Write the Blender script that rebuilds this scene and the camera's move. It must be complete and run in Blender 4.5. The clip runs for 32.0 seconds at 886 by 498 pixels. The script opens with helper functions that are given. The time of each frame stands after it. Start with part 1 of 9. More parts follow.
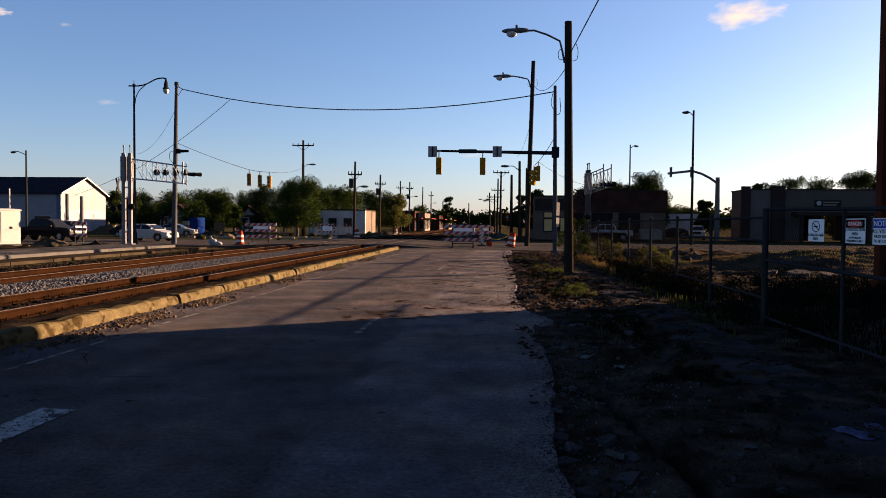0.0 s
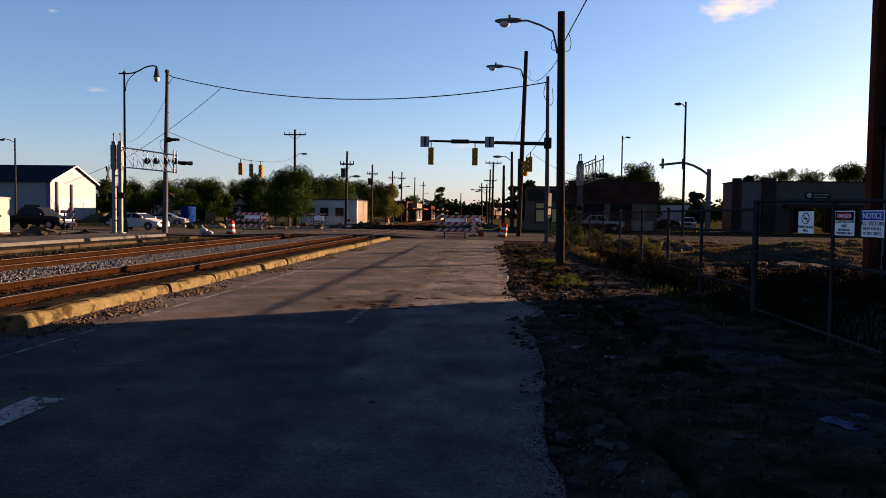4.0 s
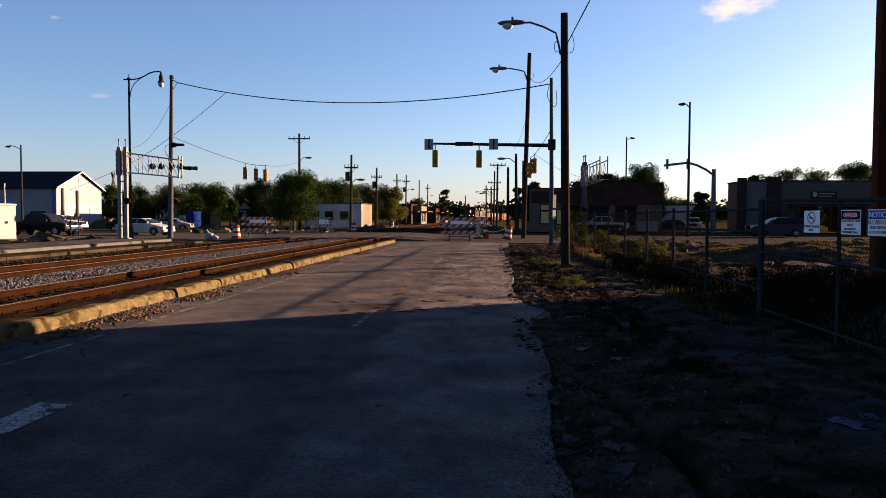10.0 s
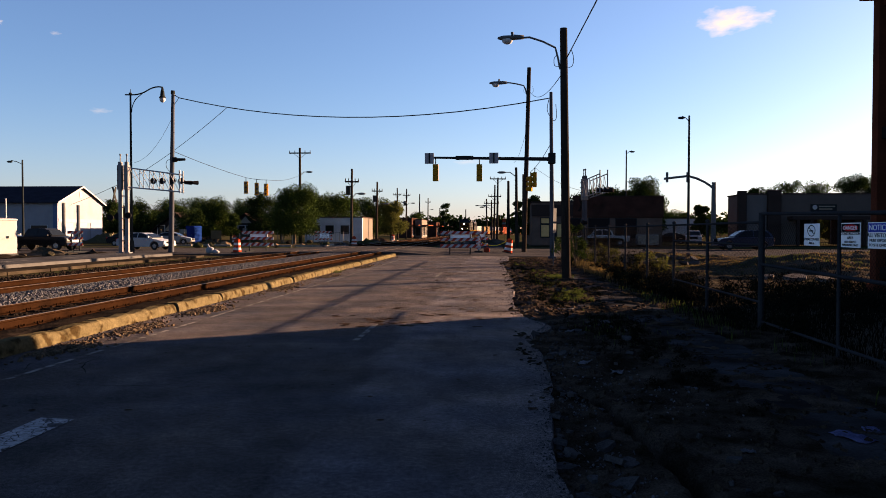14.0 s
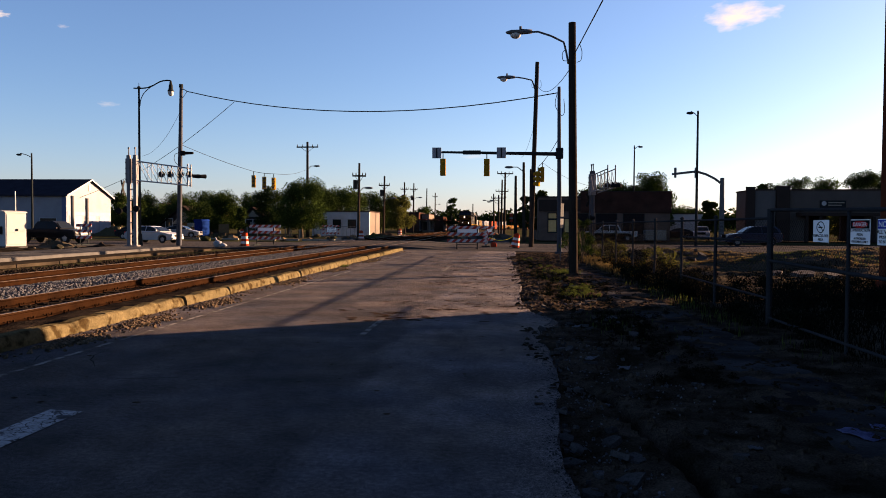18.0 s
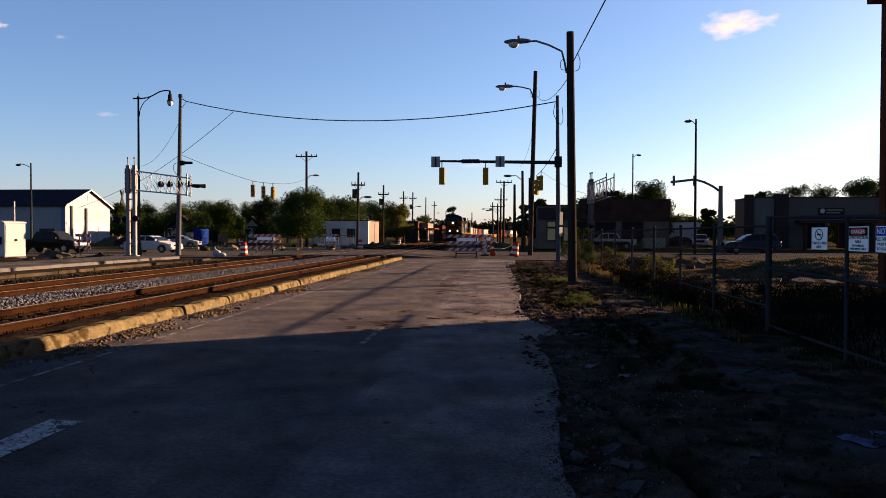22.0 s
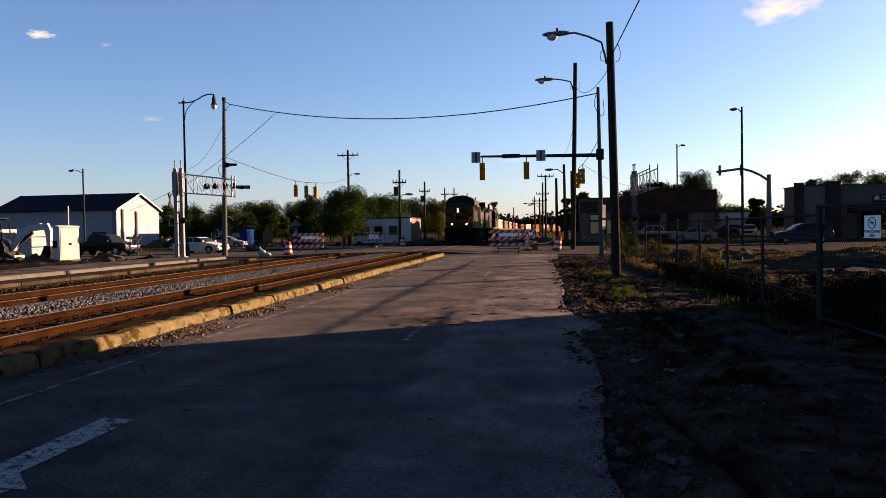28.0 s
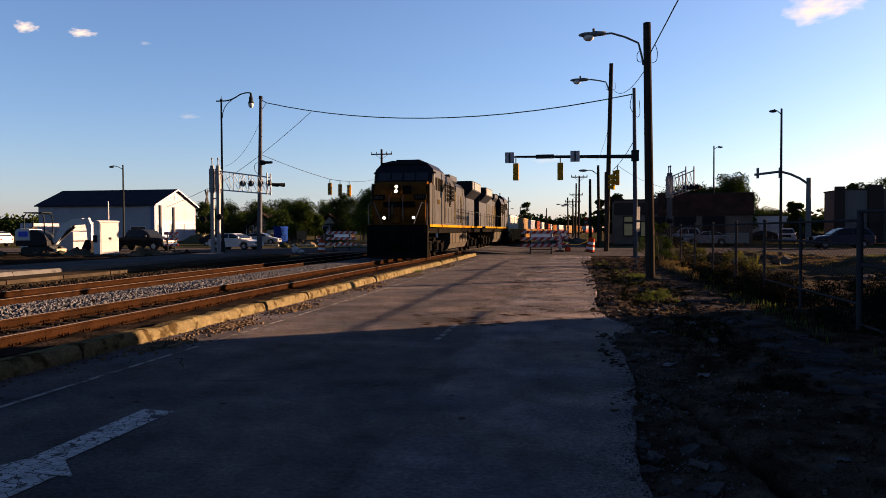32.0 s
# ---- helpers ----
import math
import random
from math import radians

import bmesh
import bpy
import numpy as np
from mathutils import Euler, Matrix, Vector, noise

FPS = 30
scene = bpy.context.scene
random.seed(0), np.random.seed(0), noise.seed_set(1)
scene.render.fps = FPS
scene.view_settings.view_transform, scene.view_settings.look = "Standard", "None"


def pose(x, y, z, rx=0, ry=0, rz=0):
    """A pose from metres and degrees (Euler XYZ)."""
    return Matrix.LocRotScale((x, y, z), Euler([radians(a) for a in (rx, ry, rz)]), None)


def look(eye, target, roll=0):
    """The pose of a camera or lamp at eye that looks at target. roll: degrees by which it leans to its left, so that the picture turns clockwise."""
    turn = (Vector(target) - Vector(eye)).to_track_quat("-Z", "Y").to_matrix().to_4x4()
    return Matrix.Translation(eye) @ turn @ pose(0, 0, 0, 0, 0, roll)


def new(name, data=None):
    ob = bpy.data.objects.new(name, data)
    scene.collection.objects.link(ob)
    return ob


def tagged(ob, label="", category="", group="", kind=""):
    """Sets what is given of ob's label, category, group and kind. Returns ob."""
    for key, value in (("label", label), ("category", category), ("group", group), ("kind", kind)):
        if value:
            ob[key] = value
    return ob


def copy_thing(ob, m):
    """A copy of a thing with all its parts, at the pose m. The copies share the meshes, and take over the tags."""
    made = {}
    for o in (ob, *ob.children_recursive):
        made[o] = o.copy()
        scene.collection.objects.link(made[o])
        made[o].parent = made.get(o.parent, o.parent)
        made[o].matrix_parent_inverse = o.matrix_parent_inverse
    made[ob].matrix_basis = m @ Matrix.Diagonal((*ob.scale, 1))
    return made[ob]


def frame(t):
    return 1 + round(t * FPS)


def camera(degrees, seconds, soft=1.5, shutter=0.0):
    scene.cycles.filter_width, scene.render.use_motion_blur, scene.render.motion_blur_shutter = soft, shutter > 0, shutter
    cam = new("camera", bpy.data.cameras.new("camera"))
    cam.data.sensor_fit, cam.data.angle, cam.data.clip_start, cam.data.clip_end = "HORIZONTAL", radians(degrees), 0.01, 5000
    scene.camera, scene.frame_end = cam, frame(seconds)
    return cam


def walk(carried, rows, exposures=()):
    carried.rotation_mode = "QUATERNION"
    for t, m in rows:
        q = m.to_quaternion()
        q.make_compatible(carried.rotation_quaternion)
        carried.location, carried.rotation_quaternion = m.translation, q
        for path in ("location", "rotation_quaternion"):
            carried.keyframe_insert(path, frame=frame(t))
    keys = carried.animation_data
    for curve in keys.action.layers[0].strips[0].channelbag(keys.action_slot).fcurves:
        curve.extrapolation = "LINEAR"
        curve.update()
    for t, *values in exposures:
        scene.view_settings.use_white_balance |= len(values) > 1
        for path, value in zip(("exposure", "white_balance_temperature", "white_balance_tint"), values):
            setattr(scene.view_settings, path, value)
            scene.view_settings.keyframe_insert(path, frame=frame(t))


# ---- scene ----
cam = camera(62.0, 32.0, soft=0.9)
# seconds, eye x y z, yaw, pitch, roll in degrees: a person standing and turning slightly
PATH = [
    (0.0, 0.006, 0.028, 1.611, 4.156, -1.905, 0.455),
    (0.5, 0.004, 0.020, 1.611, 4.337, -2.429, 0.446),
    (1.0, 0.006, 0.026, 1.611, 4.170, -2.500, 0.543),
    (1.5, 0.004, 0.014, 1.615, 4.058, -2.353, 0.531),
    (2.0, 0.011, 0.020, 1.614, 3.807, -2.230, 0.538),
    (2.5, 0.012, 0.017, 1.610, 3.325, -2.458, 0.368),
    (3.0, 0.006, 0.027, 1.609, 3.899, -2.712, 0.391),
    (3.5, 0.010, 0.026, 1.610, 3.699, -2.621, 0.574),
    (5.5, 0.006, 0.029, 1.608, 3.363, -3.075, 0.859),
    (6.0, 0.003, 0.033, 1.609, 3.345, -3.245, 0.938),
    (6.5, 0.009, 0.028, 1.613, 3.197, -3.063, 0.735),
    (7.0, 0.005, 0.031, 1.614, 3.109, -3.072, 0.646),
    (7.5, 0.010, 0.026, 1.612, 2.757, -3.006, 0.661),
    (8.0, 0.003, 0.023, 1.613, 2.891, -2.758, 0.475),
    (8.5, 0.009, 0.016, 1.618, 3.112, -2.733, 0.330),
    (9.0, 0.006, 0.008, 1.616, 3.612, -2.501, -0.007),
    (9.5, 0.008, 0.019, 1.615, 3.783, -2.629, -0.003),
    (10.0, 0.009, 0.024, 1.613, 3.904, -2.460, 0.212),
    (10.5, 0.009, 0.023, 1.616, 3.729, -2.322, 0.056),
    (11.0, 0.006, 0.025, 1.615, 3.613, -2.262, 0.051),
    (11.5, 0.005, 0.012, 1.614, 3.688, -2.196, 0.198),
    (12.0, 0.003, 0.006, 1.620, 3.669, -2.106, 0.240),
    (12.5, 0.002, 0.003, 1.620, 3.539, -1.947, 0.167),
    (13.0, 0.005, 0.000, 1.620, 3.520, -1.841, -0.018),
    (13.5, 0.005, 0.002, 1.619, 3.686, -1.720, -0.051),
    (14.0, 0.003, 0.001, 1.616, 3.942, -1.397, 0.064),
    (14.5, 0.005, 0.006, 1.618, 3.824, -1.694, -0.075),
    (16.5, 0.002, 0.010, 1.613, 4.552, -1.936, 0.200),
    (17.0, 0.004, 0.005, 1.617, 4.548, -1.798, 0.186),
    (17.5, 0.007, 0.018, 1.618, 4.640, -1.856, 0.252),
    (18.0, -0.000, 0.002, 1.618, 4.480, -1.820, 0.325),
    (18.5, 0.005, 0.004, 1.618, 4.280, -1.635, 0.088),
    (19.0, -0.012, 0.093, 1.617, 3.932, -1.776, 0.096),
    (19.5, -0.000, -0.014, 1.621, 4.452, -1.522, 0.098),
    (20.0, -0.003, -0.005, 1.616, 4.415, -1.385, 0.072),
    (20.5, -0.011, -0.023, 1.618, 4.899, -1.220, -0.060),
    (21.0, 0.011, -0.002, 1.616, 4.219, -1.408, -0.142),
    (21.5, 0.001, -0.007, 1.617, 4.493, -1.435, 0.347),
    (22.0, -0.002, -0.016, 1.616, 4.417, -1.138, 0.126),
    (22.5, 0.003, -0.008, 1.619, 4.350, -1.299, -0.200),
    (23.0, 0.006, -0.004, 1.617, 4.198, -0.860, -0.601),
    (23.5, 0.004, 0.004, 1.621, 5.434, -1.258, -0.611),
    (24.0, 0.006, -0.006, 1.617, 5.697, -1.240, -0.665),
    (24.5, -0.006, -0.008, 1.622, 5.363, -1.412, -0.909),
    (26.5, 0.001, 0.010, 1.618, 6.206, -1.935, -0.674),
    (27.0, 0.003, 0.004, 1.619, 6.082, -1.403, -0.616),
    (27.5, 0.023, -0.019, 1.620, 6.936, -1.168, -1.013),
    (28.0, 0.020, -0.013, 1.622, 7.707, -1.430, -1.025),
    (28.5, -0.037, 0.106, 1.603, 7.987, -1.143, -0.615),
    (29.0, 0.008, 0.007, 1.620, 7.912, -1.169, -0.685),
    (29.5, 0.016, -0.007, 1.621, 8.280, -1.247, -0.871),
    (30.0, 0.005, 0.024, 1.614, 8.581, -1.264, -0.794),
    (30.5, 0.005, 0.006, 1.618, 8.549, -1.338, -0.822),
    (31.0, 0.012, 0.006, 1.623, 8.667, -1.478, -0.787),
    (31.5, 0.007, 0.002, 1.617, 9.212, -1.755, -0.613),
    (32.0, 0.006, -0.070, 1.632, 10.177, -1.442, -0.234),
]
walk(cam, [(t, pose(x, y, z, 90 + p, 0, w) @ pose(0, 0, 0, 0, 0, r)) for t, x, y, z, w, p, r in PATH], [(0.0, 2.72), (5.0, 2.76), (12.0, 2.84), (32.0, 2.84)])

# ---- light: low warm sun ahead to the right, clear sky ----
SUN_AHEAD, SUN_UP = 33.0, 10.4          # degrees ahead of +x, degrees above the horizon
scene.view_settings.exposure = 2.84
scene.view_settings.use_white_balance = True
scene.view_settings.white_balance_temperature, scene.view_settings.white_balance_tint = 8500, 26
world = bpy.data.worlds.new("world")
scene.world = world
world.use_nodes = True
_n, _l = world.node_tree.nodes, world.node_tree.links
_sky = _n.new("ShaderNodeTexSky")
_sky.sky_type, _sky.sun_disc = "NISHITA", False
_sky.sun_elevation, _sky.sun_rotation = radians(SUN_UP), radians(90 - SUN_AHEAD)
_sky.altitude, _sky.air_density, _sky.dust_density, _sky.ozone_density = 600, 1.0, 1.4, 5.4
_haze = _n.new("ShaderNodeVectorMath")          # thin even haze over the clear sky
_haze.operation, _haze.inputs[1].default_value = "ADD", (0.0, 0.015, 0.08)
_l.new(_sky.outputs[0], _haze.inputs[0])
_dir, _up, _fall, _near, _low = (_n.new("ShaderNode" + k) for k in ("TexCoord", "SeparateXYZ", "MapRange", "Math", "VectorMath"))
_fall.inputs[1].default_value, _fall.inputs[2].default_value, _fall.inputs[3].default_value, _fall.inputs[4].default_value = 0.0, 0.3, 1.0, 0.0
_near.operation, _near.inputs[1].default_value = "POWER", 4.0
_low.operation, _low.inputs[0].default_value = "SCALE", (0.60, 0.48, 0.78)      # paler haze low over the horizon
_l.new(_dir.outputs["Generated"], _up.inputs[0]), _l.new(_up.outputs[2], _fall.inputs[0]), _l.new(_fall.outputs[0], _near.inputs[0]), _l.new(_near.outputs[0], _low.inputs["Scale"])
_sum = _n.new("ShaderNodeVectorMath")
_l.new(_haze.outputs[0], _sum.inputs[0]), _l.new(_low.outputs[0], _sum.inputs[1])
_l.new(_sum.outputs[0], _n["Background"].inputs[0])
_n["Background"].inputs[1].default_value = 0.0385
_s = bpy.data.lights.new("sun", "SUN")
_s.energy, _s.angle, _s.color = 5.0, radians(0.45), (1.0, 0.74, 0.51)
sun = new("sun", _s)
sun.matrix_world = look((math.cos(radians(SUN_AHEAD)), math.sin(radians(SUN_AHEAD)), math.tan(radians(SUN_UP))), (0, 0, 0))

# ---- materials ----
MATS = {}


def mat(name, base, rough=0.8, metal=0.0, vary=0.25, scale=3.0, fine=40.0, bump=0.0, second=None, amount=0.5, spread=0.12, rnd=0.0, stretch=(1, 1, 1), spec=None):
    """Base colour broken by stains (scale, per metre), grain (fine) and, with second, patches of another colour."""
    m = bpy.data.materials.new(name)
    m.use_nodes = True
    n, l = m.node_tree.nodes, m.node_tree.links
    b = n["Principled BSDF"]
    b.inputs["Roughness"].default_value, b.inputs["Metallic"].default_value = rough, metal
    b.inputs["Specular IOR Level"].default_value = (0.0 if rough > 0.6 else 0.0 if rough > 0.4 else 0.4) if spec is None else spec
    geo = n.new("ShaderNodeNewGeometry") if stretch is None else n.new("ShaderNodeTexCoord")
    src = geo.outputs["Position"] if stretch is None else geo.outputs["Object"]
    mp = n.new("ShaderNodeMapping")
    mp.inputs["Scale"].default_value = stretch or (1, 1, 1)
    l.new(src, mp.inputs[0])

    def noisy(s, detail):
        t = n.new("ShaderNodeTexNoise")
        t.inputs["Scale"].default_value, t.inputs["Detail"].default_value = s, detail
        l.new(mp.outputs[0], t.inputs[0])
        return t.outputs[0]

    big, small = noisy(scale, 6), noisy(fine, 4)
    col = None
    if second:
        ramp = n.new("ShaderNodeValToRGB")
        ramp.color_ramp.elements[0].position, ramp.color_ramp.elements[1].position = 1 - amount - spread, 1 - amount + spread
        ramp.color_ramp.elements[0].color, ramp.color_ramp.elements[1].color = (*base, 1), (*second, 1)
        l.new(noisy(scale * 0.6, 8), ramp.inputs[0])
        col = ramp.outputs[0]
    add = n.new("ShaderNodeMath")
    add.operation = "ADD"
    l.new(big, add.inputs[0]), l.new(small, add.inputs[1])
    rng = n.new("ShaderNodeMapRange")
    rng.inputs[1].default_value, rng.inputs[2].default_value = 0.7, 1.3
    rng.inputs[3].default_value, rng.inputs[4].default_value = 1 - vary, 1 + vary
    l.new(add.outputs[0], rng.inputs[0])
    val = rng.outputs[0]
    if rnd:
        oi = n.new("ShaderNodeObjectInfo")
        r2 = n.new("ShaderNodeMapRange")
        r2.inputs[3].default_value, r2.inputs[4].default_value = 1 - rnd, 1 + rnd
        gi = n.new("ShaderNodeNewGeometry")
        ad = n.new("ShaderNodeMath")
        ad.operation = "ADD"
        l.new(oi.outputs["Random"], ad.inputs[0]), l.new(gi.outputs["Random Per Island"], ad.inputs[1])
        r2.inputs[2].default_value = 2.0
        l.new(ad.outputs[0], r2.inputs[0])
        mu = n.new("ShaderNodeMath")
        mu.operation = "MULTIPLY"
        l.new(val, mu.inputs[0]), l.new(r2.outputs[0], mu.inputs[1])
        val = mu.outputs[0]
    mix = n.new("ShaderNodeVectorMath")
    mix.operation = "SCALE"
    if col:
        l.new(col, mix.inputs[0])
    else:
        mix.inputs[0].default_value = base
    l.new(val, mix.inputs["Scale"])
    l.new(mix.outputs[0], b.inputs["Base Color"])
    if bump:
        bp = n.new("ShaderNodeBump")
        bp.inputs["Strength"].default_value, bp.inputs["Distance"].default_value = min(1.0, bump), 0.02
        l.new(add.outputs[0], bp.inputs["Height"]), l.new(bp.outputs[0], b.inputs["Normal"])
    MATS[name] = m
    return m


def glow(name, col, strength):
    m = bpy.data.materials.new(name)
    m.use_nodes = True
    b = m.node_tree.nodes["Principled BSDF"]
    b.inputs["Base Color"].default_value = (*col, 1)
    b.inputs["Emission Color"].default_value, b.inputs["Emission Strength"].default_value = (*col, 1), strength
    MATS[name] = m
    return m


def stripes(name, a, c, period, slant):
    """Diagonal stripes along x in the thing's own space."""
    m = mat(name, a, rough=0.55, vary=0.12, scale=4)
    n, l = m.node_tree.nodes, m.node_tree.links
    tc = n.new("ShaderNodeTexCoord")
    sep = n.new("ShaderNodeSeparateXYZ")
    l.new(tc.outputs["Object"], sep.inputs[0])
    k = n.new("ShaderNodeMath")
    k.operation = "MULTIPLY_ADD"
    k.inputs[1].default_value = slant
    l.new(sep.outputs[2], k.inputs[0]), l.new(sep.outputs[0], k.inputs[2])
    f = n.new("ShaderNodeMath")
    f.operation = "PINGPONG"
    f.inputs[1].default_value = period
    l.new(k.outputs[0], f.inputs[0])
    g = n.new("ShaderNodeMath")
    g.operation = "GREATER_THAN"
    g.inputs[1].default_value = period / 2
    l.new(f.outputs[0], g.inputs[0])
    mx = n.new("ShaderNodeMix")
    mx.data_type = "RGBA"
    mx.inputs[6].default_value, mx.inputs[7].default_value = (*a, 1), (*c, 1)
    l.new(g.outputs[0], mx.inputs[0])
    sc = [x for x in n if x.bl_idname == "ShaderNodeVectorMath"][0]
    l.new(mx.outputs[2], sc.inputs[0])
    return m


mat("soil", (0.0451, 0.0372, 0.0284), 0.95, vary=0.5, scale=0.9, fine=18, bump=0.35, second=(0.0188, 0.0189, 0.0128), amount=0.42, stretch=None)
mat("dark_soil", (0.0140, 0.0112, 0.0092), 0.95, vary=0.5, scale=0.7, fine=18, bump=0.35, second=(0.0075, 0.0070, 0.0048), amount=0.45, stretch=None)
mat("tan_earth", (0.120, 0.080, 0.048), 0.95, vary=0.4, scale=1.0, fine=14, bump=0.5, stretch=None)
mat("far_ground", (0.0382, 0.0292, 0.0203), 0.95, vary=0.4, scale=0.15, fine=5, second=(0.0225, 0.0270, 0.0112), amount=0.5, stretch=None)
mat("rubble", (0.0390, 0.0284, 0.0218), 0.95, vary=0.7, scale=2.6, fine=60, bump=0.5, second=(0.0098, 0.0081, 0.0058), amount=0.5, spread=0.12, stretch=None)
mat("asphalt", (0.0419, 0.0421, 0.0501), 0.85, vary=0.42, scale=1.1, fine=150, bump=0.55, second=(0.0835, 0.0672, 0.0597), amount=0.45, spread=0.2, stretch=None, spec=0.025)
mat("street", (0.036, 0.035, 0.036), 0.85, vary=0.25, scale=0.4, fine=25, bump=0.2, second=(0.046, 0.043, 0.042), amount=0.4, stretch=None)
mat("patch", (0.0340, 0.0330, 0.0340), 0.85, vary=0.45, scale=5, fine=60, bump=0.4, rnd=0.6, stretch=None)
mat("scrap_pale", (0.0560, 0.0590, 0.0660), 0.8, vary=0.5, scale=9, fine=60, rnd=0.7, stretch=None)
mat("scrap_blue", (0.0450, 0.0540, 0.1050), 0.5, vary=0.4, scale=9, fine=60)
mat("road_paint", (0.1900, 0.1920, 0.1980), 0.7, vary=0.4, scale=7, fine=50, second=(0.05, 0.049, 0.052), amount=0.40, spread=0.03, stretch=None)


def crazed(m, scale, width, under):
    """A net of cracks through which the ground colour shows."""
    n, l = m.node_tree.nodes, m.node_tree.links
    geo = n.new("ShaderNodeNewGeometry")
    warp = n.new("ShaderNodeTexNoise")
    warp.inputs["Scale"].default_value = 14
    ad = n.new("ShaderNodeVectorMath")
    ad.operation = "MULTIPLY_ADD"
    ad.inputs[1].default_value = (0.08, 0.08, 0.0)
    vo = n.new("ShaderNodeTexVoronoi")
    vo.feature = "DISTANCE_TO_EDGE"
    vo.inputs["Scale"].default_value = scale
    l.new(geo.outputs["Position"], warp.inputs[0]), l.new(warp.outputs["Color"], ad.inputs[0]), l.new(geo.outputs["Position"], ad.inputs[2])
    l.new(ad.outputs[0], vo.inputs["Vector"])
    cut = n.new("ShaderNodeMath")
    cut.operation = "LESS_THAN"
    cut.inputs[1].default_value = width
    l.new(vo.outputs["Distance"], cut.inputs[0])
    mx = n.new("ShaderNodeMix")
    mx.data_type = "RGBA"
    mx.inputs[7].default_value = (*under, 1)
    b = n["Principled BSDF"]
    old = b.inputs["Base Color"].links[0].from_socket
    l.new(cut.outputs[0], mx.inputs[0]), l.new(old, mx.inputs[6]), l.new(mx.outputs[2], b.inputs["Base Color"])




def sun_through(m, share):
    """Thin leaves and blades pass part of the light through."""
    n, l = m.node_tree.nodes, m.node_tree.links
    b = n["Principled BSDF"]
    tr, mx = n.new("ShaderNodeBsdfTranslucent"), n.new("ShaderNodeMixShader")
    mx.inputs[0].default_value = share
    l.new(b.inputs["Base Color"].links[0].from_socket, tr.inputs["Color"])
    l.new(b.outputs[0], mx.inputs[1]), l.new(tr.outputs[0], mx.inputs[2])
    l.new(mx.outputs[0], n["Material Output"].inputs["Surface"])


def speckle(m, scale, low, high):
    """Coarse mineral grain: light and dark aggregate showing through the surface."""
    n, l = m.node_tree.nodes, m.node_tree.links
    geo = n.new("ShaderNodeNewGeometry")
    nz = n.new("ShaderNodeTexNoise")
    nz.inputs["Scale"].default_value, nz.inputs["Detail"].default_value = scale, 3
    l.new(geo.outputs["Position"], nz.inputs[0])
    mr = n.new("ShaderNodeMapRange")
    mr.inputs[1].default_value, mr.inputs[2].default_value = 0.36, 0.64
    mr.inputs[3].default_value, mr.inputs[4].default_value = low, high
    l.new(nz.outputs[0], mr.inputs[0])
    sc = n.new("ShaderNodeVectorMath")
    sc.operation = "SCALE"
    b = n["Principled BSDF"]
    old = b.inputs["Base Color"].links[0].from_socket
    l.new(old, sc.inputs[0]), l.new(mr.outputs[0], sc.inputs["Scale"]), l.new(sc.outputs[0], b.inputs["Base Color"])


speckle(MATS["asphalt"], 110.0, 0.48, 1.52)
speckle(MATS["asphalt"], 0.55, 0.82, 1.18)
speckle(MATS["asphalt"], 4.5, 0.86, 1.14)
speckle(MATS["asphalt"], 26.0, 0.74, 1.26)


def lane_seam(m, x, ragged, left, right):
    """Two passes of paving that meet in a ragged seam along y."""
    n, l = m.node_tree.nodes, m.node_tree.links
    geo, sep = n.new("ShaderNodeNewGeometry"), n.new("ShaderNodeSeparateXYZ")
    mp, nz = n.new("ShaderNodeMapping"), n.new("ShaderNodeTexNoise")
    mp.inputs["Scale"].default_value = (1.6, 0.35, 1.0)
    nz.inputs["Scale"].default_value, nz.inputs["Detail"].default_value = 1.5, 9
    l.new(geo.outputs["Position"], sep.inputs[0]), l.new(geo.outputs["Position"], mp.inputs[0]), l.new(mp.outputs[0], nz.inputs[0])
    ad = n.new("ShaderNodeMath")
    ad.operation = "MULTIPLY_ADD"
    ad.inputs[1].default_value = ragged
    l.new(nz.outputs[0], ad.inputs[0]), l.new(sep.outputs[0], ad.inputs[2])
    mr = n.new("ShaderNodeMapRange")
    mr.inputs[1].default_value, mr.inputs[2].default_value = x + ragged * 0.42, x + ragged * 0.58
    mr.inputs[3].default_value, mr.inputs[4].default_value = left, right
    l.new(ad.outputs[0], mr.inputs[0])
    sc = n.new("ShaderNodeVectorMath")
    sc.operation = "SCALE"
    b = n["Principled BSDF"]
    old = b.inputs["Base Color"].links[0].from_socket
    l.new(old, sc.inputs[0]), l.new(mr.outputs[0], sc.inputs["Scale"]), l.new(sc.outputs[0], b.inputs["Base Color"])


lane_seam(MATS["asphalt"], -1.45, 1.5, 0.68, 1.06)
speckle(MATS["street"], 30.0, 0.6, 1.4)

crazed(MATS["road_paint"], 10.0, 0.034, (0.04, 0.038, 0.038))
mat("old_line", (0.1300, 0.1260, 0.1200), 0.8, vary=0.3, scale=9, fine=50, second=(0.0550, 0.0500, 0.0470), amount=0.5, spread=0.06, stretch=None)
mat("kerb", (0.0640, 0.0520, 0.0290), 0.9, vary=0.35, scale=7, fine=30, bump=0.6, second=(0.0230, 0.0160, 0.0080), amount=0.43, spread=0.06, rnd=0.18, stretch=None)
mat("old_concrete", (0.0310, 0.0315, 0.0340), 0.9, vary=0.35, scale=1.6, fine=40, bump=0.4, second=(0.0135, 0.0125, 0.0120), amount=0.5, spread=0.1, stretch=None)
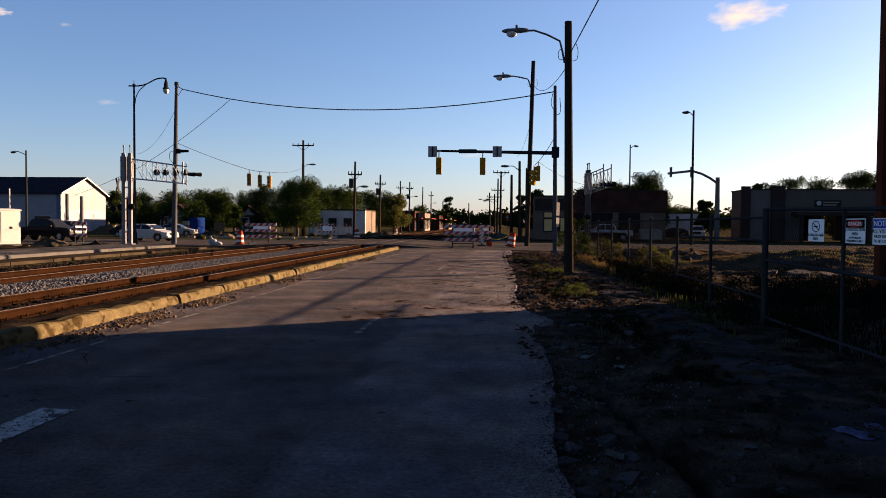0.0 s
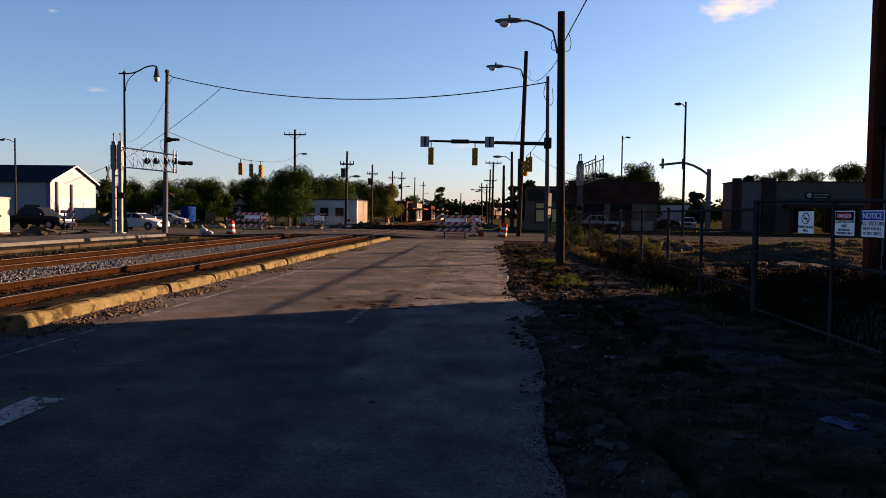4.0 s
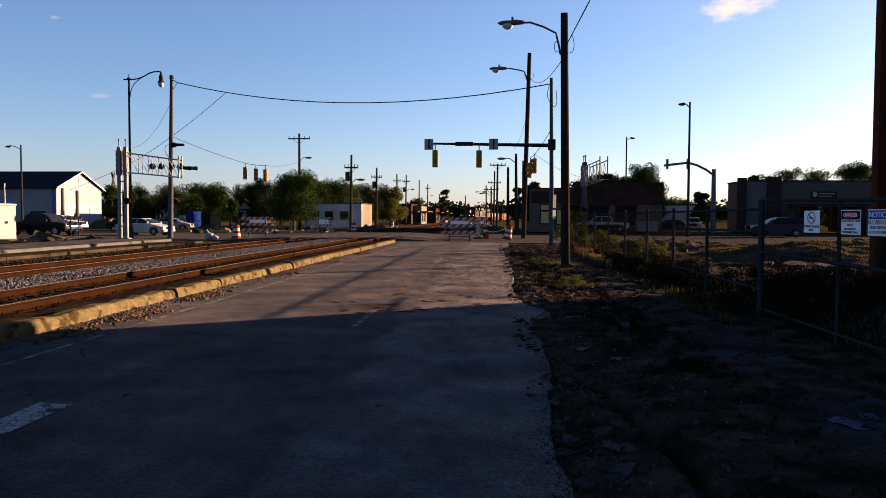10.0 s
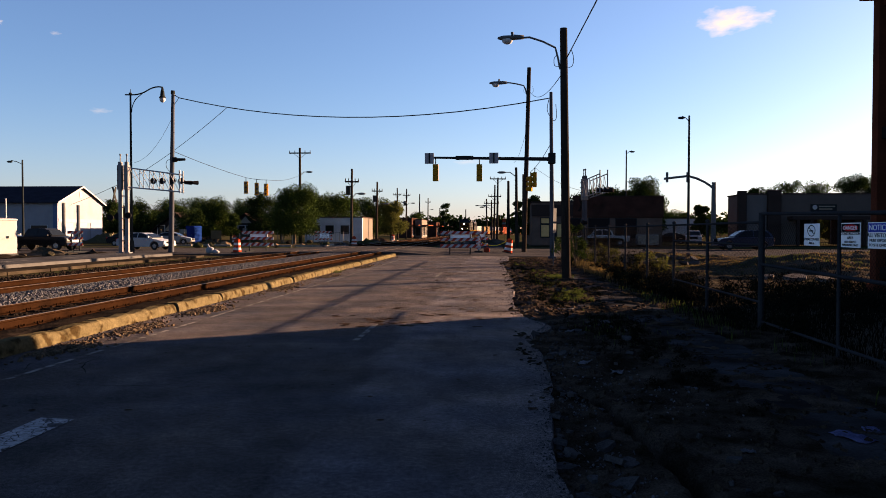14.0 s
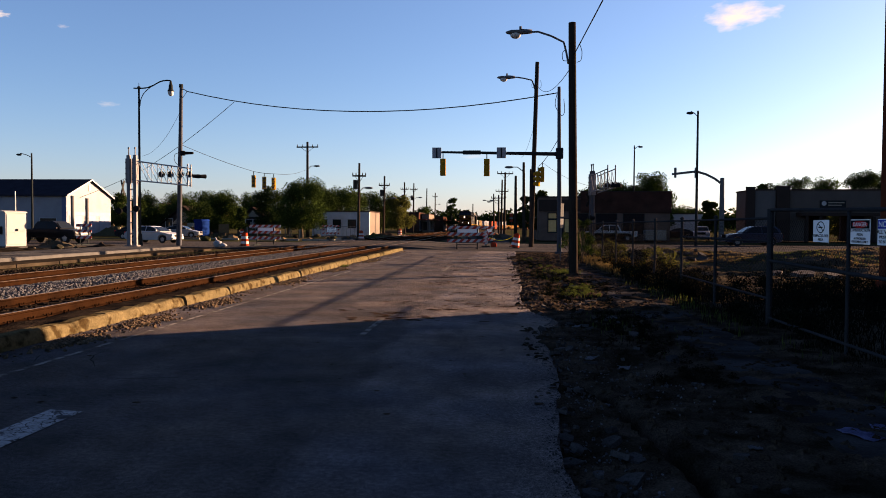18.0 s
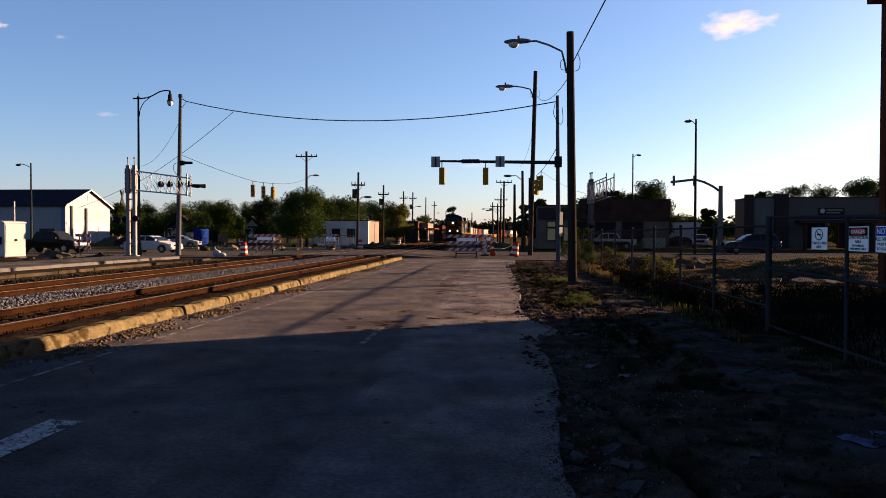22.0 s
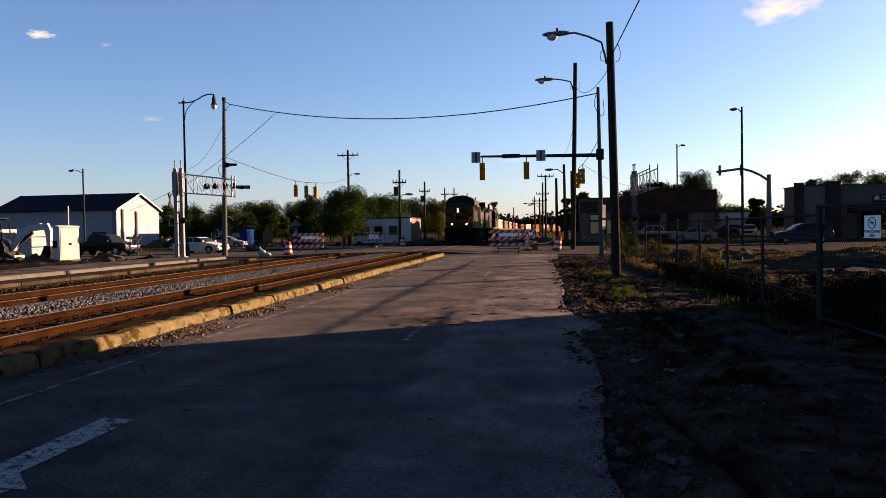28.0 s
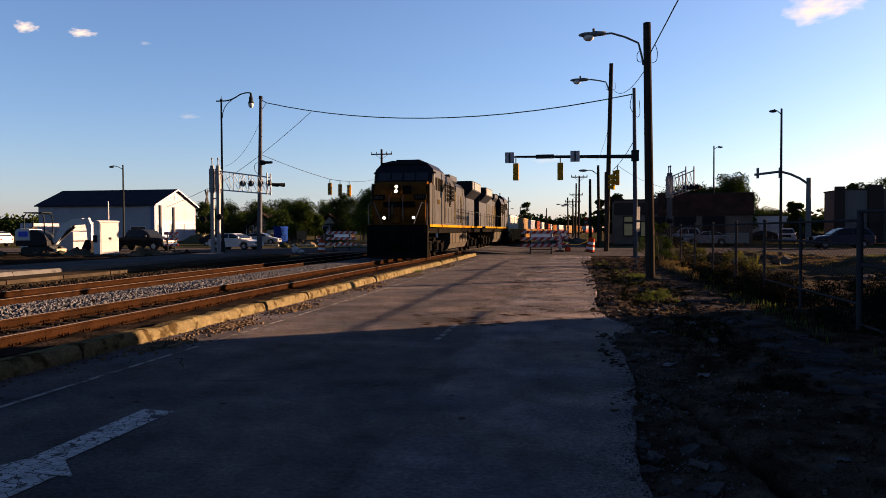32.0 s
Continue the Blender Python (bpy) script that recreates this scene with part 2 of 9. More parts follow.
mat("concrete", (0.0440, 0.0450, 0.0470), 0.9, vary=0.3, scale=1.2, fine=40, bump=0.3, rnd=0.12, stretch=None, second=(0.0310, 0.0305, 0.0300), amount=0.4, spread=0.12)
mat("dirt_stain", (0.0315, 0.0202, 0.0142), 0.95, vary=0.5, scale=5, fine=40, second=(0.0135, 0.0092, 0.0076), amount=0.5, stretch=None, rnd=0.5)
mat("new_kerb", (0.0471, 0.0474, 0.0476), 0.9, vary=0.25, scale=2, fine=40, bump=0.3, rnd=0.1, stretch=None)
mat("gutter", (0.0264, 0.0211, 0.0154), 0.95, vary=0.4, scale=1.5, fine=30, bump=0.4, stretch=None, second=(0.0139, 0.0112, 0.0091), amount=0.45)
mat("rail_rust", (0.0104, 0.0047, 0.0024), 0.75, vary=0.35, scale=3, fine=40, bump=0.25, second=(0.0058, 0.0030, 0.0019), amount=0.4, stretch=None)
mat("rail_top", (0.036, 0.023, 0.016), 0.5, vary=0.15, scale=2, stretch=None, spec=0.12)
mat("tie", (0.0110, 0.0085, 0.0070), 0.9, vary=0.4, scale=3, fine=40, bump=0.5, rnd=0.3)
mat("ballast", (0.0464, 0.0484, 0.0543), 0.95, vary=0.35, scale=3, fine=30, rnd=0.7, stretch=None)
mat("ballast_bed", (0.0165, 0.0125, 0.0100), 0.95, vary=0.5, scale=4, fine=25, bump=1.0, second=(0.0080, 0.0064, 0.0056), amount=0.5, stretch=None)
mat("pole_wood", (0.0200, 0.0165, 0.0140), 0.9, vary=0.4, scale=3, fine=30, bump=0.4, stretch=(6, 6, 0.5))
mat("galv", (0.0750, 0.0770, 0.0800), 0.55, metal=0.0, vary=0.15, scale=3)
mat("fence_steel", (0.022, 0.024, 0.027), 0.8, metal=0.0, vary=0.2, scale=3)
mat("mesh_wire", (0.0055, 0.0055, 0.0058), 0.9, vary=0.2, scale=3)
mat("dark_steel", (0.014, 0.017, 0.018), 0.7, vary=0.2, scale=4, spec=0.0)
mat("black", (0.008, 0.008, 0.009), 0.75, vary=0.3, scale=4)
mat("wire", (0.015, 0.015, 0.017), 0.7, vary=0.1)
mat("signal_yellow", (0.23, 0.110, 0.012), 0.5, vary=0.12, scale=4)
mat("lens_dark", (0.03, 0.012, 0.01), 0.25, vary=0.1)
mat("screen_grey", (0.10, 0.105, 0.11), 0.7, vary=0.2, scale=3)
mat("clamp_pale", (0.125, 0.125, 0.130), 0.7, vary=0.15, scale=3)
mat("white_paint", (0.2580, 0.2610, 0.2655), 0.6, vary=0.06, scale=2, fine=20)
mat("siding", (0.1620, 0.1700, 0.1900), 0.65, vary=0.08, scale=0.8, fine=15, second=(0.1450, 0.1500, 0.1680), amount=0.4)
mat("roof_dark", (0.016, 0.018, 0.026), 0.85, vary=0.3, scale=0.8, fine=12, rnd=0.2)
mat("trim_blue", (0.06, 0.09, 0.16), 0.6, vary=0.15)
mat("tan_block", (0.095, 0.080, 0.070), 0.85, vary=0.2, scale=0.6, fine=20)
# block building's front: colour raised to brighten a wall in shade
mat("block_front_lifted", (0.3354, 0.3276, 0.3280), 0.85, vary=0.25, scale=0.6, fine=20)
mat("steel_pole_grey", (0.040, 0.044, 0.052), 0.7, vary=0.2, scale=2)
mat("brick", (0.085, 0.058, 0.048), 0.9, vary=0.25, scale=1.0, fine=30, second=(0.060, 0.041, 0.034), amount=0.4)
mat("brick_red", (0.0360, 0.0160, 0.0125), 0.9, vary=0.35, scale=1.0, fine=30, second=(0.0220, 0.0125, 0.0100), amount=0.4)
mat("window_yellow", (0.460, 0.285, 0.120), 0.8, vary=0.15, scale=3)
mat("bay_pale", (0.0750, 0.0710, 0.0700), 0.85, vary=0.12, scale=0.6, fine=20)
mat("stucco", (0.0590, 0.0500, 0.0455), 0.9, vary=0.15, scale=0.6, fine=30)
mat("stucco_dark", (0.026, 0.019, 0.017), 0.9, vary=0.15, scale=0.6, fine=30)
mat("door_grey", (0.16, 0.18, 0.22), 0.7, vary=0.1, scale=1)
mat("beige", (0.160, 0.140, 0.112), 0.85, vary=0.15, scale=0.6, fine=20)
mat("grey_block", (0.150, 0.145, 0.142), 0.85, vary=0.15, scale=0.6, fine=20)
mat("glass", (0.006, 0.008, 0.010), 0.06, vary=0.1, spec=0.1)
mat("chrome", (0.6, 0.6, 0.6), 0.2, metal=1.0, vary=0.1)
mat("tyre", (0.02, 0.02, 0.02), 0.85, vary=0.3, scale=8)
mat("car_white", (0.2300, 0.2350, 0.2400), 0.3, vary=0.05, spec=0.3)
mat("car_dark", (0.008, 0.009, 0.011), 0.4, vary=0.15, spec=0.04)
mat("car_blue", (0.0072, 0.0130, 0.0294), 0.3, vary=0.1, spec=0.2)
mat("car_silver", (0.140, 0.145, 0.155), 0.3, metal=0.4, vary=0.08)
mat("blue_plastic", (0.0040, 0.0170, 0.0850), 0.5, vary=0.12, scale=3)
mat("orange", (0.21, 0.028, 0.014), 0.5, vary=0.2, scale=4)
mat("reflective", (0.3200, 0.3150, 0.3100), 0.5, vary=0.1, scale=5)
mat("rubber", (0.02, 0.02, 0.02), 0.9, vary=0.3)
mat("tape", (0.75, 0.5, 0.03), 0.5, vary=0.1)
stripes("barricade_stripe", (0.26, 0.032, 0.024), (0.29, 0.285, 0.285), 0.24, -1.0)
mat("sign_white", (0.72, 0.72, 0.72), 0.5, vary=0.06, scale=5)
mat("sign_blue", (0.02, 0.05, 0.30), 0.5, vary=0.06, scale=5)
mat("sign_red", (0.5, 0.02, 0.02), 0.5, vary=0.06, scale=5)
mat("ink", (0.01, 0.01, 0.012), 0.6, vary=0.05)
# near-black weed tone; over the near lot it stands in for shade
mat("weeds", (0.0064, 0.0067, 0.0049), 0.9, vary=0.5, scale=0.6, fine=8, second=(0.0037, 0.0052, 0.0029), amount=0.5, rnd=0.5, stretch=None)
mat("crack", (0.012, 0.011, 0.011), 0.95, vary=0.3, scale=3, stretch=None)
mat("bark", (0.07, 0.055, 0.042), 0.95, vary=0.4, scale=4, fine=30, bump=0.6, stretch=(4, 4, 0.8))
mat("leaf_dark", (0.0135, 0.0240, 0.0068), 0.7, vary=0.35, scale=0.8, fine=6, rnd=0.4)
mat("leaf", (0.0180, 0.0314, 0.0077), 0.7, vary=0.35, scale=0.8, fine=6, rnd=0.4)
mat("leaf_gold", (0.0430, 0.0470, 0.0130), 0.7, vary=0.35, scale=0.8, fine=6, rnd=0.4)
mat("grass_dry", (0.0850, 0.0600, 0.0260), 0.8, vary=0.4, scale=2, fine=10, rnd=0.5, stretch=None)
mat("grass_green", (0.0330, 0.0450, 0.0120), 0.8, vary=0.4, scale=2, fine=10, rnd=0.5, stretch=None)
mat("loco_blue", (0.0034, 0.0048, 0.0080), 0.5, vary=0.3, scale=1.2, fine=14, spec=0.06)
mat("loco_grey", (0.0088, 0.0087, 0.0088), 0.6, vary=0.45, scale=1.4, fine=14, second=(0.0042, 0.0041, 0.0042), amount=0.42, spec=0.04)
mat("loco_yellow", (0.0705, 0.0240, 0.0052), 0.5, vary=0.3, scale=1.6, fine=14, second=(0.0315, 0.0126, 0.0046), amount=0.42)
mat("sill_yellow", (0.1500, 0.0720, 0.0080), 0.5, vary=0.35, scale=1.2, fine=14, second=(0.0700, 0.0360, 0.0080), amount=0.4)
mat("litter", (0.0420, 0.0300, 0.0200), 0.95, vary=0.5, scale=4, fine=30, rnd=0.85, stretch=None, spec=0.05)
# yellow livery paint that also stands in for sun highlights on the sides
mat("hood_yellow_glint", (0.0480, 0.0350, 0.0120), 0.7, vary=0.4, scale=1.5, fine=10, second=(0.0150, 0.0135, 0.0115), amount=0.55, spread=0.1)
mat("loco_black", (0.0042, 0.0040, 0.0038), 0.7, vary=0.5, scale=2, second=(0.0090, 0.0074, 0.0058), amount=0.3)
mat("cab_glass", (0.006, 0.007, 0.009), 0.08, vary=0.1, spec=0.22)
mat("tank_grey", (0.0300, 0.0265, 0.0220), 0.7, vary=0.3, scale=1.5, fine=14)
mat("box_white", (0.2520, 0.2520, 0.2448), 0.6, vary=0.15, scale=0.7, fine=8)
mat("box_tan", (0.1400, 0.0980, 0.0580), 0.6, vary=0.2, scale=0.7, fine=8)
mat("box_red", (0.1200, 0.0340, 0.0210), 0.6, vary=0.2, scale=0.7, fine=8)
mat("box_grey", (0.1680, 0.1800, 0.1980), 0.6, vary=0.2, scale=0.7, fine=8)
mat("box_orange", (0.1300, 0.0520, 0.0170), 0.6, vary=0.2, scale=0.7, fine=8)
mat("well_yellow", (0.1000, 0.0540, 0.0220), 0.7, vary=0.25, scale=1.0, fine=12)
mat("tarp", (0.1950, 0.1989, 0.2120), 0.6, vary=0.18, scale=3)
mat("brown_steel", (0.08, 0.022, 0.013), 0.75, vary=0.3, scale=1.5, fine=20)
mat("dark_cladding", (0.012, 0.009, 0.009), 0.85, vary=0.3, scale=1.0, fine=20)
mat("wood_new", (0.0700, 0.0480, 0.0270), 0.85, vary=0.25, scale=3, rnd=0.25)
for _k, _a in (("grass_dry", 0.25), ("grass_green", 0.3), ("leaf_gold", 0.35), ("leaf", 0.1), ("leaf_dark", 0.1)):
    sun_through(MATS[_k], _a)
glow("lamp_white", (1.0, 0.85, 0.55), 7.0)


# ---- building helpers ----
def box(bm, x0, x1, y0, y1, z0, z1, bev=0.0):
    r = bmesh.ops.create_cube(bm, size=1.0)
    vs = r["verts"]
    bmesh.ops.scale(bm, vec=(x1 - x0, y1 - y0, z1 - z0), verts=vs)
    bmesh.ops.translate(bm, vec=((x0 + x1) / 2, (y0 + y1) / 2, (z0 + z1) / 2), verts=vs)
    if bev:
        es = list({e for v in vs for e in v.link_edges})
        bmesh.ops.bevel(bm, geom=es, offset=bev, segments=2, affect="EDGES", profile=0.5)


def rod(bm, p, q, r0, r1=None, n=8):
    p, q = Vector(p), Vector(q)
    d = q - p
    m = Matrix.Translation((p + q) / 2) @ d.to_track_quat("Z", "Y").to_matrix().to_4x4()
    bmesh.ops.create_cone(bm, cap_ends=True, segments=n, radius1=r0, radius2=r0 if r1 is None else r1, depth=d.length, matrix=m)


def curved(pts, n=6):
    """Points of a smooth curve through the given ones."""
    ps = [Vector(p) for p in pts]
    out = []
    for i in range(len(ps) - 1):
        a, b, c, d = ps[max(0, i - 1)], ps[i], ps[i + 1], ps[min(len(ps) - 1, i + 2)]
        for k in range(n):
            t = k / n
            out.append(0.5 * (2 * b + (c - a) * t + (2 * a - 5 * b + 4 * c - d) * t * t + (3 * b - a - 3 * c + d) * t ** 3))
    return out + [ps[-1]]


def tube(bm, pts, r, n=6):
    """One swept pipe through the points."""
    pts = [Vector(p) for p in pts]
    rings = []
    for i, p in enumerate(pts):
        d = (pts[min(i + 1, len(pts) - 1)] - pts[max(i - 1, 0)]).normalized()
        q = d.to_track_quat("Z", "Y")
        rings.append([bm.verts.new(p + q @ Vector((r * math.cos(6.2832 * k / n), r * math.sin(6.2832 * k / n), 0))) for k in range(n)])
    for a, b in zip(rings, rings[1:]):
        off = min(range(n), key=lambda o: sum((a[k].co - b[(k + o) % n].co).length for k in range(n)))
        for k in range(n):
            bm.faces.new((a[k], a[(k + 1) % n], b[(k + 1 + off) % n], b[(k + off) % n]))
    bm.faces.new(rings[0][::-1]), bm.faces.new(rings[-1])


def ball(bm, c, r, s=(1, 1, 1), sub=2):
    bmesh.ops.create_icosphere(bm, subdivisions=sub, radius=r, matrix=Matrix.Translation(c) @ Matrix.Diagonal((*s, 1)))


def prism(bm, outline, a, b, axis="x"):
    """Extrudes a closed outline of two coordinates from a to b along an axis."""
    def at(u, v, w):
        return (w, u, v) if axis == "x" else (u, w, v) if axis == "y" else (u, v, w)
    lo = [bm.verts.new(at(u, v, a)) for u, v in outline]
    hi = [bm.verts.new(at(u, v, b)) for u, v in outline]
    bm.faces.new(lo), bm.faces.new(hi[::-1])
    for i in range(len(lo)):
        j = (i + 1) % len(lo)
        bm.faces.new((lo[j], lo[i], hi[i], hi[j]))
    bmesh.ops.recalc_face_normals(bm, faces=bm.faces)


def B():
    return bmesh.new()


def done(name, bm, material, smooth=False):
    me = bpy.data.meshes.new(name)
    bm.to_mesh(me)
    bm.free()
    me.materials.append(MATS[material])
    if smooth:
        for p in me.polygons:
            p.use_smooth = True
    return me


def part(name, bm, material, parent, label="", smooth=False, m=None):
    """One bmesh, or a mesh to share, as one mesh object under a thing or a part."""
    me = bm if isinstance(bm, bpy.types.Mesh) else done(name, bm, material, smooth)
    ob = new(name, me)
    ob.parent = parent
    if m is not None:
        ob.matrix_basis = m
    if label:
        tagged(ob, label)
    return ob


def thing(name, m, label, category, group="", kind=""):
    ob = new(name)
    ob.empty_display_size = 0.2
    ob.matrix_basis = m
    return tagged(ob, label, category, group, kind)


def solid(name, bm, material, label="", category="", group="", kind="", smooth=False, m=None):
    """A thing of one mesh."""
    ob = new(name, bm if isinstance(bm, bpy.types.Mesh) else done(name, bm, material, smooth))
    if m is not None:
        ob.matrix_basis = m
    return tagged(ob, label, category, group, kind)


def raw(name, verts, faces, material):
    me = bpy.data.meshes.new(name)
    me.from_pydata(verts, [], faces)
    me.materials.append(MATS[material])
    me.update()
    return me


def words(name, text, size, material, parent, m, label=""):
    """Flat lettering with the built-in font, its middle at the origin of m, reading along x with z up."""
    cu = bpy.data.curves.new(name, "FONT")
    cu.body, cu.size, cu.align_x, cu.align_y, cu.extrude = text, size, "CENTER", "CENTER", 0.0015
    tmp = bpy.data.objects.new(name, cu)
    scene.collection.objects.link(tmp)
    bpy.context.view_layer.update()
    me = bpy.data.meshes.new_from_object(tmp.evaluated_get(bpy.context.evaluated_depsgraph_get()))
    bpy.data.objects.remove(tmp)
    me.materials.clear()
    me.materials.append(MATS[material])
    return part(name, me, material, parent, label, m=m @ pose(0, 0, 0, 90, 0, 0))


def sag(p, q, drop, n=14):
    p, q = Vector(p), Vector(q)
    return [p.lerp(q, i / n) - Vector((0, 0, 4 * drop * (i / n) * (1 - i / n))) for i in range(n + 1)]


def cable(p, q, drop, r=0.02, label="thin dark overhead cable strung between poles"):
    bm = B()
    tube(bm, sag(p, q, drop), r, 5)
    return solid("overhead_cable", bm, "wire", label, "cable", "overhead cables")

# ---- ground, road, tracks ----
from mathutils import geometry


def sheet(name, x0, x1, y0, y1, nx, ny, height, material, label, kind="structure"):
    vs, fs = [], []
    for j in range(ny + 1):
        for i in range(nx + 1):
            x, y = x0 + (x1 - x0) * i / nx, y0 + (y1 - y0) * j / ny
            vs.append((x, y, height(x, y)))
    for j in range(ny):
        for i in range(nx):
            a = j * (nx + 1) + i
            fs.append((a, a + 1, a + nx + 2, a + nx + 1))
    me = raw(name, vs, fs, material)
    for p in me.polygons:
        p.use_smooth = True
    return tagged(new(name, me), label, "ground", "", kind)


def bumpy(x, y, s):
    return noise.noise((x * s, y * s, 3.1)) + 0.5 * noise.noise((x * s * 2.7, y * s * 2.7, 7.7)) + 0.3 * noise.noise((x * s * 7, y * s * 7, 1.7))


def disc_ground():
    """The plain to the horizon, sunk a little under the dug shoulder."""
    outer = [Vector((3500 * math.cos(6.2832 * k / 64), 300 + 3500 * math.sin(6.2832 * k / 64), -0.12)) for k in range(64)]
    inner = [Vector(v) for v in ((0.34, -18, -0.12), (4.5, -18, -0.12), (4.5, 46, -0.12), (0.34, 46, -0.12))]
    fs = [tuple(t) for t in geometry.tessellate_polygon([outer, inner])]
    vs = [tuple(v) for v in outer + inner] + [(v.x, v.y, -0.5) for v in inner]
    fs += [(64, 65, 69, 68), (65, 66, 70, 69), (66, 67, 71, 70), (67, 64, 68, 71), (68, 69, 70, 71)]
    bm = B()
    bm.from_mesh(raw("ground", vs, fs, "far_ground"))
    bmesh.ops.recalc_face_normals(bm, faces=bm.faces)
    tagged(new("ground", done("ground", bm, "far_ground")), "dusty bare earth and thin grass to the horizon", "ground", "", "structure")


disc_ground()

EDGE = 0.5                                  # right edge of the worn road
KERB = -6.23                                # face of the broken kerb beside the track
T1, T2, RAIL = -8.5, -12.8, 0.20            # track centres and rail height


def road_edge(y):
    return EDGE + 0.14 * noise.noise((y * 0.25, 0.3, 0)) + 0.045 * noise.noise((y * 2.6, 5.3, 0)) + 0.02 * noise.noise((y * 7.0, 2.3, 0)) + 0.10 * math.exp(-((y - 9.0) / 3.0) ** 2) + 0.45 * math.exp(-((y - 12.6) / 0.9) ** 2) + 0.05 * abs(noise.noise((y * 1.3, 9.3, 0))) + (0.35 if y > 40 else 0)


def build_road():
    vs, fs = [], []
    ys = [-25 + 0.12 * i for i in range(int(72.6 / 0.12) + 1)]
    xs = [KERB - 0.25, -5.0, -4.0, -3.0, -2.0, -1.0, -0.3]
    for y in ys:
        for x in xs:
            vs.append((x, y, 0.0012 * noise.noise((x, y * 0.6, 0))))
        e = road_edge(y)
        vs.append((e, y, -0.005))
        vs.append((e + 0.04, y, -0.14))
    w = len(xs) + 2
    for j in range(len(ys) - 1):
        for i in range(w - 1):
            a = j * w + i
            fs.append((a, a + 1, a + w + 1, a + w))
    me = raw("road", vs, fs, "asphalt")
    tagged(new("road", me), "worn sun-bleached asphalt road with a crumbling edge", "road", "", "structure")
    # the street that crosses the tracks, and the road going on beyond it
    bm = B()
    box(bm, -110, KERB - 0.3, 50.5, 68, -0.3, -0.004)
    box(bm, KERB - 0.3, 90, 47.3, 68, -0.3, -0.002)
    tagged(new("cross_street", done("cross_street", bm, "street")), "dusty asphalt street crossing the railway", "road", "", "structure")
    bm = B()
    box(bm, -5.6, 0.9, 68, 520, -0.3, -0.006)
    tagged(new("far_road", done("far_road", bm, "street")), "torn-up road going on beyond the crossing", "road", "", "structure")


build_road()


def gully_at(y):
    return 1.32 + 0.10 * math.tanh(5.2 - y) - 0.16 * max(0.0, y - 5.8) + 0.05 * noise.noise((y * 1.7, 4.0, 0)) + 0.025 * noise.noise((y * 6.0, 1.0, 0))


def shoulder_z(x, y):
    gully = 0.0
    if 3.0 < y < 8.2 and 0.6 < x < 2.0:                   # a washed-out gully in the dirt
        w = 0.05 + 0.025 * noise.noise((y * 3.1, 8.0, 0))
        gully = 0.19 * math.exp(-((x - gully_at(y)) / w) ** 2) * max(0.0, min(1, (y - 3.0) * 1.5, (8.2 - y) * 0.7))
    z = -0.045 + 0.040 * bumpy(x, y, 0.7) + 0.034 * max(0, noise.noise((x * 2.3, y * 2.3, 9))) - gully
    if y < 44:                                            # clods, turned crusts and pits
        c = noise.noise((x * 6.0, y * 6.0, 2.0))
        z += 0.022 * max(0.0, c) ** 0.7 - 0.016 * max(0.0, -c - 0.1) + 0.009 * noise.noise((x * 15.0, y * 15.0, 5.0))
        if y > 13:
            z += min(1.0, (y - 13) / 4) * (0.045 * noise.noise((x * 1.7, y * 1.7, 3.0)) + 0.035 * noise.noise((x * 3.7, y * 3.7, 7.0)))
        if y < 16:
            z += 0.005 * noise.noise((x * 34.0, y * 34.0, 6.0))
    return z + 0.05 * math.exp(-((x - 0.62) / 0.2) ** 2) * max(0.0, noise.noise((y * 0.9, 0.0, 4.0)))


def bed_z(x, y):
    fill = 0.075 if x > T1 + 0.84 or T2 + 0.86 < x < T1 - 0.86 else 0.0
    return -0.02 + fill + 0.03 * bumpy(x, y, 2.2)


def build_shoulder():
    ys, y = [-20 + 0.6 * i for i in range(38)], 2.8
    while y < 47:
        ys.append(y)
        y += 0.03 if y < 9 else 0.03 + (y - 9) * 0.0045
    ys.append(47.0)
    xs = [0.3 + 4.3 * i / 120 for i in range(121)]
    vs = [(x, y, shoulder_z(x, y)) for y in ys for x in xs]
    w = len(xs)
    fs = [(j * w + i, j * w + i + 1, j * w + w + i + 1, j * w + w + i) for j in range(len(ys) - 1) for i in range(w - 1)]
    me = raw("shoulder", vs, fs, "rubble")
    tagged(new("shoulder", me), "broken dirt shoulder strewn with asphalt lumps and weeds", "ground", "", "structure")


build_shoulder()


def lot_z(x, y):
    rise = min(1, (x - 4.6) / 3)
    heap = sum(h * math.exp(-((x - a) / rx) ** 2 - ((y - b) / ry) ** 2) for a, b, rx, ry, h in ((11.7, 29.2, 2.7, 2.2, 0.72), (17.0, 36.5, 3.8, 3.0, 0.5), (8.6, 30.5, 1.8, 1.6, 0.2), (21.5, 40.5, 4.4, 3.0, 0.55), (10.5, 40.0, 3.0, 2.4, 0.3), (28.0, 42.0, 5.0, 3.5, 0.5), (8.0, 39.6, 2.0, 1.5, 0.4)))
    rough = 0.45 + 0.5 * min(1.0, heap)
    furrow = 0.17 * noise.noise((x * 0.3, y * 1.9, 4.0)) if y > 26 else 0.0
    return -0.08 + rise * (furrow + 0.22 * max(0, bumpy(x, y, 0.22)) + heap + rough * (0.10 * noise.noise((x * 1.3, y * 1.3, 2)) + 0.07 * noise.noise((x * 3.1, y * 3.1, 5)) + 0.04 * noise.noise((x * 7.0, y * 7.0, 8))))


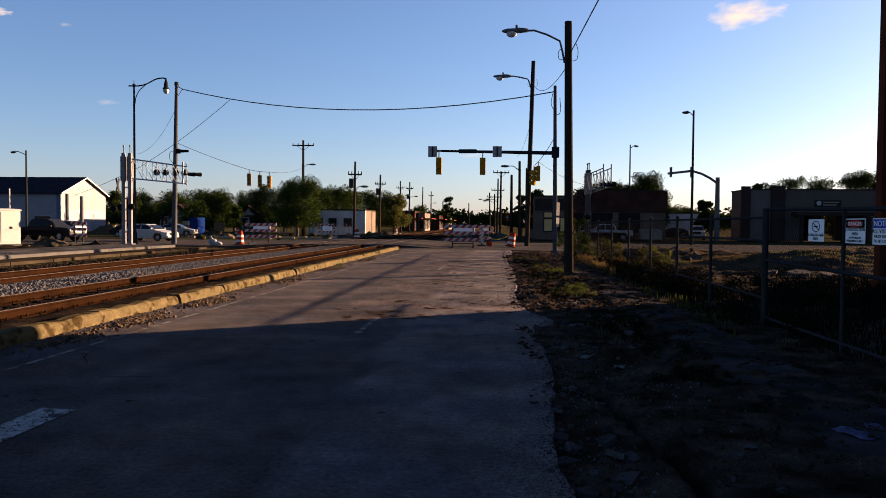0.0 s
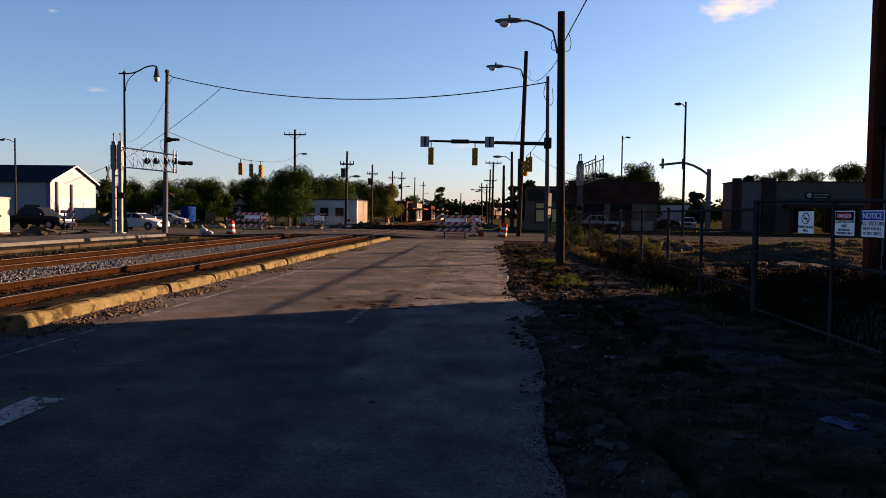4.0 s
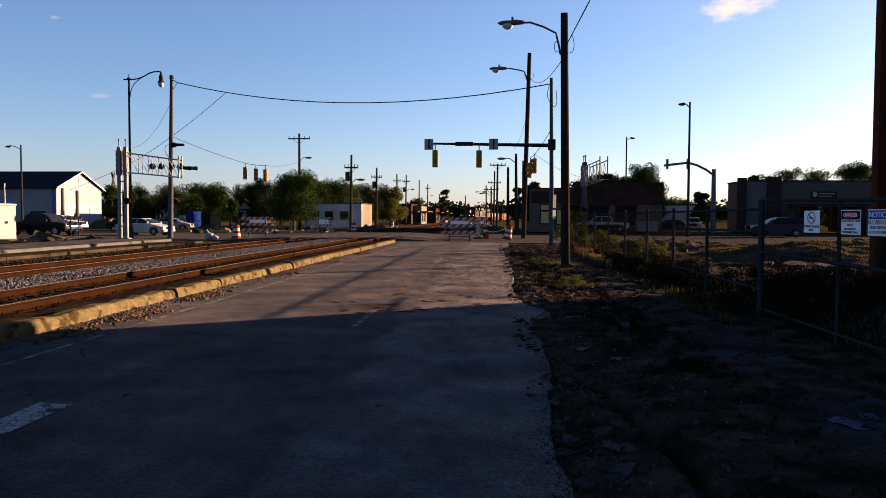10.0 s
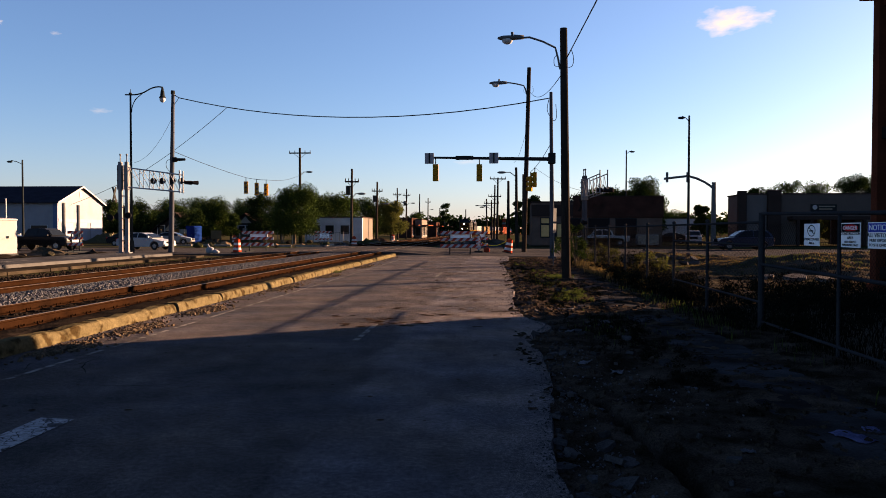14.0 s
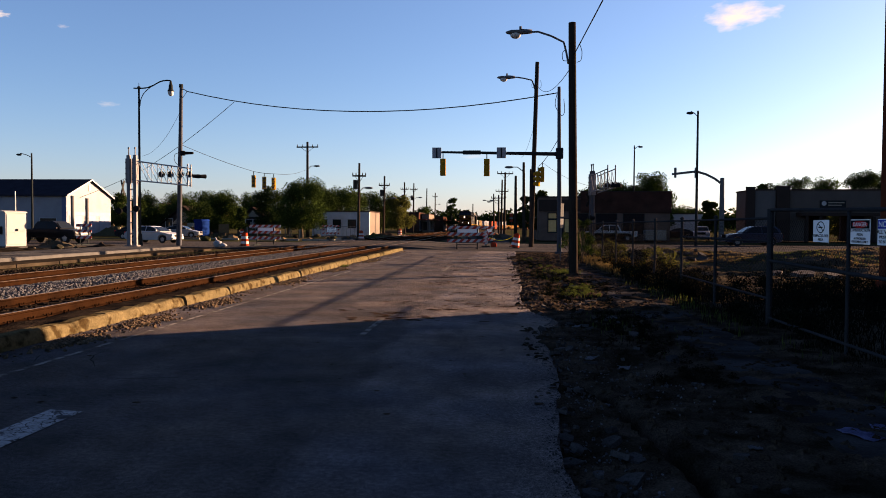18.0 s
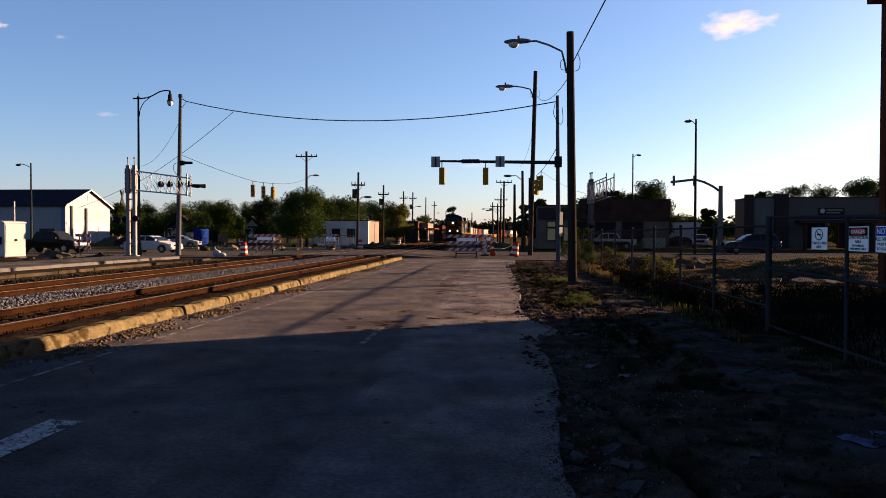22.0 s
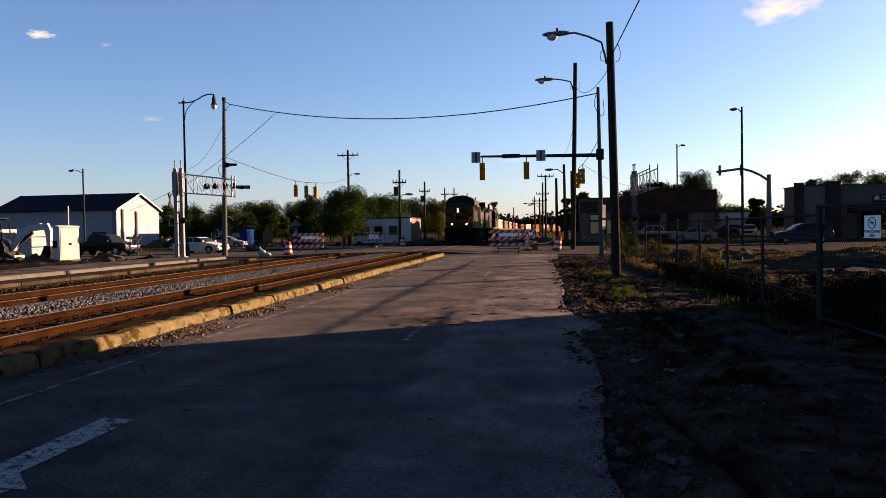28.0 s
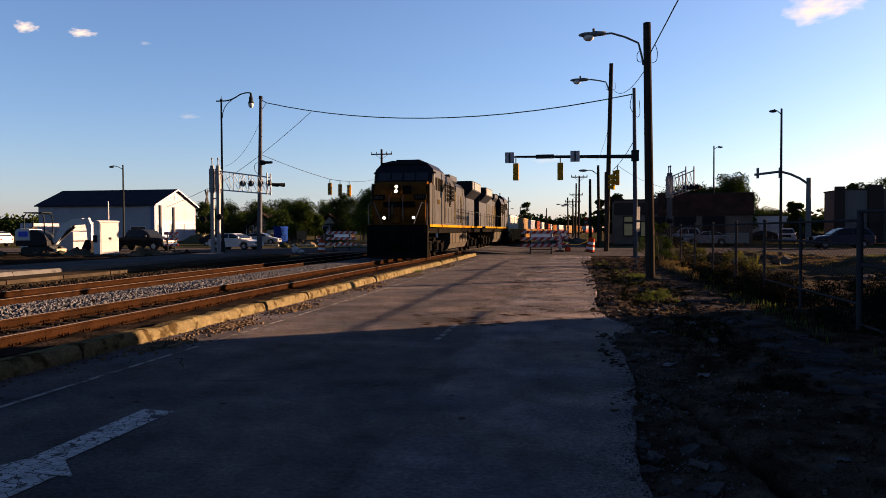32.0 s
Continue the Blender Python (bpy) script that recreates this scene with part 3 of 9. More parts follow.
sheet("lot", 4.6, 40, 8, 47, 300, 300, lot_z, "soil", "dug-over construction lot with heaps of earth")
sheet("lot_far_side", 40, 60, 8, 47, 20, 40, lambda x, y: lot_z(40, y) * max(0.0, 1 - (x - 40) / 6) - 0.08 * min(1.0, (x - 40) / 6), "soil", "bare earth at the far side of the lot")
sheet("track_bed", -16.6, -6.4, -20, 50.4, 60, 360, bed_z, "ballast_bed", "dark gravel bed under the two tracks")
sheet("verge", -62, -19.4, 12, 50.4, 300, 260, lambda x, y: -0.05 + 0.07 * bumpy(x, y, 0.5) + (0.11 * max(0.0, noise.noise((x * 1.1, y * 1.1, 3))) + 0.06 * noise.noise((x * 2.7, y * 2.7, 6)) + 0.03 * noise.noise((x * 6.0, y * 6.0, 1))) * min(1.0, max(0.0, (-24.8 - x) / 1.0)), "dark_soil", "bare dug earth beside the crossing")


def bend(y):
    """How far the line swings to the right, far ahead, and its heading there in degrees."""
    k = max(0.0, y - 230.0)
    return 0.0013 * k * k, -math.degrees(math.atan(0.0026 * k))


def along(bm, profile, ys):
    rings = []
    for y in ys:
        dx = bend(y)[0]
        rings.append([bm.verts.new((u + dx, y, v)) for u, v in profile])
    for a, b in zip(rings, rings[1:]):
        for i in range(len(profile)):
            j = (i + 1) % len(profile)
            bm.faces.new((a[i], a[j], b[j], b[i]))
    bm.faces.new(rings[0][::-1]), bm.faces.new(rings[-1])
    bmesh.ops.recalc_face_normals(bm, faces=bm.faces)


def rails(name, cx, label):
    th = thing(name, pose(cx, 0, 0), label, "railway track", "railway tracks", "structure")
    ys = [-30, 50, 120, 230] + [230 + 12 * i for i in range(1, 44)]
    for s in (-1, 1):
        bm = B()
        o = s * 0.755
        along(bm, [(o - 0.075, 0.02), (o + 0.075, 0.02), (o + 0.075, 0.045), (o + 0.015, 0.06), (o + 0.015, 0.155), (o + 0.037, 0.165), (o + 0.037, 0.192), (o - 0.037, 0.192), (o - 0.037, 0.165), (o - 0.015, 0.155), (o - 0.015, 0.06), (o - 0.075, 0.045)], ys)
        r = part("rail", bm, "rail_rust", th, "rusty steel rail")
        bm = B()
        along(bm, [(o - 0.03, 0.194), (o + 0.03, 0.194), (o + 0.03, 0.2), (o - 0.03, 0.2)], ys)
        part("running_surface", bm, "rail_top", r, "worn brighter top of the rail")
    return th


track_1 = rails("railway_track", T1, "rusty railway track beside the broken kerb")
track_2 = rails("railway_track", T2, "second rusty railway track beyond a strip of ballast")


def ties():
    bm = B()
    box(bm, -1.3, 1.3, -0.115, 0.115, -0.12, 0.035, 0.01)
    me = done("tie", bm, "tie")
    bm = B()
    box(bm, -0.09, 0.09, -0.1, 0.1, 0.035, 0.052)
    for a in (-0.06, 0.06):
        for b in (-0.07, 0.07):
            box(bm, a - 0.012, a + 0.012, b - 0.012, b + 0.012, 0.05, 0.085)
    plate = done("tie_plate", bm, "rail_rust")
    for th in (track_1, track_2):
        for i in range(96):
            t = part("tie", me, "tie", th, m=pose(0, 3 + 0.5 * i, 0.0, 0, 0, random.uniform(-0.6, 0.6)))
            if i < 60 and th is track_1:
                for s in (-1, 1):
                    part("tie_plate", plate, "", t, m=pose(s * 0.755, 0, 0))
        far = B()
        for i in range(150):
            box(far, -1.3, 1.3, 70 + i * 0.6, 70.23 + i * 0.6, -0.05, 0.04)
        tagged(part("far_ties", far, "tie", th, "dark ties running on into the distance"), kind="stuff")


ties()


def level_crossing():
    """Asphalt laid up to the rail heads where the street crosses, and the gravel bed going on beyond."""
    th = thing("level_crossing", pose(0, 0, 0), "dark asphalt laid flush with the rails at the crossing", "road", "", "structure")
    y0, y1, z = 50.2, 68.6, 0.188
    for a, b in ((T1 - 0.66, T1 + 0.66), (T2 - 0.66, T2 + 0.66), (T2 + 0.82, T1 - 0.82), (T1 + 0.82, T1 + 1.7), (T2 - 1.7, T2 - 0.82)):
        bm = B()
        box(bm, a, b, y0, y1, -0.05, z + random.uniform(-0.008, 0.004), 0.012)
        part("crossing_panel", bm, "street", th)
    for a, b in ((T1 + 1.7, -4.2), (T2 - 1.7, -19.0)):
        bm = B()
        prism(bm, [(a, -0.06), (b, -0.06), (b, 0.002), (a, z)], y0, y1, "y")
        part("ramp", bm, "street", th)
    bm = B()
    along(bm, [(-17.2, -0.2), (-6.6, -0.2), (-7.2, 0.05), (-16.6, 0.05)], [68.6, 120, 230] + [230 + 12 * i for i in range(1, 44)])
    tagged(new("far_track_bed", done("far_track_bed", bm, "ballast_bed")), "gravel bed of the railway beyond the crossing", "ground", "", "structure")


level_crossing()


def stones(name, count, pick, size, material, label, z=0.0):
    """Loose stones scattered by pick(), joined."""
    vs, fs = [], []
    base = [(-1, -1, -0.6), (1, -1, -0.6), (1, 1, -0.6), (-1, 1, -0.6), (-0.7, -0.6, 0.6), (0.7, -0.7, 0.55), (0.6, 0.7, 0.65), (-0.6, 0.6, 0.5)]
    quad = [(4, 5, 6, 7), (0, 1, 5, 4), (1, 2, 6, 5), (2, 3, 7, 6), (3, 0, 4, 7)]
    for _ in range(count):
        x, y, zz = pick()
        s = size * random.uniform(0.55, 1.5)
        a, k = len(vs), random.uniform(0, 6.28)
        c, d = math.cos(k), math.sin(k)
        tx, ty = random.uniform(-0.5, 0.5), random.uniform(-0.5, 0.5)
        for u, v, w in base:
            u, v, w = u * random.uniform(0.7, 1.3), v * random.uniform(0.6, 1.1), w * random.uniform(0.7, 1.3)
            vs.append((x + s * (u * c - v * d), y + s * (u * d + v * c), zz + z + s * (w + tx * u + ty * v)))
        fs += [tuple(a + i for i in f) for f in quad]
    return tagged(new(name, raw(name, vs, fs, material)), label, "gravel", "", "stuff")


def between():
    y = 4 + 46 * random.random() ** 1.3
    x = random.uniform(T2 + 1.0, T1 - 0.95)
    return x, y, 0.05 + 0.10 * (1 - abs((x + 10.65) / 1.3) ** 2)


def inside():
    y = 4 + 44 * random.random() ** 1.3
    x = random.choice((T1, T2)) + random.uniform(-0.68, 0.68)
    return x, y, 0.02


def outer():
    y = 8 + 42 * random.random()
    return random.uniform(-16.4, T2 - 0.95), y, 0.05


def by_kerb():
    y = 4 + 42 * random.random() ** 1.2
    x = random.choice((random.uniform(T1 + 0.85, KERB - 0.25), random.uniform(KERB - 0.3, KERB + 0.9 * random.random() ** 1.5)))
    return x, y, 0.0


def on_shoulder():
    y = 2.5 + 42 * random.random() ** 1.5
    x = 0.35 + 3.8 * random.random() ** 1.4
    return x, y, shoulder_z(x, y)


stones("ballast_stones", 16000, between, 0.024, "ballast", "pale grey crushed stone between the tracks")
stones("track_stones", 9000, inside, 0.024, "ballast_bed", "dark stone between the rails")
stones("outer_stones", 4500, outer, 0.034, "ballast_bed", "brown crushed stone beyond the second track")
stones("kerb_debris", 4600, by_kerb, 0.018, "litter", "clods and grit along the kerb")
stones("shoulder_debris", 4200, on_shoulder, 0.03, "rubble", "lumps of asphalt and clods on the shoulder")


def kerb_line():
    th = thing("kerb", pose(0, 0, 0), "broken yellowish concrete kerb beside the track", "kerb", "", "structure")
    y = -6.0
    k = 0
    while y < 46.5:
        ln = random.choice((2.9, 3.0, 1.9, 1.2, 2.4)) if y > 3 else 3.0
        ln = min(ln, 46.7 - y)
        bm = B()
        n = max(2, int(ln / 0.3))
        h = 0.185
        prof = [(-0.27, -0.12), (0.02, -0.12), (0.0, 0.09), (-0.03, h - 0.02), (-0.06, h), (-0.25, h), (-0.27, h - 0.03)]
        ring = []
        for i in range(n + 1):
            yy = y + (ln - 0.03) * i / n
            chip = 0.03 if random.random() < 0.12 else 0
            ring.append([bm.verts.new((KERB + u + random.uniform(-0.004, 0.004) - (chip if j in (2, 3, 4) else 0), yy, v + random.uniform(-0.004, 0.004) - (chip if j in (3, 4, 5) else 0))) for j, (u, v) in enumerate(prof)])
        for a, b in zip(ring, ring[1:]):
            for i in range(len(prof)):
                j = (i + 1) % len(prof)
                bm.faces.new((a[i], a[j], b[j], b[i]))
        bm.faces.new(ring[0][::-1]), bm.faces.new(ring[-1])
        bmesh.ops.recalc_face_normals(bm, faces=bm.faces)
        part("kerb_block", bm, "kerb", th, m=pose(random.uniform(-0.02, 0.02), 0, random.uniform(-0.012, 0.012)))
        y += ln
        k += 1


kerb_line()


def slab_strip():
    th = thing("concrete_strip", pose(-20.5, 22.0, 0, 0, 0, 0.6), "new concrete walk with a pale kerb beyond the tracks", "pavement", "", "structure")
    for i in range(13):
        y = -12.0 + i * 2.8
        for a, b in ((-2.4, -0.27), (-4.5, -2.43)):
            bm = B()
            box(bm, a, b, y, y + 2.78, -0.1, 0.15 + random.uniform(-0.006, 0.006), 0.02)
            part("slab", bm, "concrete", th)
        bm = B()
        prism(bm, [(-0.25, -0.1), (0.03, -0.1), (0.0, 0.13), (-0.03, 0.165), (-0.25, 0.165)], y, y + 2.785, "y")
        part("kerb_stone", bm, "new_kerb", th, "pale new kerb stone", m=pose(random.uniform(-0.012, 0.012), 0, random.uniform(-0.008, 0.004)))
        bm = B()
        box(bm, 0.16, 2.1, y, y + 2.76, -0.12, 0.02 + random.uniform(-0.01, 0.01), 0.02)
        part("gutter_slab", bm, "gutter", th, "dusty tan gutter slab", m=pose(0, 0, 0, 0, -0.6, 0))


slab_strip()


def strip(name, pts_w, material, label):
    """Road marking: quads 4 mm above the road."""
    vs, fs = [], []
    for q in pts_w:
        a = len(vs)
        vs += [(x, y, 0.005) for x, y in q]
        fs.append(tuple(range(a, a + len(q))))
    return tagged(new(name, raw(name, vs, fs, material)), label, "road marking", "", "structure")


strip("edge_line", [[(-5.30, 0), (-5.23, 0), (-5.23, 41), (-5.30, 41)]], "old_line", "thin worn white edge line")
strip("centre_dash", [[(-2.07, 10.6), (-1.98, 10.6), (-1.98, 12.6), (-2.07, 12.6)]], "old_line", "worn white lane dash")
strip("centre_dash", [[(-2.07, 26.0), (-1.97, 26.0), (-1.97, 29.0), (-2.07, 29.0)]], "old_line", "worn white lane dash")
strip("turn_arrow", [[(-3.87, 4.6), (-3.58, 4.6), (-3.57, 6.03), (-3.89, 6.07)], [(-3.98, 4.35), (-3.28, 4.28), (-3.58, 4.597), (-3.87, 4.597)], [(-3.9, 3.3), (-3.45, 3.4), (-3.4, 4.28), (-3.9, 4.346)]], "road_paint", "cracked white painted turn arrow")


def shoulder_walk():
    th = thing("old_pavement", pose(0, 0, 0), "old cracked concrete pavement half buried in dirt", "pavement", "", "structure")
    for i in range(16):
        y = 5.5 + 1.55 * i
        bm = B()
        w = 1.05
        n = 6
        top = []
        for a in range(n + 1):
            for b in range(n + 1):
                x, yy = 2.55 + w * a / n, y + 1.5 * b / n
                edge = a in (0, n) or b in (0, n)
                top.append(bm.verts.new((x + (random.uniform(-0.03, 0.03) if edge else 0), yy + (random.uniform(-0.012, 0.012) if edge else 0), -0.028 + 0.012 * noise.noise((x * 2, yy * 2, 0)) - (0.012 if edge else 0))))
        for a in range(n):
            for b in range(n):
                k = a * (n + 1) + b
                bm.faces.new((top[k], top[k + n + 1], top[k + n + 2], top[k + 1]))
        r = bmesh.ops.extrude_face_region(bm, geom=bm.faces[:])
        bmesh.ops.translate(bm, vec=(0, 0, -0.12), verts=[v for v in r["geom"] if isinstance(v, bmesh.types.BMVert)])
        bmesh.ops.recalc_face_normals(bm, faces=bm.faces)
        part("slab", bm, "old_concrete", th, m=pose(0, 0, random.uniform(-0.008, 0.008), 0, random.uniform(-0.25, 0.25), 0))


shoulder_walk()


def lumps():
    """Broken asphalt plates along the road's edge."""
    rng = random.Random(21)
    for i in range(290):
        y = 3.6 + 34 * rng.random() ** 1.5
        x = road_edge(y) + 0.05 + 1.5 * rng.random() ** 2.2
        s = 0.022 + 0.11 * rng.random() ** 3.0
        if abs(x - gully_at(y)) < 0.16 and y < 8.2:
            continue
        bm = B()
        n = rng.randint(5, 7)
        ring = [(s * rng.uniform(0.7, 1.2) * math.cos(6.2832 * k / n), s * rng.uniform(0.5, 1.0) * math.sin(6.2832 * k / n)) for k in range(n)]
        prism(bm, ring, -0.02, rng.uniform(0.008, 0.025), "z")
        solid("asphalt_lump", bm, "patch", "broken plate of old asphalt on the shoulder", "rubble", "broken asphalt plates", m=pose(x, y, shoulder_z(x, y) + 0.012, rng.uniform(-24, 24), rng.uniform(-24, 24), rng.uniform(0, 360)))


lumps()


def scraps():
    """Pale flakes of concrete, paper and plastic on the dirt."""
    rng = random.Random(27)
    spots = [(0.92, 8.6, 0.22, 0.7), (0.80, 7.1, 0.12, 0.3), (1.15, 9.9, 0.2, 0.6), (0.85, 12.5, 0.2, 1.2), (0.95, 16.0, 0.25, 2.0), (1.6, 7.6, 0.3, 0.6), (0.8, 22.0, 0.25, 4.0), (0.85, 5.3, 0.12, 0.5)]

    def pick():
        a, b, rx, ry = rng.choice(spots)
        x, y = a + rng.gauss(0, rx), max(3.4, b + rng.gauss(0, ry))
        x = max(road_edge(y) - 0.12, x)
        return x, y, max(shoulder_z(x, y), 0.0 if x < road_edge(y) else -1.0) + 0.006
    stones("pale_flakes", 900, pick, 0.008, "scrap_pale", "pale flakes of broken concrete on the dirt")
    for x, y, sx, sy, k in ((2.86, 6.05, 0.17, 0.09, "scrap_blue"), (3.12, 6.3, 0.08, 0.06, "scrap_blue"), (0.98, 7.0, 0.07, 0.05, "scrap_pale"), (1.12, 9.2, 0.12, 0.05, "scrap_pale"), (1.45, 8.7, 0.06, 0.08, "scrap_pale"), (2.1, 7.9, 0.07, 0.05, "scrap_pale"), (1.9, 5.6, 0.05, 0.03, "scrap_pale"), (1.3, 12.2, 0.13, 0.06, "scrap_pale"), (1.5, 15.5, 0.16, 0.08, "scrap_pale")):
        bm = B()
        bmesh.ops.create_grid(bm, x_segments=7, y_segments=5, size=1.0)
        for v in bm.verts:
            q = v.co.copy()
            r = 1 + 0.3 * noise.noise((q.x * 2 + x, q.y * 2 + y, 1))
            v.co = Vector((q.x * sx * r, q.y * sy * r, 0.012 + 0.022 * noise.noise((q.x * 2.2 + y, q.y * 2.2, x))))
        g = bmesh.ops.extrude_face_region(bm, geom=bm.faces[:])
        bmesh.ops.translate(bm, vec=(0, 0, -0.006), verts=[v for v in g["geom"] if isinstance(v, bmesh.types.BMVert)])
        bmesh.ops.recalc_face_normals(bm, faces=bm.faces)
        solid("plastic_scrap", bm, k, "crumpled bluish plastic scrap on the dirt" if k == "scrap_blue" else "crumpled pale scrap lying on the dirt", "litter", "scraps on the shoulder", smooth=True, m=pose(x, y, shoulder_z(x, y) + 0.008, 0, 0, rng.uniform(0, 180)))


scraps()


def dirt_spill():
    """Dirt washed over the ragged edge of the asphalt."""
    rng = random.Random(91)

    def pick():
        y = 3.2 + 40 * rng.random() ** 1.6
        x = road_edge(y) - abs(rng.gauss(0, 0.05 + 0.004 * y))
        return x, y, -0.002
    stones("edge_grit", 1300, pick, 0.006, "patch", "grit and soil washed over the edge of the road")

    def far():
        y = 14 + 33 * rng.random()
        x = road_edge(y) - abs(rng.gauss(0, 0.9))
        return x, y, 0.002
    stones("road_grit", 700, far, 0.008, "patch", "clods and stones strewn on the sunlit road")


dirt_spill()


def cracks():
    """Cracks and flattened clods on the worn road, a few millimetres above it."""
    rng = random.Random(33)
    vs, fs = [], []
    for _ in range(26):
        x, y = rng.uniform(-5.4, 0.2), rng.uniform(3.2, 34)
        a = rng.choice((rng.uniform(-0.4, 0.4), rng.uniform(1.2, 1.9)))
        w = rng.uniform(0.002, 0.005)
        n = rng.randint(4, 14)
        pts = []
        for _k in range(n):
            pts.append((x, y))
            a += rng.uniform(-0.5, 0.5)
            x, y = x + 0.16 * math.cos(a), y + 0.16 * math.sin(a)
        for i, (px, py) in enumerate(pts):
            q = w * (0.3 + math.sin(3.14 * i / (n - 1)))
            vs += [(px - q * math.sin(a), py - q, 0.006), (px + q * math.sin(a), py + q, 0.006)]
            if i:
                b = len(vs) - 4
                fs.append((b, b + 1, b + 3, b + 2))
    tagged(new("road_cracks", raw("road_cracks", vs, fs, "crack")), "fine dark cracks in the asphalt", "cracks", "", "stuff")
    vs, fs = [], []
    for _ in range(420):
        x, y = min(road_edge(10) - 0.1, rng.uniform(-5.6, 0.6)), rng.uniform(6, 42)
        n, r, c = 7, 0.012 + 0.03 * rng.random() ** 3, len(vs)
        st = rng.uniform(0.8, 1.6)
        for k in range(n):
            g = 6.2832 * k / n
            vs.append((x + st * r * rng.uniform(0.6, 1.2) * math.cos(g), y + r * rng.uniform(0.6, 1.2) * math.sin(g), 0.006))
        fs.append(tuple(range(c, c + n)))
    for _ in range(60):                       # trails of dirt dragged off the shoulder
        cx, cy, sp = rng.uniform(-2.2, 0.1), 12.5 + 24 * rng.random() ** 1.2, rng.uniform(0.15, 0.6)
        for _k in range(rng.randint(5, 16)):
            x, y = min(0.25, cx + rng.gauss(0, sp)), cy + rng.gauss(0, sp * 0.45)
            n, r, c = 8, 0.015 + 0.07 * rng.random() ** 2, len(vs)
            for k in range(n):
                g = 6.2832 * k / n
                vs.append((x + 1.5 * r * rng.uniform(0.5, 1.2) * math.cos(g), y + r * rng.uniform(0.5, 1.2) * math.sin(g), 0.006))
            fs.append(tuple(range(c, c + n)))
    tagged(new("dirt_specks", raw("dirt_specks", vs, fs, "dirt_stain")), "flattened clods of dark dirt on the road", "dirt", "", "stuff")

cracks()


def spilled():
    """Denser clods against the kerb."""
    rng = random.Random(5)
    spots = [(-6.0, 14.6, 0.9), (-6.02, 9.6, 0.7), (-6.0, 11.6, 0.8), (-6.05, 20.5, 1.2), (-6.05, 26.0, 1.0), (-6.0, 33.0, 1.5)]

    def pick():
        x, y, r = rng.choice(spots)
        return x + abs(rng.gauss(0, 0.2)), y + rng.gauss(0, r * 0.5), 0.012
    return pick


stones("kerb_clods", 2600, spilled(), 0.022, "litter", "brown litter and clods heaped against the kerb")

# ---- the train ----
def axle(parent, y, r=0.53, half=0.75):
    for s in (-1, 1):
        bm = B()
        rod(bm, (-0.07, 0, 0), (0.05, 0, 0), r, r, 20)
        rod(bm, (-s * 0.09, 0, 0), (-s * 0.06, 0, 0), r + 0.03, r + 0.03, 20)
        rod(bm, (s * 0.05, 0, 0), (s * 0.14, 0, 0), 0.16, 0.14, 10)
        for k in range(5):
            a = 6.2832 * k / 5
            c, q = math.cos(a), math.sin(a)
            rod(bm, (s * 0.06, 0.18 * c, 0.18 * q), (s * 0.06, (r - 0.08) * c, (r - 0.08) * q), 0.03, 0.02, 6)
        part("wheel", bm, "loco_black", parent, smooth=False, m=pose(s * half, y, r))


def bogie(parent, y, n, gap, r):
    bm = B()
    for s in (-1, 1):
        prism(bm, [(y - gap * (n - 1) / 2 - 0.75, r + 0.05), (y - gap * (n - 1) / 2 - 0.5, r + 0.35), (y + gap * (n - 1) / 2 + 0.5, r + 0.35), (y + gap * (n - 1) / 2 + 0.75, r + 0.05), (y + gap * (n - 1) / 2 + 0.4, r - 0.15), (y - gap * (n - 1) / 2 - 0.4, r - 0.15)], s * 0.98 - 0.09, s * 0.98 + 0.09, "x")
        for i in range(n):
            yy = y + (i - (n - 1) / 2) * gap
            box(bm, s * 1.12 - 0.1, s * 1.12 + 0.1, yy - 0.2, yy + 0.2, r - 0.22, r + 0.22, 0.03)
            rod(bm, (s * 1.15, yy + 0.42, r - 0.1), (s * 1.15, yy + 0.42, r + 0.32), 0.1, 0.1, 8)
    b = part("bogie", bm, "loco_black", parent, "black grimy bogie frame")
    for i in range(n):
        axle(b, y + (i - (n - 1) / 2) * gap, r)


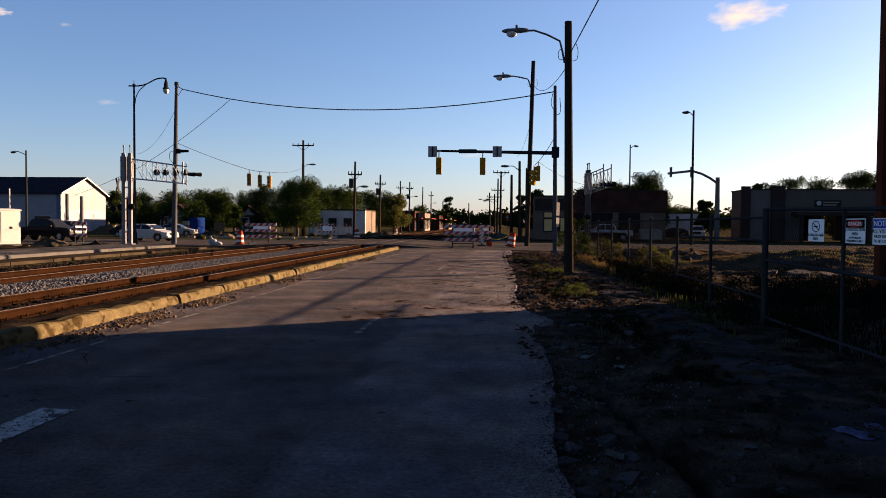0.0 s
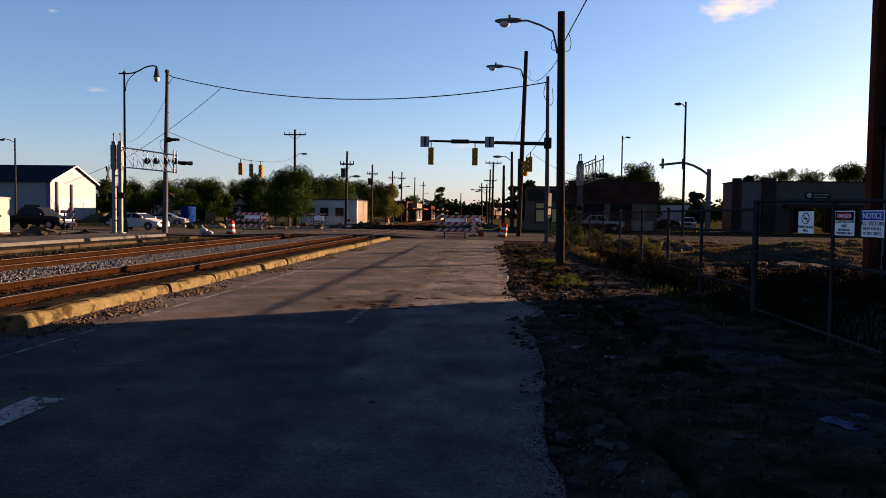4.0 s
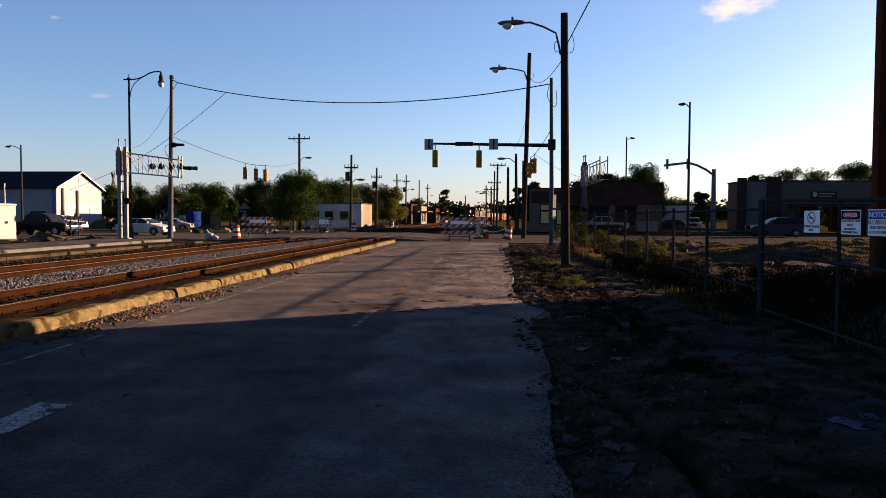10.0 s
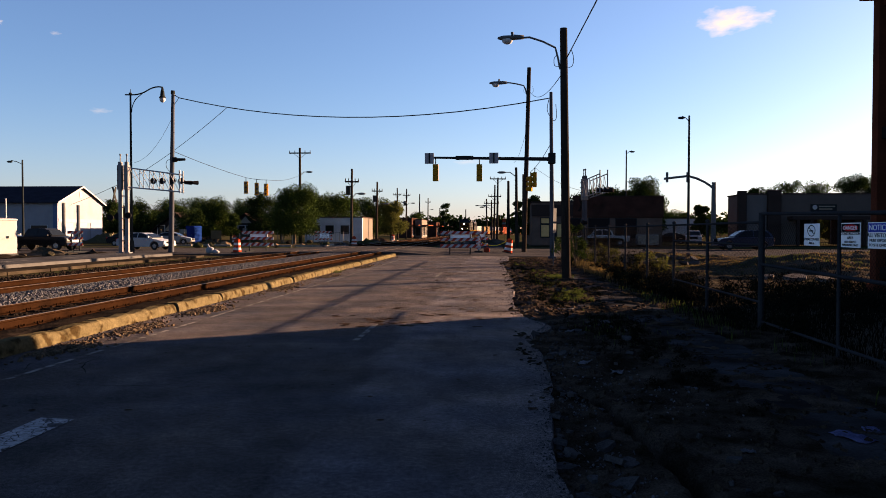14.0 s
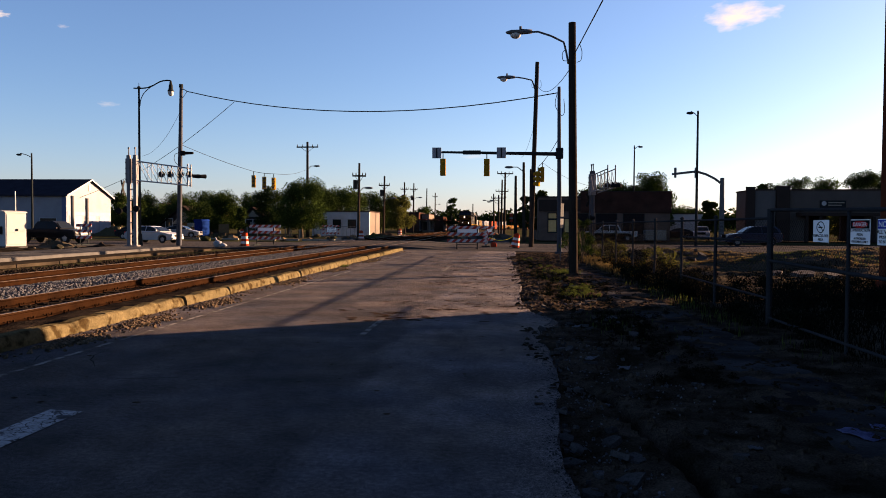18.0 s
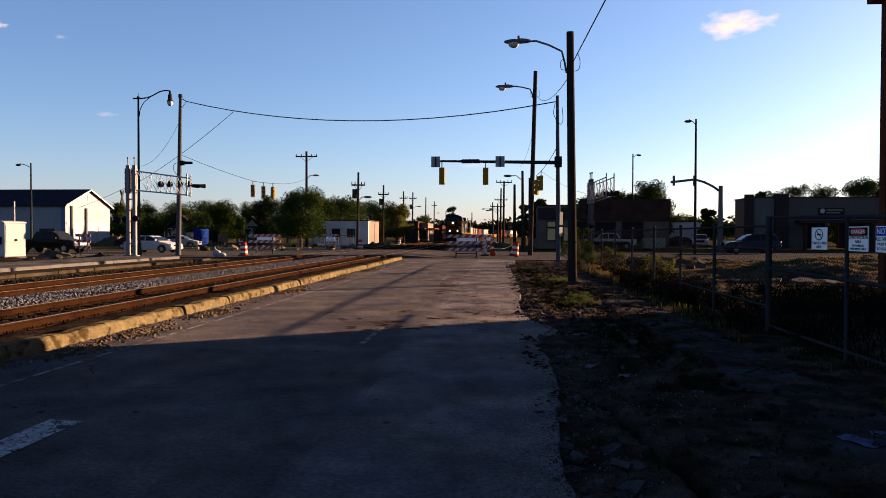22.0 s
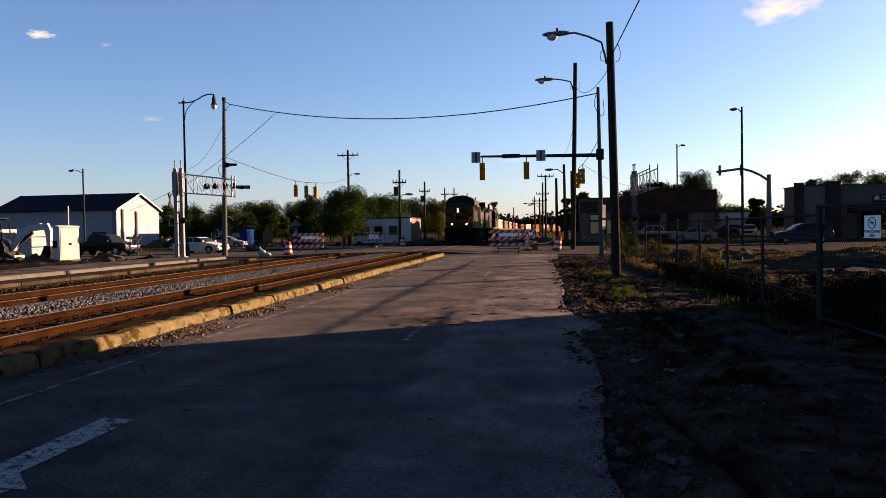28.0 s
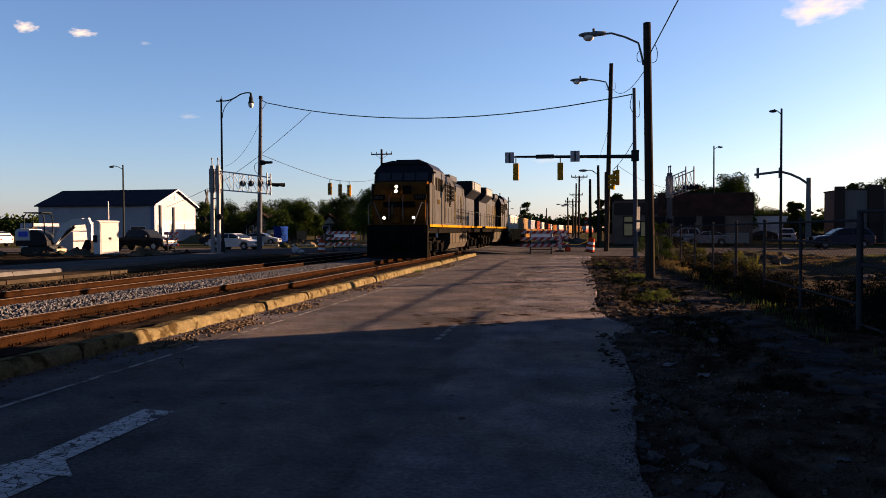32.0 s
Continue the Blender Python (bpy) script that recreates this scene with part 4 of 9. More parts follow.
def locomotive(label, grimy=False):
    """Front coupler at y = 0, body towards +y, rail top at z = 0."""
    th = thing("locomotive", pose(0, 0, 0), label, "locomotive", "locomotives of the train")
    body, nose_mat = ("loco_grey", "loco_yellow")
    bm = B()
    box(bm, -1.35, 1.35, 0.8, 21.6, 1.25, 1.62, 0.03)
    part("underframe", bm, "loco_black", th, "black steel underframe")
    for s in (-1, 1):
        bm = B()
        box(bm, s * 1.5 - 0.04, s * 1.5 + 0.04, 1.0, 21.4, 1.56, 1.69)
        part("side_sill", bm, "sill_yellow", th, "yellow stripe along the side sill")
    bm = B()
    box(bm, -1.5, 1.5, 0.9, 21.5, 1.62, 1.67)
    part("walkway", bm, "loco_black", th)
    # pilot, coupler, steps
    bm = B()
    prism(bm, [(0.45, 0.12), (0.85, 0.12), (0.85, 1.66), (0.55, 1.66), (0.5, 0.9)], -1.5, 1.5, "x")
    part("pilot", bm, "loco_black", th, "black steel pilot plate")
    bm = B()
    prism(bm, [(0.25, 0.08), (0.7, 0.08), (0.7, 0.42), (0.45, 0.42)], -1.25, 1.25, "x")
    part("snow_plough", bm, "loco_black", th, "black plough under the pilot")
    for y0, y1 in ((-0.25, 0.8), (21.5, 22.4)):
        bm = B()
        box(bm, -0.16, 0.16, y0 + 0.25, y1, 0.72, 1.0, 0.02)
        box(bm, -0.2, 0.22, y0, y0 + 0.35, 0.66, 1.06, 0.06)
        part("coupler", bm, "loco_black", th, "knuckle coupler")
    for s in (-1, 1):
        bm = B()
        for k in range(4):
            box(bm, s * 1.35 - 0.16, s * 1.35 + 0.16, 0.86 + 0.05 * k, 1.3 + 0.05 * k, 0.3 + 0.36 * k, 0.34 + 0.36 * k)
        part("corner_steps", bm, "loco_black", th)
        bm = B()
        tube(bm, [(s * 1.46, 0.62, 1.66), (s * 1.46, 0.6, 2.65), (s * 1.2, 0.62, 2.72), (s * 0.78, 0.7, 1.7)], 0.02)
        part("front_handrail", bm, "galv", th, "pale front handrail")
    # nose and cab
    bm = B()
    prism(bm, [(1.15, 1.67), (1.05, 2.1), (1.12, 3.2), (1.28, 3.52), (1.6, 3.75), (2.4, 3.78), (2.4, 1.67)], -1.46, 1.46, "x")
    es = [e for e in bm.edges if abs(e.verts[0].co.x - e.verts[1].co.x) < 0.01 and max(v.co.y for v in e.verts) < 2.3]
    bmesh.ops.bevel(bm, geom=es, offset=0.16, segments=3, affect="EDGES")
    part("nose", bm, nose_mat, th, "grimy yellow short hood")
    bm = B()
    box(bm, -0.42, 0.02, 1.0, 1.1, 1.75, 3.0, 0.02)
    d = part("nose_door", bm, nose_mat, th)
    bm = B()
    tube(bm, [(-0.35, 0.99, 2.2), (-0.35, 0.94, 2.2), (-0.35, 0.94, 2.6), (-0.35, 0.99, 2.6)], 0.018)
    part("door_handle", bm, "galv", d)
    bm = B()
    prism(bm, [(-1.52, 1.67), (1.52, 1.67), (1.52, 4.02), (1.46, 4.36), (1.14, 4.68), (0.65, 4.78), (-0.65, 4.78), (-1.14, 4.68), (-1.46, 4.36), (-1.52, 4.02)], 1.9, 5.2, "y")
    for v in bm.verts:
        if v.co.y < 2 and v.co.z > 4.0:
            v.co.y += 0.38 * (v.co.z - 3.7)
    cab = part("cab", bm, body, th, "grey-sided cab")
    bm = B()
    prism(bm, [(-1.5, 3.72), (1.5, 3.72), (1.48, 4.37), (1.15, 4.7), (0.65, 4.81), (-0.65, 4.81), (-1.15, 4.7), (-1.48, 4.37)], 1.86, 1.92, "y")
    for v in bm.verts:
        if v.co.z > 4.0:
            v.co.y += 0.38 * (v.co.z - 3.7)
    f = part("cab_front", bm, "loco_blue", cab, "dark blue band round the windshield")
    bm = B()
    prism(bm, [(-1.53, 4.04), (-1.49, 4.38), (-1.16, 4.71), (-0.65, 4.82), (0.65, 4.82), (1.16, 4.71), (1.49, 4.38), (1.53, 4.04), (1.46, 4.3), (1.1, 4.64), (-1.1, 4.64), (-1.46, 4.3)], 2.15, 5.3, "y")
    part("cab_roof", bm, "loco_blue", th, "dark rounded cab roof")
    for x0, x1 in ((-1.28, -0.66), (-0.6, -0.05), (0.05, 0.6), (0.66, 1.28)):
        bm = B()
        box(bm, x0, x1, 1.84, 1.88, 3.84, 4.22, 0.01)
        for v in bm.verts:
            v.co.y += 0.38 * max(0, v.co.z - 3.7) - 0.02
        part("windshield_pane", bm, "cab_glass", cab)
    for s in (-1, 1):
        for y0, y1 in ((2.55, 3.0), (3.2, 3.85), (3.95, 4.6)):
            bm = B()
            box(bm, s * 1.525 - 0.012, s * 1.525 + 0.012, y0, y1, 3.38, 4.0, 0.008)
            part("side_window", bm, "loco_black", cab)
        bm = B()
        tube(bm, [(s * 1.56, 2.25, 1.75), (s * 1.56, 2.25, 3.6)], 0.02)
        part("grab_iron", bm, "galv", cab)
    # lights and number boards
    for z in (3.27, 3.49):
        bm = B()
        rod(bm, (-0.16, 1.02 + (z - 3.1) * 0.2, z), (-0.16, 1.2 + (z - 3.1) * 0.2, z), 0.115, 0.115, 14)
        h = part("headlight", bm, "loco_black", th)
        bm = B()
        rod(bm, (-0.16, 0.985 + (z - 3.1) * 0.2, z), (-0.16, 1.0 + (z - 3.1) * 0.2, z), 0.068, 0.068, 14)
        part("headlight_lens", bm, "lamp_white", h, "lit headlight")
    for s in (-1, 1):
        bm = B()
        rod(bm, (s * 0.74, 0.9, 2.0), (s * 0.74, 1.1, 2.0), 0.11, 0.11, 14)
        h = part("ditch_light", bm, "loco_black", th)
        bm = B()
        rod(bm, (s * 0.74, 0.885, 2.0), (s * 0.74, 0.899, 2.0), 0.06, 0.06, 14)
        part("ditch_lens", bm, "lamp_white", h, "lit ditch light")
        bm = B()
        box(bm, s * 1.05 - 0.3, s * 1.05 + 0.3, 1.0, 1.12, 2.86, 3.1, 0.02)
        nb = part("number_board", bm, "loco_black", th, "dark number board")
        for i in range(4):
            bm = B()
            box(bm, s * 1.05 - 0.22 + 0.12 * i, s * 1.05 - 0.15 + 0.12 * i, 0.985, 0.998, 2.91, 3.05)
            part("number_bar", bm, "tank_grey", nb)
    bm = B()
    box(bm, 0.16, 0.58, 1.02, 1.2, 3.14, 3.54, 0.03)
    part("class_light_box", bm, "loco_black", th, "dark box beside the headlights")
    bm = B()
    box(bm, -0.8, 0.8, 0.985, 1.0, 2.5, 2.78, 0.004)
    part("nose_emblem", bm, "loco_black", th, "dark faded emblem band")
    for x in (-0.5, 0.2):
        bm = B()
        tube(bm, [(x, 1.06, 1.9), (x, 0.93, 1.95), (x, 0.93, 2.95), (x, 1.06, 3.0)], 0.018)
        part("nose_grab_iron", bm, "galv", th, "pale upright grab iron")
    bm = B()
    box(bm, -1.58, 1.58, 1.98, 2.3, 4.18, 4.26)
    for v in bm.verts:
        v.co.y += 0.1
    part("sun_visor", bm, "loco_black", th, "dark visor over the windshield")
    # long hood
    bm = B()
    prism(bm, [(-0.98, 1.67), (0.98, 1.67), (0.98, 4.1), (0.75, 4.38), (-0.75, 4.38), (-0.98, 4.1)], 5.2, 21.0, "y")
    hood = part("long_hood", bm, "loco_blue", th, "grimy dark engine hood")
    bm = B()
    prism(bm, [(-1.5, 1.67), (1.5, 1.67), (1.5, 3.95), (1.3, 4.38), (-1.3, 4.38), (-1.5, 3.95)], 5.22, 8.6, "y")
    cabinet_ = part("control_cabinet", bm, body, th)
    for s in (-1, 1):
        for y0, y1, z0, z1 in ((5.5, 5.95, 2.9, 3.85), (6.1, 6.6, 2.9, 3.85), (6.75, 7.3, 2.7, 3.85), (7.5, 8.4, 3.0, 3.85)):
            bm = B()
            box(bm, s * 1.51 - 0.015, s * 1.51 + 0.015, y0, y1, z0, z1)
            g = part("grille", bm, "loco_black", cabinet_, "black louvred opening")
            for k in range(4):
                bm = B()
                zz = z0 + (k + 0.5) * (z1 - z0) / 4
                box(bm, s * 1.53 - 0.012, s * 1.53 + 0.012, y0, y1, zz - 0.02, zz + 0.02)
                part("louvre", bm, body, g)
        for y0, y1 in ((5.4, 6.4), (6.5, 7.5), (7.6, 8.5)):
            bm = B()
            box(bm, s * 1.508 - 0.012, s * 1.508 + 0.012, y0, y1, 1.8, 2.62, 0.01)
            part("cabinet_door", bm, body, cabinet_)
        bm = B()
        tube(bm, [(s * 1.57, 5.35, 1.75), (s * 1.57, 5.35, 3.9)], 0.02)
        part("grab_iron", bm, "galv", cabinet_)
    bm = B()
    prism(bm, [(-1.0, 4.0), (1.0, 4.0), (1.2, 4.3), (1.2, 4.6), (-1.2, 4.6), (-1.2, 4.3)], 8.7, 11.4, "y")
    part("brake_grid", bm, "loco_blue", th, "dark dynamic brake housing")
    bm = B()
    prism(bm, [(-1.0, 3.6), (1.0, 3.6), (1.52, 4.1), (1.52, 4.7), (-1.52, 4.7), (-1.52, 4.1)], 16.2, 20.8, "y")
    w = part("radiator_wing", bm, "loco_blue", th, "flared dark radiator section")
    for s in (-1, 1):
        bm = B()
        box(bm, s * 1.53 - 0.01, s * 1.53 + 0.01, 16.5, 20.5, 4.16, 4.64)
        part("radiator_screen", bm, "screen_grey", w, "pale radiator screen")
        for i in range(9):
            bm = B()
            y = 10.1 + i * 0.66
            box(bm, s * 0.99 - 0.02, s * 0.99 + 0.02, y, y + 0.58, 1.85, 3.6, 0.012)
            # mixed door colours: livery, with dappled sun highlights put into the yellow
            part("hood_door", bm, ("loco_grey", "loco_blue", "hood_yellow_glint", "loco_blue")[i % 4], hood)
        bm = B()
        box(bm, s * 1.0 - 0.022, s * 1.0 + 0.022, 9.1, 10.0, 1.9, 3.6, 0.01)
        part("side_emblem", bm, "hood_yellow_glint", hood, "yellow painted emblem block")
        bm = B()
        ys = [8.7 + 1.55 * i for i in range(9)]
        for y in ys:
            rod(bm, (s * 1.46, y, 1.67), (s * 1.46, y, 2.65), 0.018, 0.018, 6)
        tube(bm, [(s * 1.46, ys[0], 2.65), (s * 1.46, ys[-1], 2.65)], 0.018)
        part("handrail", bm, "dark_steel", th, "dark side handrail")
        bm = B()
        prism(bm, [(s * 0.7, 0.28), (s * 1.25, 0.36), (s * 1.42, 0.7), (s * 1.42, 1.24), (s * 0.7, 1.24)], 7.6, 14.2, "y")
        t = part("fuel_tank", bm, "tank_grey", th, "rounded dusty grey fuel tank")
        for i in range(5):
            bm = B()
            box(bm, s * 1.425 - 0.012, s * 1.425 + 0.012, 8.2 + 1.3 * i, 8.28 + 1.3 * i, 0.66, 1.24)
            part("tank_strap", bm, "loco_black", t)
    for y, n in ((13.8, 3), (15.2, 2)):
        bm = B()
        box(bm, -0.4, 0.4, y, y + 0.9, 4.36, 4.5, 0.03)
        part("roof_hatch", bm, "loco_black", th)
    bm = B()
    rod(bm, (0.25, 12.2, 4.36), (0.25, 12.2, 4.62), 0.3, 0.3, 12)
    part("exhaust_stack", bm, "loco_black", th)
    bm = B()
    box(bm, -0.65, 0.65, 3.0, 4.6, 4.78, 4.95, 0.05)
    part("air_conditioner", bm, "loco_black", th, "flat unit on the cab roof")
    bm = B()
    for i in range(3):
        rod(bm, (0.15 * i - 0.15, 4.8, 4.78), (0.15 * i - 0.15, 4.3, 4.98), 0.04, 0.08, 8)
    part("horn", bm, "loco_black", th)
    for s in (-1, 1):
        for k in range(3):
            bm = B()
            x = s * (0.42 + 0.2 * k)
            tube(bm, curved([(x, 0.52, 1.1), (x, 0.36, 0.95), (x + s * 0.04, 0.3, 0.7), (x, 0.38, 0.5)], 4), 0.03, 6)
            part("air_hose", bm, "black", th, "hanging rubber air hose")
        bm = B()
        box(bm, s * 1.455 - 0.012, s * 1.455 + 0.03, 1.24, 2.36, 1.7, 3.66, 0.01)
        part("nose_side", bm, body, th, "grey side of the short hood")
        bm = B()
        box(bm, s * 1.5 - 0.03, s * 1.5 + 0.035, 2.12, 2.2, 3.6, 4.3)
        part("cab_corner_strip", bm, "screen_grey", th, "pale strip on the corner of the cab")
        for i in range(3):
            bm = B()
            box(bm, s * 1.53 - 0.012, s * 1.53 + 0.012, 3.1 + 0.26 * i, 3.26 + 0.26 * i, 2.72, 2.94)
            part("number_bar", bm, "hood_yellow_glint", cab, "yellow painted bar in place of a number")
        # upright yellow bands carry livery paint and sun highlight in one colour
        for y0, y1 in ((5.02, 5.2), (8.62, 8.95)):
            bm = B()
            box(bm, s * 1.522 - 0.014, s * 1.522 + 0.014, y0, y1, 1.75, 3.95)
            part("side_stripe", bm, "hood_yellow_glint", th, "yellow upright stripe, partly a sun highlight put into the colour")
        bm = B()
        for k in range(3):
            rod(bm, (s * 1.46, 0.86 + 0.06 * k, 0.3 + 0.4 * k), (s * 1.46, 0.9 + 0.06 * k, 0.7 + 0.4 * k), 0.018, 0.018, 6)
        part("step_rail", bm, "galv", th)
    # the body stands a little taller over the bogies
    for ob in th.children:
        ob.data.transform(Matrix.Diagonal((1.0, 1.0, 1.03, 1.0)))
        for sub in ob.children:
            sub.data.transform(Matrix.Diagonal((1.0, 1.0, 1.03, 1.0)))
    bogie(th, 4.1, 3, 1.95, 0.53)
    bogie(th, 17.9, 3, 1.95, 0.53)
    return th


def well_car(material, label):
    th = thing("well_car", pose(0, 0, 0), label, "railway wagon", "wagons of the train")
    for s in (-1, 1):
        bm = B()
        prism(bm, [(0.6, 1.0), (2.6, 1.0), (3.3, 0.32), (16.7, 0.32), (17.4, 1.0), (19.4, 1.0), (19.4, 1.3), (17.0, 1.62), (3.0, 1.62), (0.6, 1.3)], s * 1.44 - 0.06, s * 1.44 + 0.06, "x")
        side = part("side_sill", bm, material, th)
        for i in range(9):
            bm = B()
            y = 3.6 + i * 1.6
            box(bm, s * 1.51 - 0.03, s * 1.51 + 0.03, y, y + 0.12, 0.4, 1.58)
            part("rib", bm, material, side)
    bm = B()
    box(bm, -1.4, 1.4, 3.3, 16.7, 0.3, 0.38)
    for y0, y1 in ((0.2, 3.0), (17.0, 19.8)):
        box(bm, -1.3, 1.3, y0, y1, 0.98, 1.2)
    part("floor", bm, "loco_black", th)
    for y in (-0.25, 19.6):
        bm = B()
        box(bm, -0.15, 0.15, y, y + 0.65, 0.72, 1.0, 0.03)
        part("coupler", bm, "loco_black", th)
    bogie(th, 1.6, 2, 1.7, 0.45)
    bogie(th, 18.4, 2, 1.7, 0.45)
    return th


def container(material, label, ln, z=0.4, h=2.75):
    """A ribbed steel box standing in a well, centred on y = 0."""
    th = thing("shipping_container", pose(0, 0, 0), label, "container", "containers on the train")
    bm = B()
    box(bm, -1.2, 1.2, -ln / 2, ln / 2, z, z + h)
    b = part("body", bm, material, th)
    for s in (-1, 1):
        n = int(ln / 0.6)
        bm = B()
        for i in range(n):
            y = -ln / 2 + 0.25 + i * (ln - 0.5) / n
            box(bm, s * 1.215 - 0.02, s * 1.215 + 0.02, y, y + 0.28, z + 0.15, z + h - 0.12)
        part("corrugation", bm, material, b)
        bm = B()
        for k in (z + 0.06, z + h - 0.06):
            box(bm, s * 1.225 - 0.03, s * 1.225 + 0.03, -ln / 2, ln / 2, k - 0.06, k + 0.06)
        part("side_rail", bm, material, b)
    for y in (-ln / 2 - 0.012, ln / 2 + 0.012):
        bm = B()
        box(bm, -1.1, 1.1, y - 0.012, y + 0.012, z + 0.12, z + h - 0.12)
        part("end_door", bm, material, b)
    return th


TRAIN = []                                   # (thing, distance behind the front of the train, heading)


def build_train():
    a = locomotive("grimy freight locomotive with lit headlights and a yellow nose")
    b = copy_thing(a, pose(0, 0, 0))
    tagged(b, "second grimy freight locomotive coupled behind the first")
    for ob in b.children_recursive:
        if ob.name.split(".")[0] in ("headlight_lens", "ditch_lens"):
            ob.data = ob.data.copy()
            ob.data.materials.clear()
            ob.data.materials.append(MATS["glass"])
            tagged(ob, "unlit lamp glass")
    for ob in b.children:
        if ob.name.split(".")[0] in ("cab", "control_cabinet"):
            ob.data = ob.data.copy()
            ob.data.materials[0] = MATS["loco_blue"]
    TRAIN.append((a, 0.0, 0)), TRAIN.append((b, 44.9, 180))   # the second one runs long hood first
    cars = [well_car("well_yellow", "dusty yellow well wagon"), well_car("box_red", "rusty red well wagon")]
    kinds = {}
    for key, label in (("box_white", "white ribbed steel container riding in a wagon"), ("box_tan", "tan ribbed steel container riding in a wagon"), ("box_red", "rust-red ribbed steel container riding in a wagon"), ("box_grey", "grey ribbed steel container riding in a wagon"), ("box_orange", "orange ribbed steel container riding in a wagon")):
        kinds[key] = container(key, label, 12.6)
    load = ["box_white", "box_tan", "box_grey", "box_red", "box_white", "", "box_red", "box_white", "box_orange", "box_white", "box_tan", "box_orange", "box_grey", "box_white", "box_red", "box_white"]
    used = set()
    for i, key in enumerate(load):
        k = 45.4 + 20.2 * i
        src = cars[0 if i % 3 else 1] if i else cars[0]
        c = src if src not in used else copy_thing(src, pose(0, 0, 0))
        used.add(src)
        TRAIN.append((c, k, 0))
        if key:
            src = kinds[key]
            c = src if src not in used else copy_thing(src, pose(0, 0, 0))
            used.add(src)
            TRAIN.append((c, k + 10.0, 0))


build_train()


def front_at(t):
    """Where the front of the train is along the line."""
    pts = [(0, 352.0), (6, 293.0), (9, 263.5), (13, 224.0), (17, 184.0), (20, 154.0), (24.5, 110.0), (28, 75.0), (30, 54.5), (32, 34.2)]
    for (a, p), (b, q) in zip(pts, pts[1:]):
        if t <= b:
            return p + (q - p) * (t - a) / (b - a)
    return 34.2


def motions():
    for ob, back, heading in TRAIN:
        rows = []
        for i in range(17):
            t = 2.0 * i
            y = front_at(t) + back
            dx, turn = bend(y)
            rows.append((t, pose(T1 + dx, y, RAIL, 0, 0, turn + heading)))
        walk(ob, rows)
    # the wheels of the two locomotives roll along the rails
    for loco, way in ((TRAIN[0][0], 1), (TRAIN[1][0], -1)):
        for wheel in [o for o in loco.children_recursive if o.name.split(".")[0] == "wheel"]:
            at = wheel.matrix_basis.translation.copy()
            walk(wheel, [(i / 15, pose(at.x, at.y, at.z, way * math.degrees((front_at(0) - front_at(i / 15)) / at.z))) for i in range(481)])
    # cars drawing up at the crossing, with their wheels turning
    for ob, y, heading, way in DRIVEN:
        walk(ob, [(t, pose(x, y, 0, 0, 0, heading)) for t, x in way])
        for wheel in [o for o in ob.children if o.name.split(".")[0] == "wheel"]:
            at, rows = wheel.matrix_basis.translation.copy(), []
            for i in range(641):
                t = i / 20
                (a, p), (b, q) = next((u, v) for u, v in zip(way, way[1:]) if t <= v[0])
                x = p + (q - p) * (t - a) / (b - a)
                rows.append((t, pose(at.x, at.y, at.z, 0, math.degrees((x - way[0][1]) / at.z) * (1 if abs(heading) < 90 else -1))))
            walk(wheel, rows)
    for ob, p0, p1 in CLOUDS:
        walk(ob, [(0.0, p0), (32.0, p1)])

# ---- poles, lamps, signals ----
def cobra_head(bm, p, d, k=1.0):
    """A street-lamp head at p, pointing along d (+1 or -1 in x)."""
    ball(bm, (p[0] + d * 0.3 * k, p[1], p[2]), 0.2 * k, (1.9, 0.75, 0.45))
    rod(bm, (p[0] - d * 0.25 * k, p[1], p[2] + 0.02), (p[0] + d * 0.1 * k, p[1], p[2] + 0.02), 0.07 * k, 0.1 * k, 8)
    rod(bm, (p[0] + d * 0.15 * k, p[1], p[2] + 0.06 * k), (p[0] + d * 0.15 * k, p[1], p[2] + 0.2 * k), 0.045 * k, 0.045 * k, 8)


def wood_lamp(x, y, h, lean, arm_z, tip_x, tip_z, r, label, k=1.0):
    th = thing("street_lamp", pose(x, y, 0), label, "street lamp", "street lamps on wooden poles")
    bm = B()
    rod(bm, (0, 0, -0.4), (lean, 0, h), r, r * 0.78, 14)
    pole = part("pole", bm, "pole_wood", th, "dark weathered wooden pole")
    bm = B()
    a = lean * arm_z / h
    dx, dz = tip_x - a, tip_z - arm_z
    tube(bm, [(a - r * 0.8, 0, arm_z - 0.55), (a - r * 1.2, 0, arm_z - 0.2), (a + dx * 0.18, 0, arm_z + dz * 0.35), (a + dx * 0.45, 0, arm_z + dz * 0.75), (a + dx * 0.72, 0, arm_z + dz * 1.02), (a + dx * 0.98, 0, arm_z + dz)], 0.035 * k, 8)
    part("arm", bm, "galv", th, "curved grey bracket arm")
    bm = B()
    cobra_head(bm, (tip_x, 0, tip_z), -1, k)
    head = part("lamp_head", bm, "galv", th, "cobra-head lamp", smooth=True)
    bm = B()
    ball(bm, (tip_x - 0.32 * k, 0, tip_z - 0.08 * k), 0.16 * k, (1.2, 0.9, 0.9))
    part("lamp_glass", bm, "reflective", head, "pale bulging lamp glass", smooth=True)
    bm = B()
    tube(bm, curved([(a + r, 0, arm_z - 0.5), (a + r + 0.14, 0, arm_z - 0.42), (a + r + 0.17, 0, arm_z - 0.15), (a + r + 0.1, 0, arm_z + 0.1)]), 0.012, 5)
    part("loose_wire", bm, "wire", th)
    bm = B()
    tube(bm, curved([(a - r, 0, arm_z - 0.45), (a - r - 0.15, 0, arm_z - 0.42), (a - r - 0.17, 0, arm_z - 0.18), (a - r - 0.06, 0, arm_z - 0.05)]), 0.012, 5)
    part("loose_wire", bm, "wire", th)
    return th


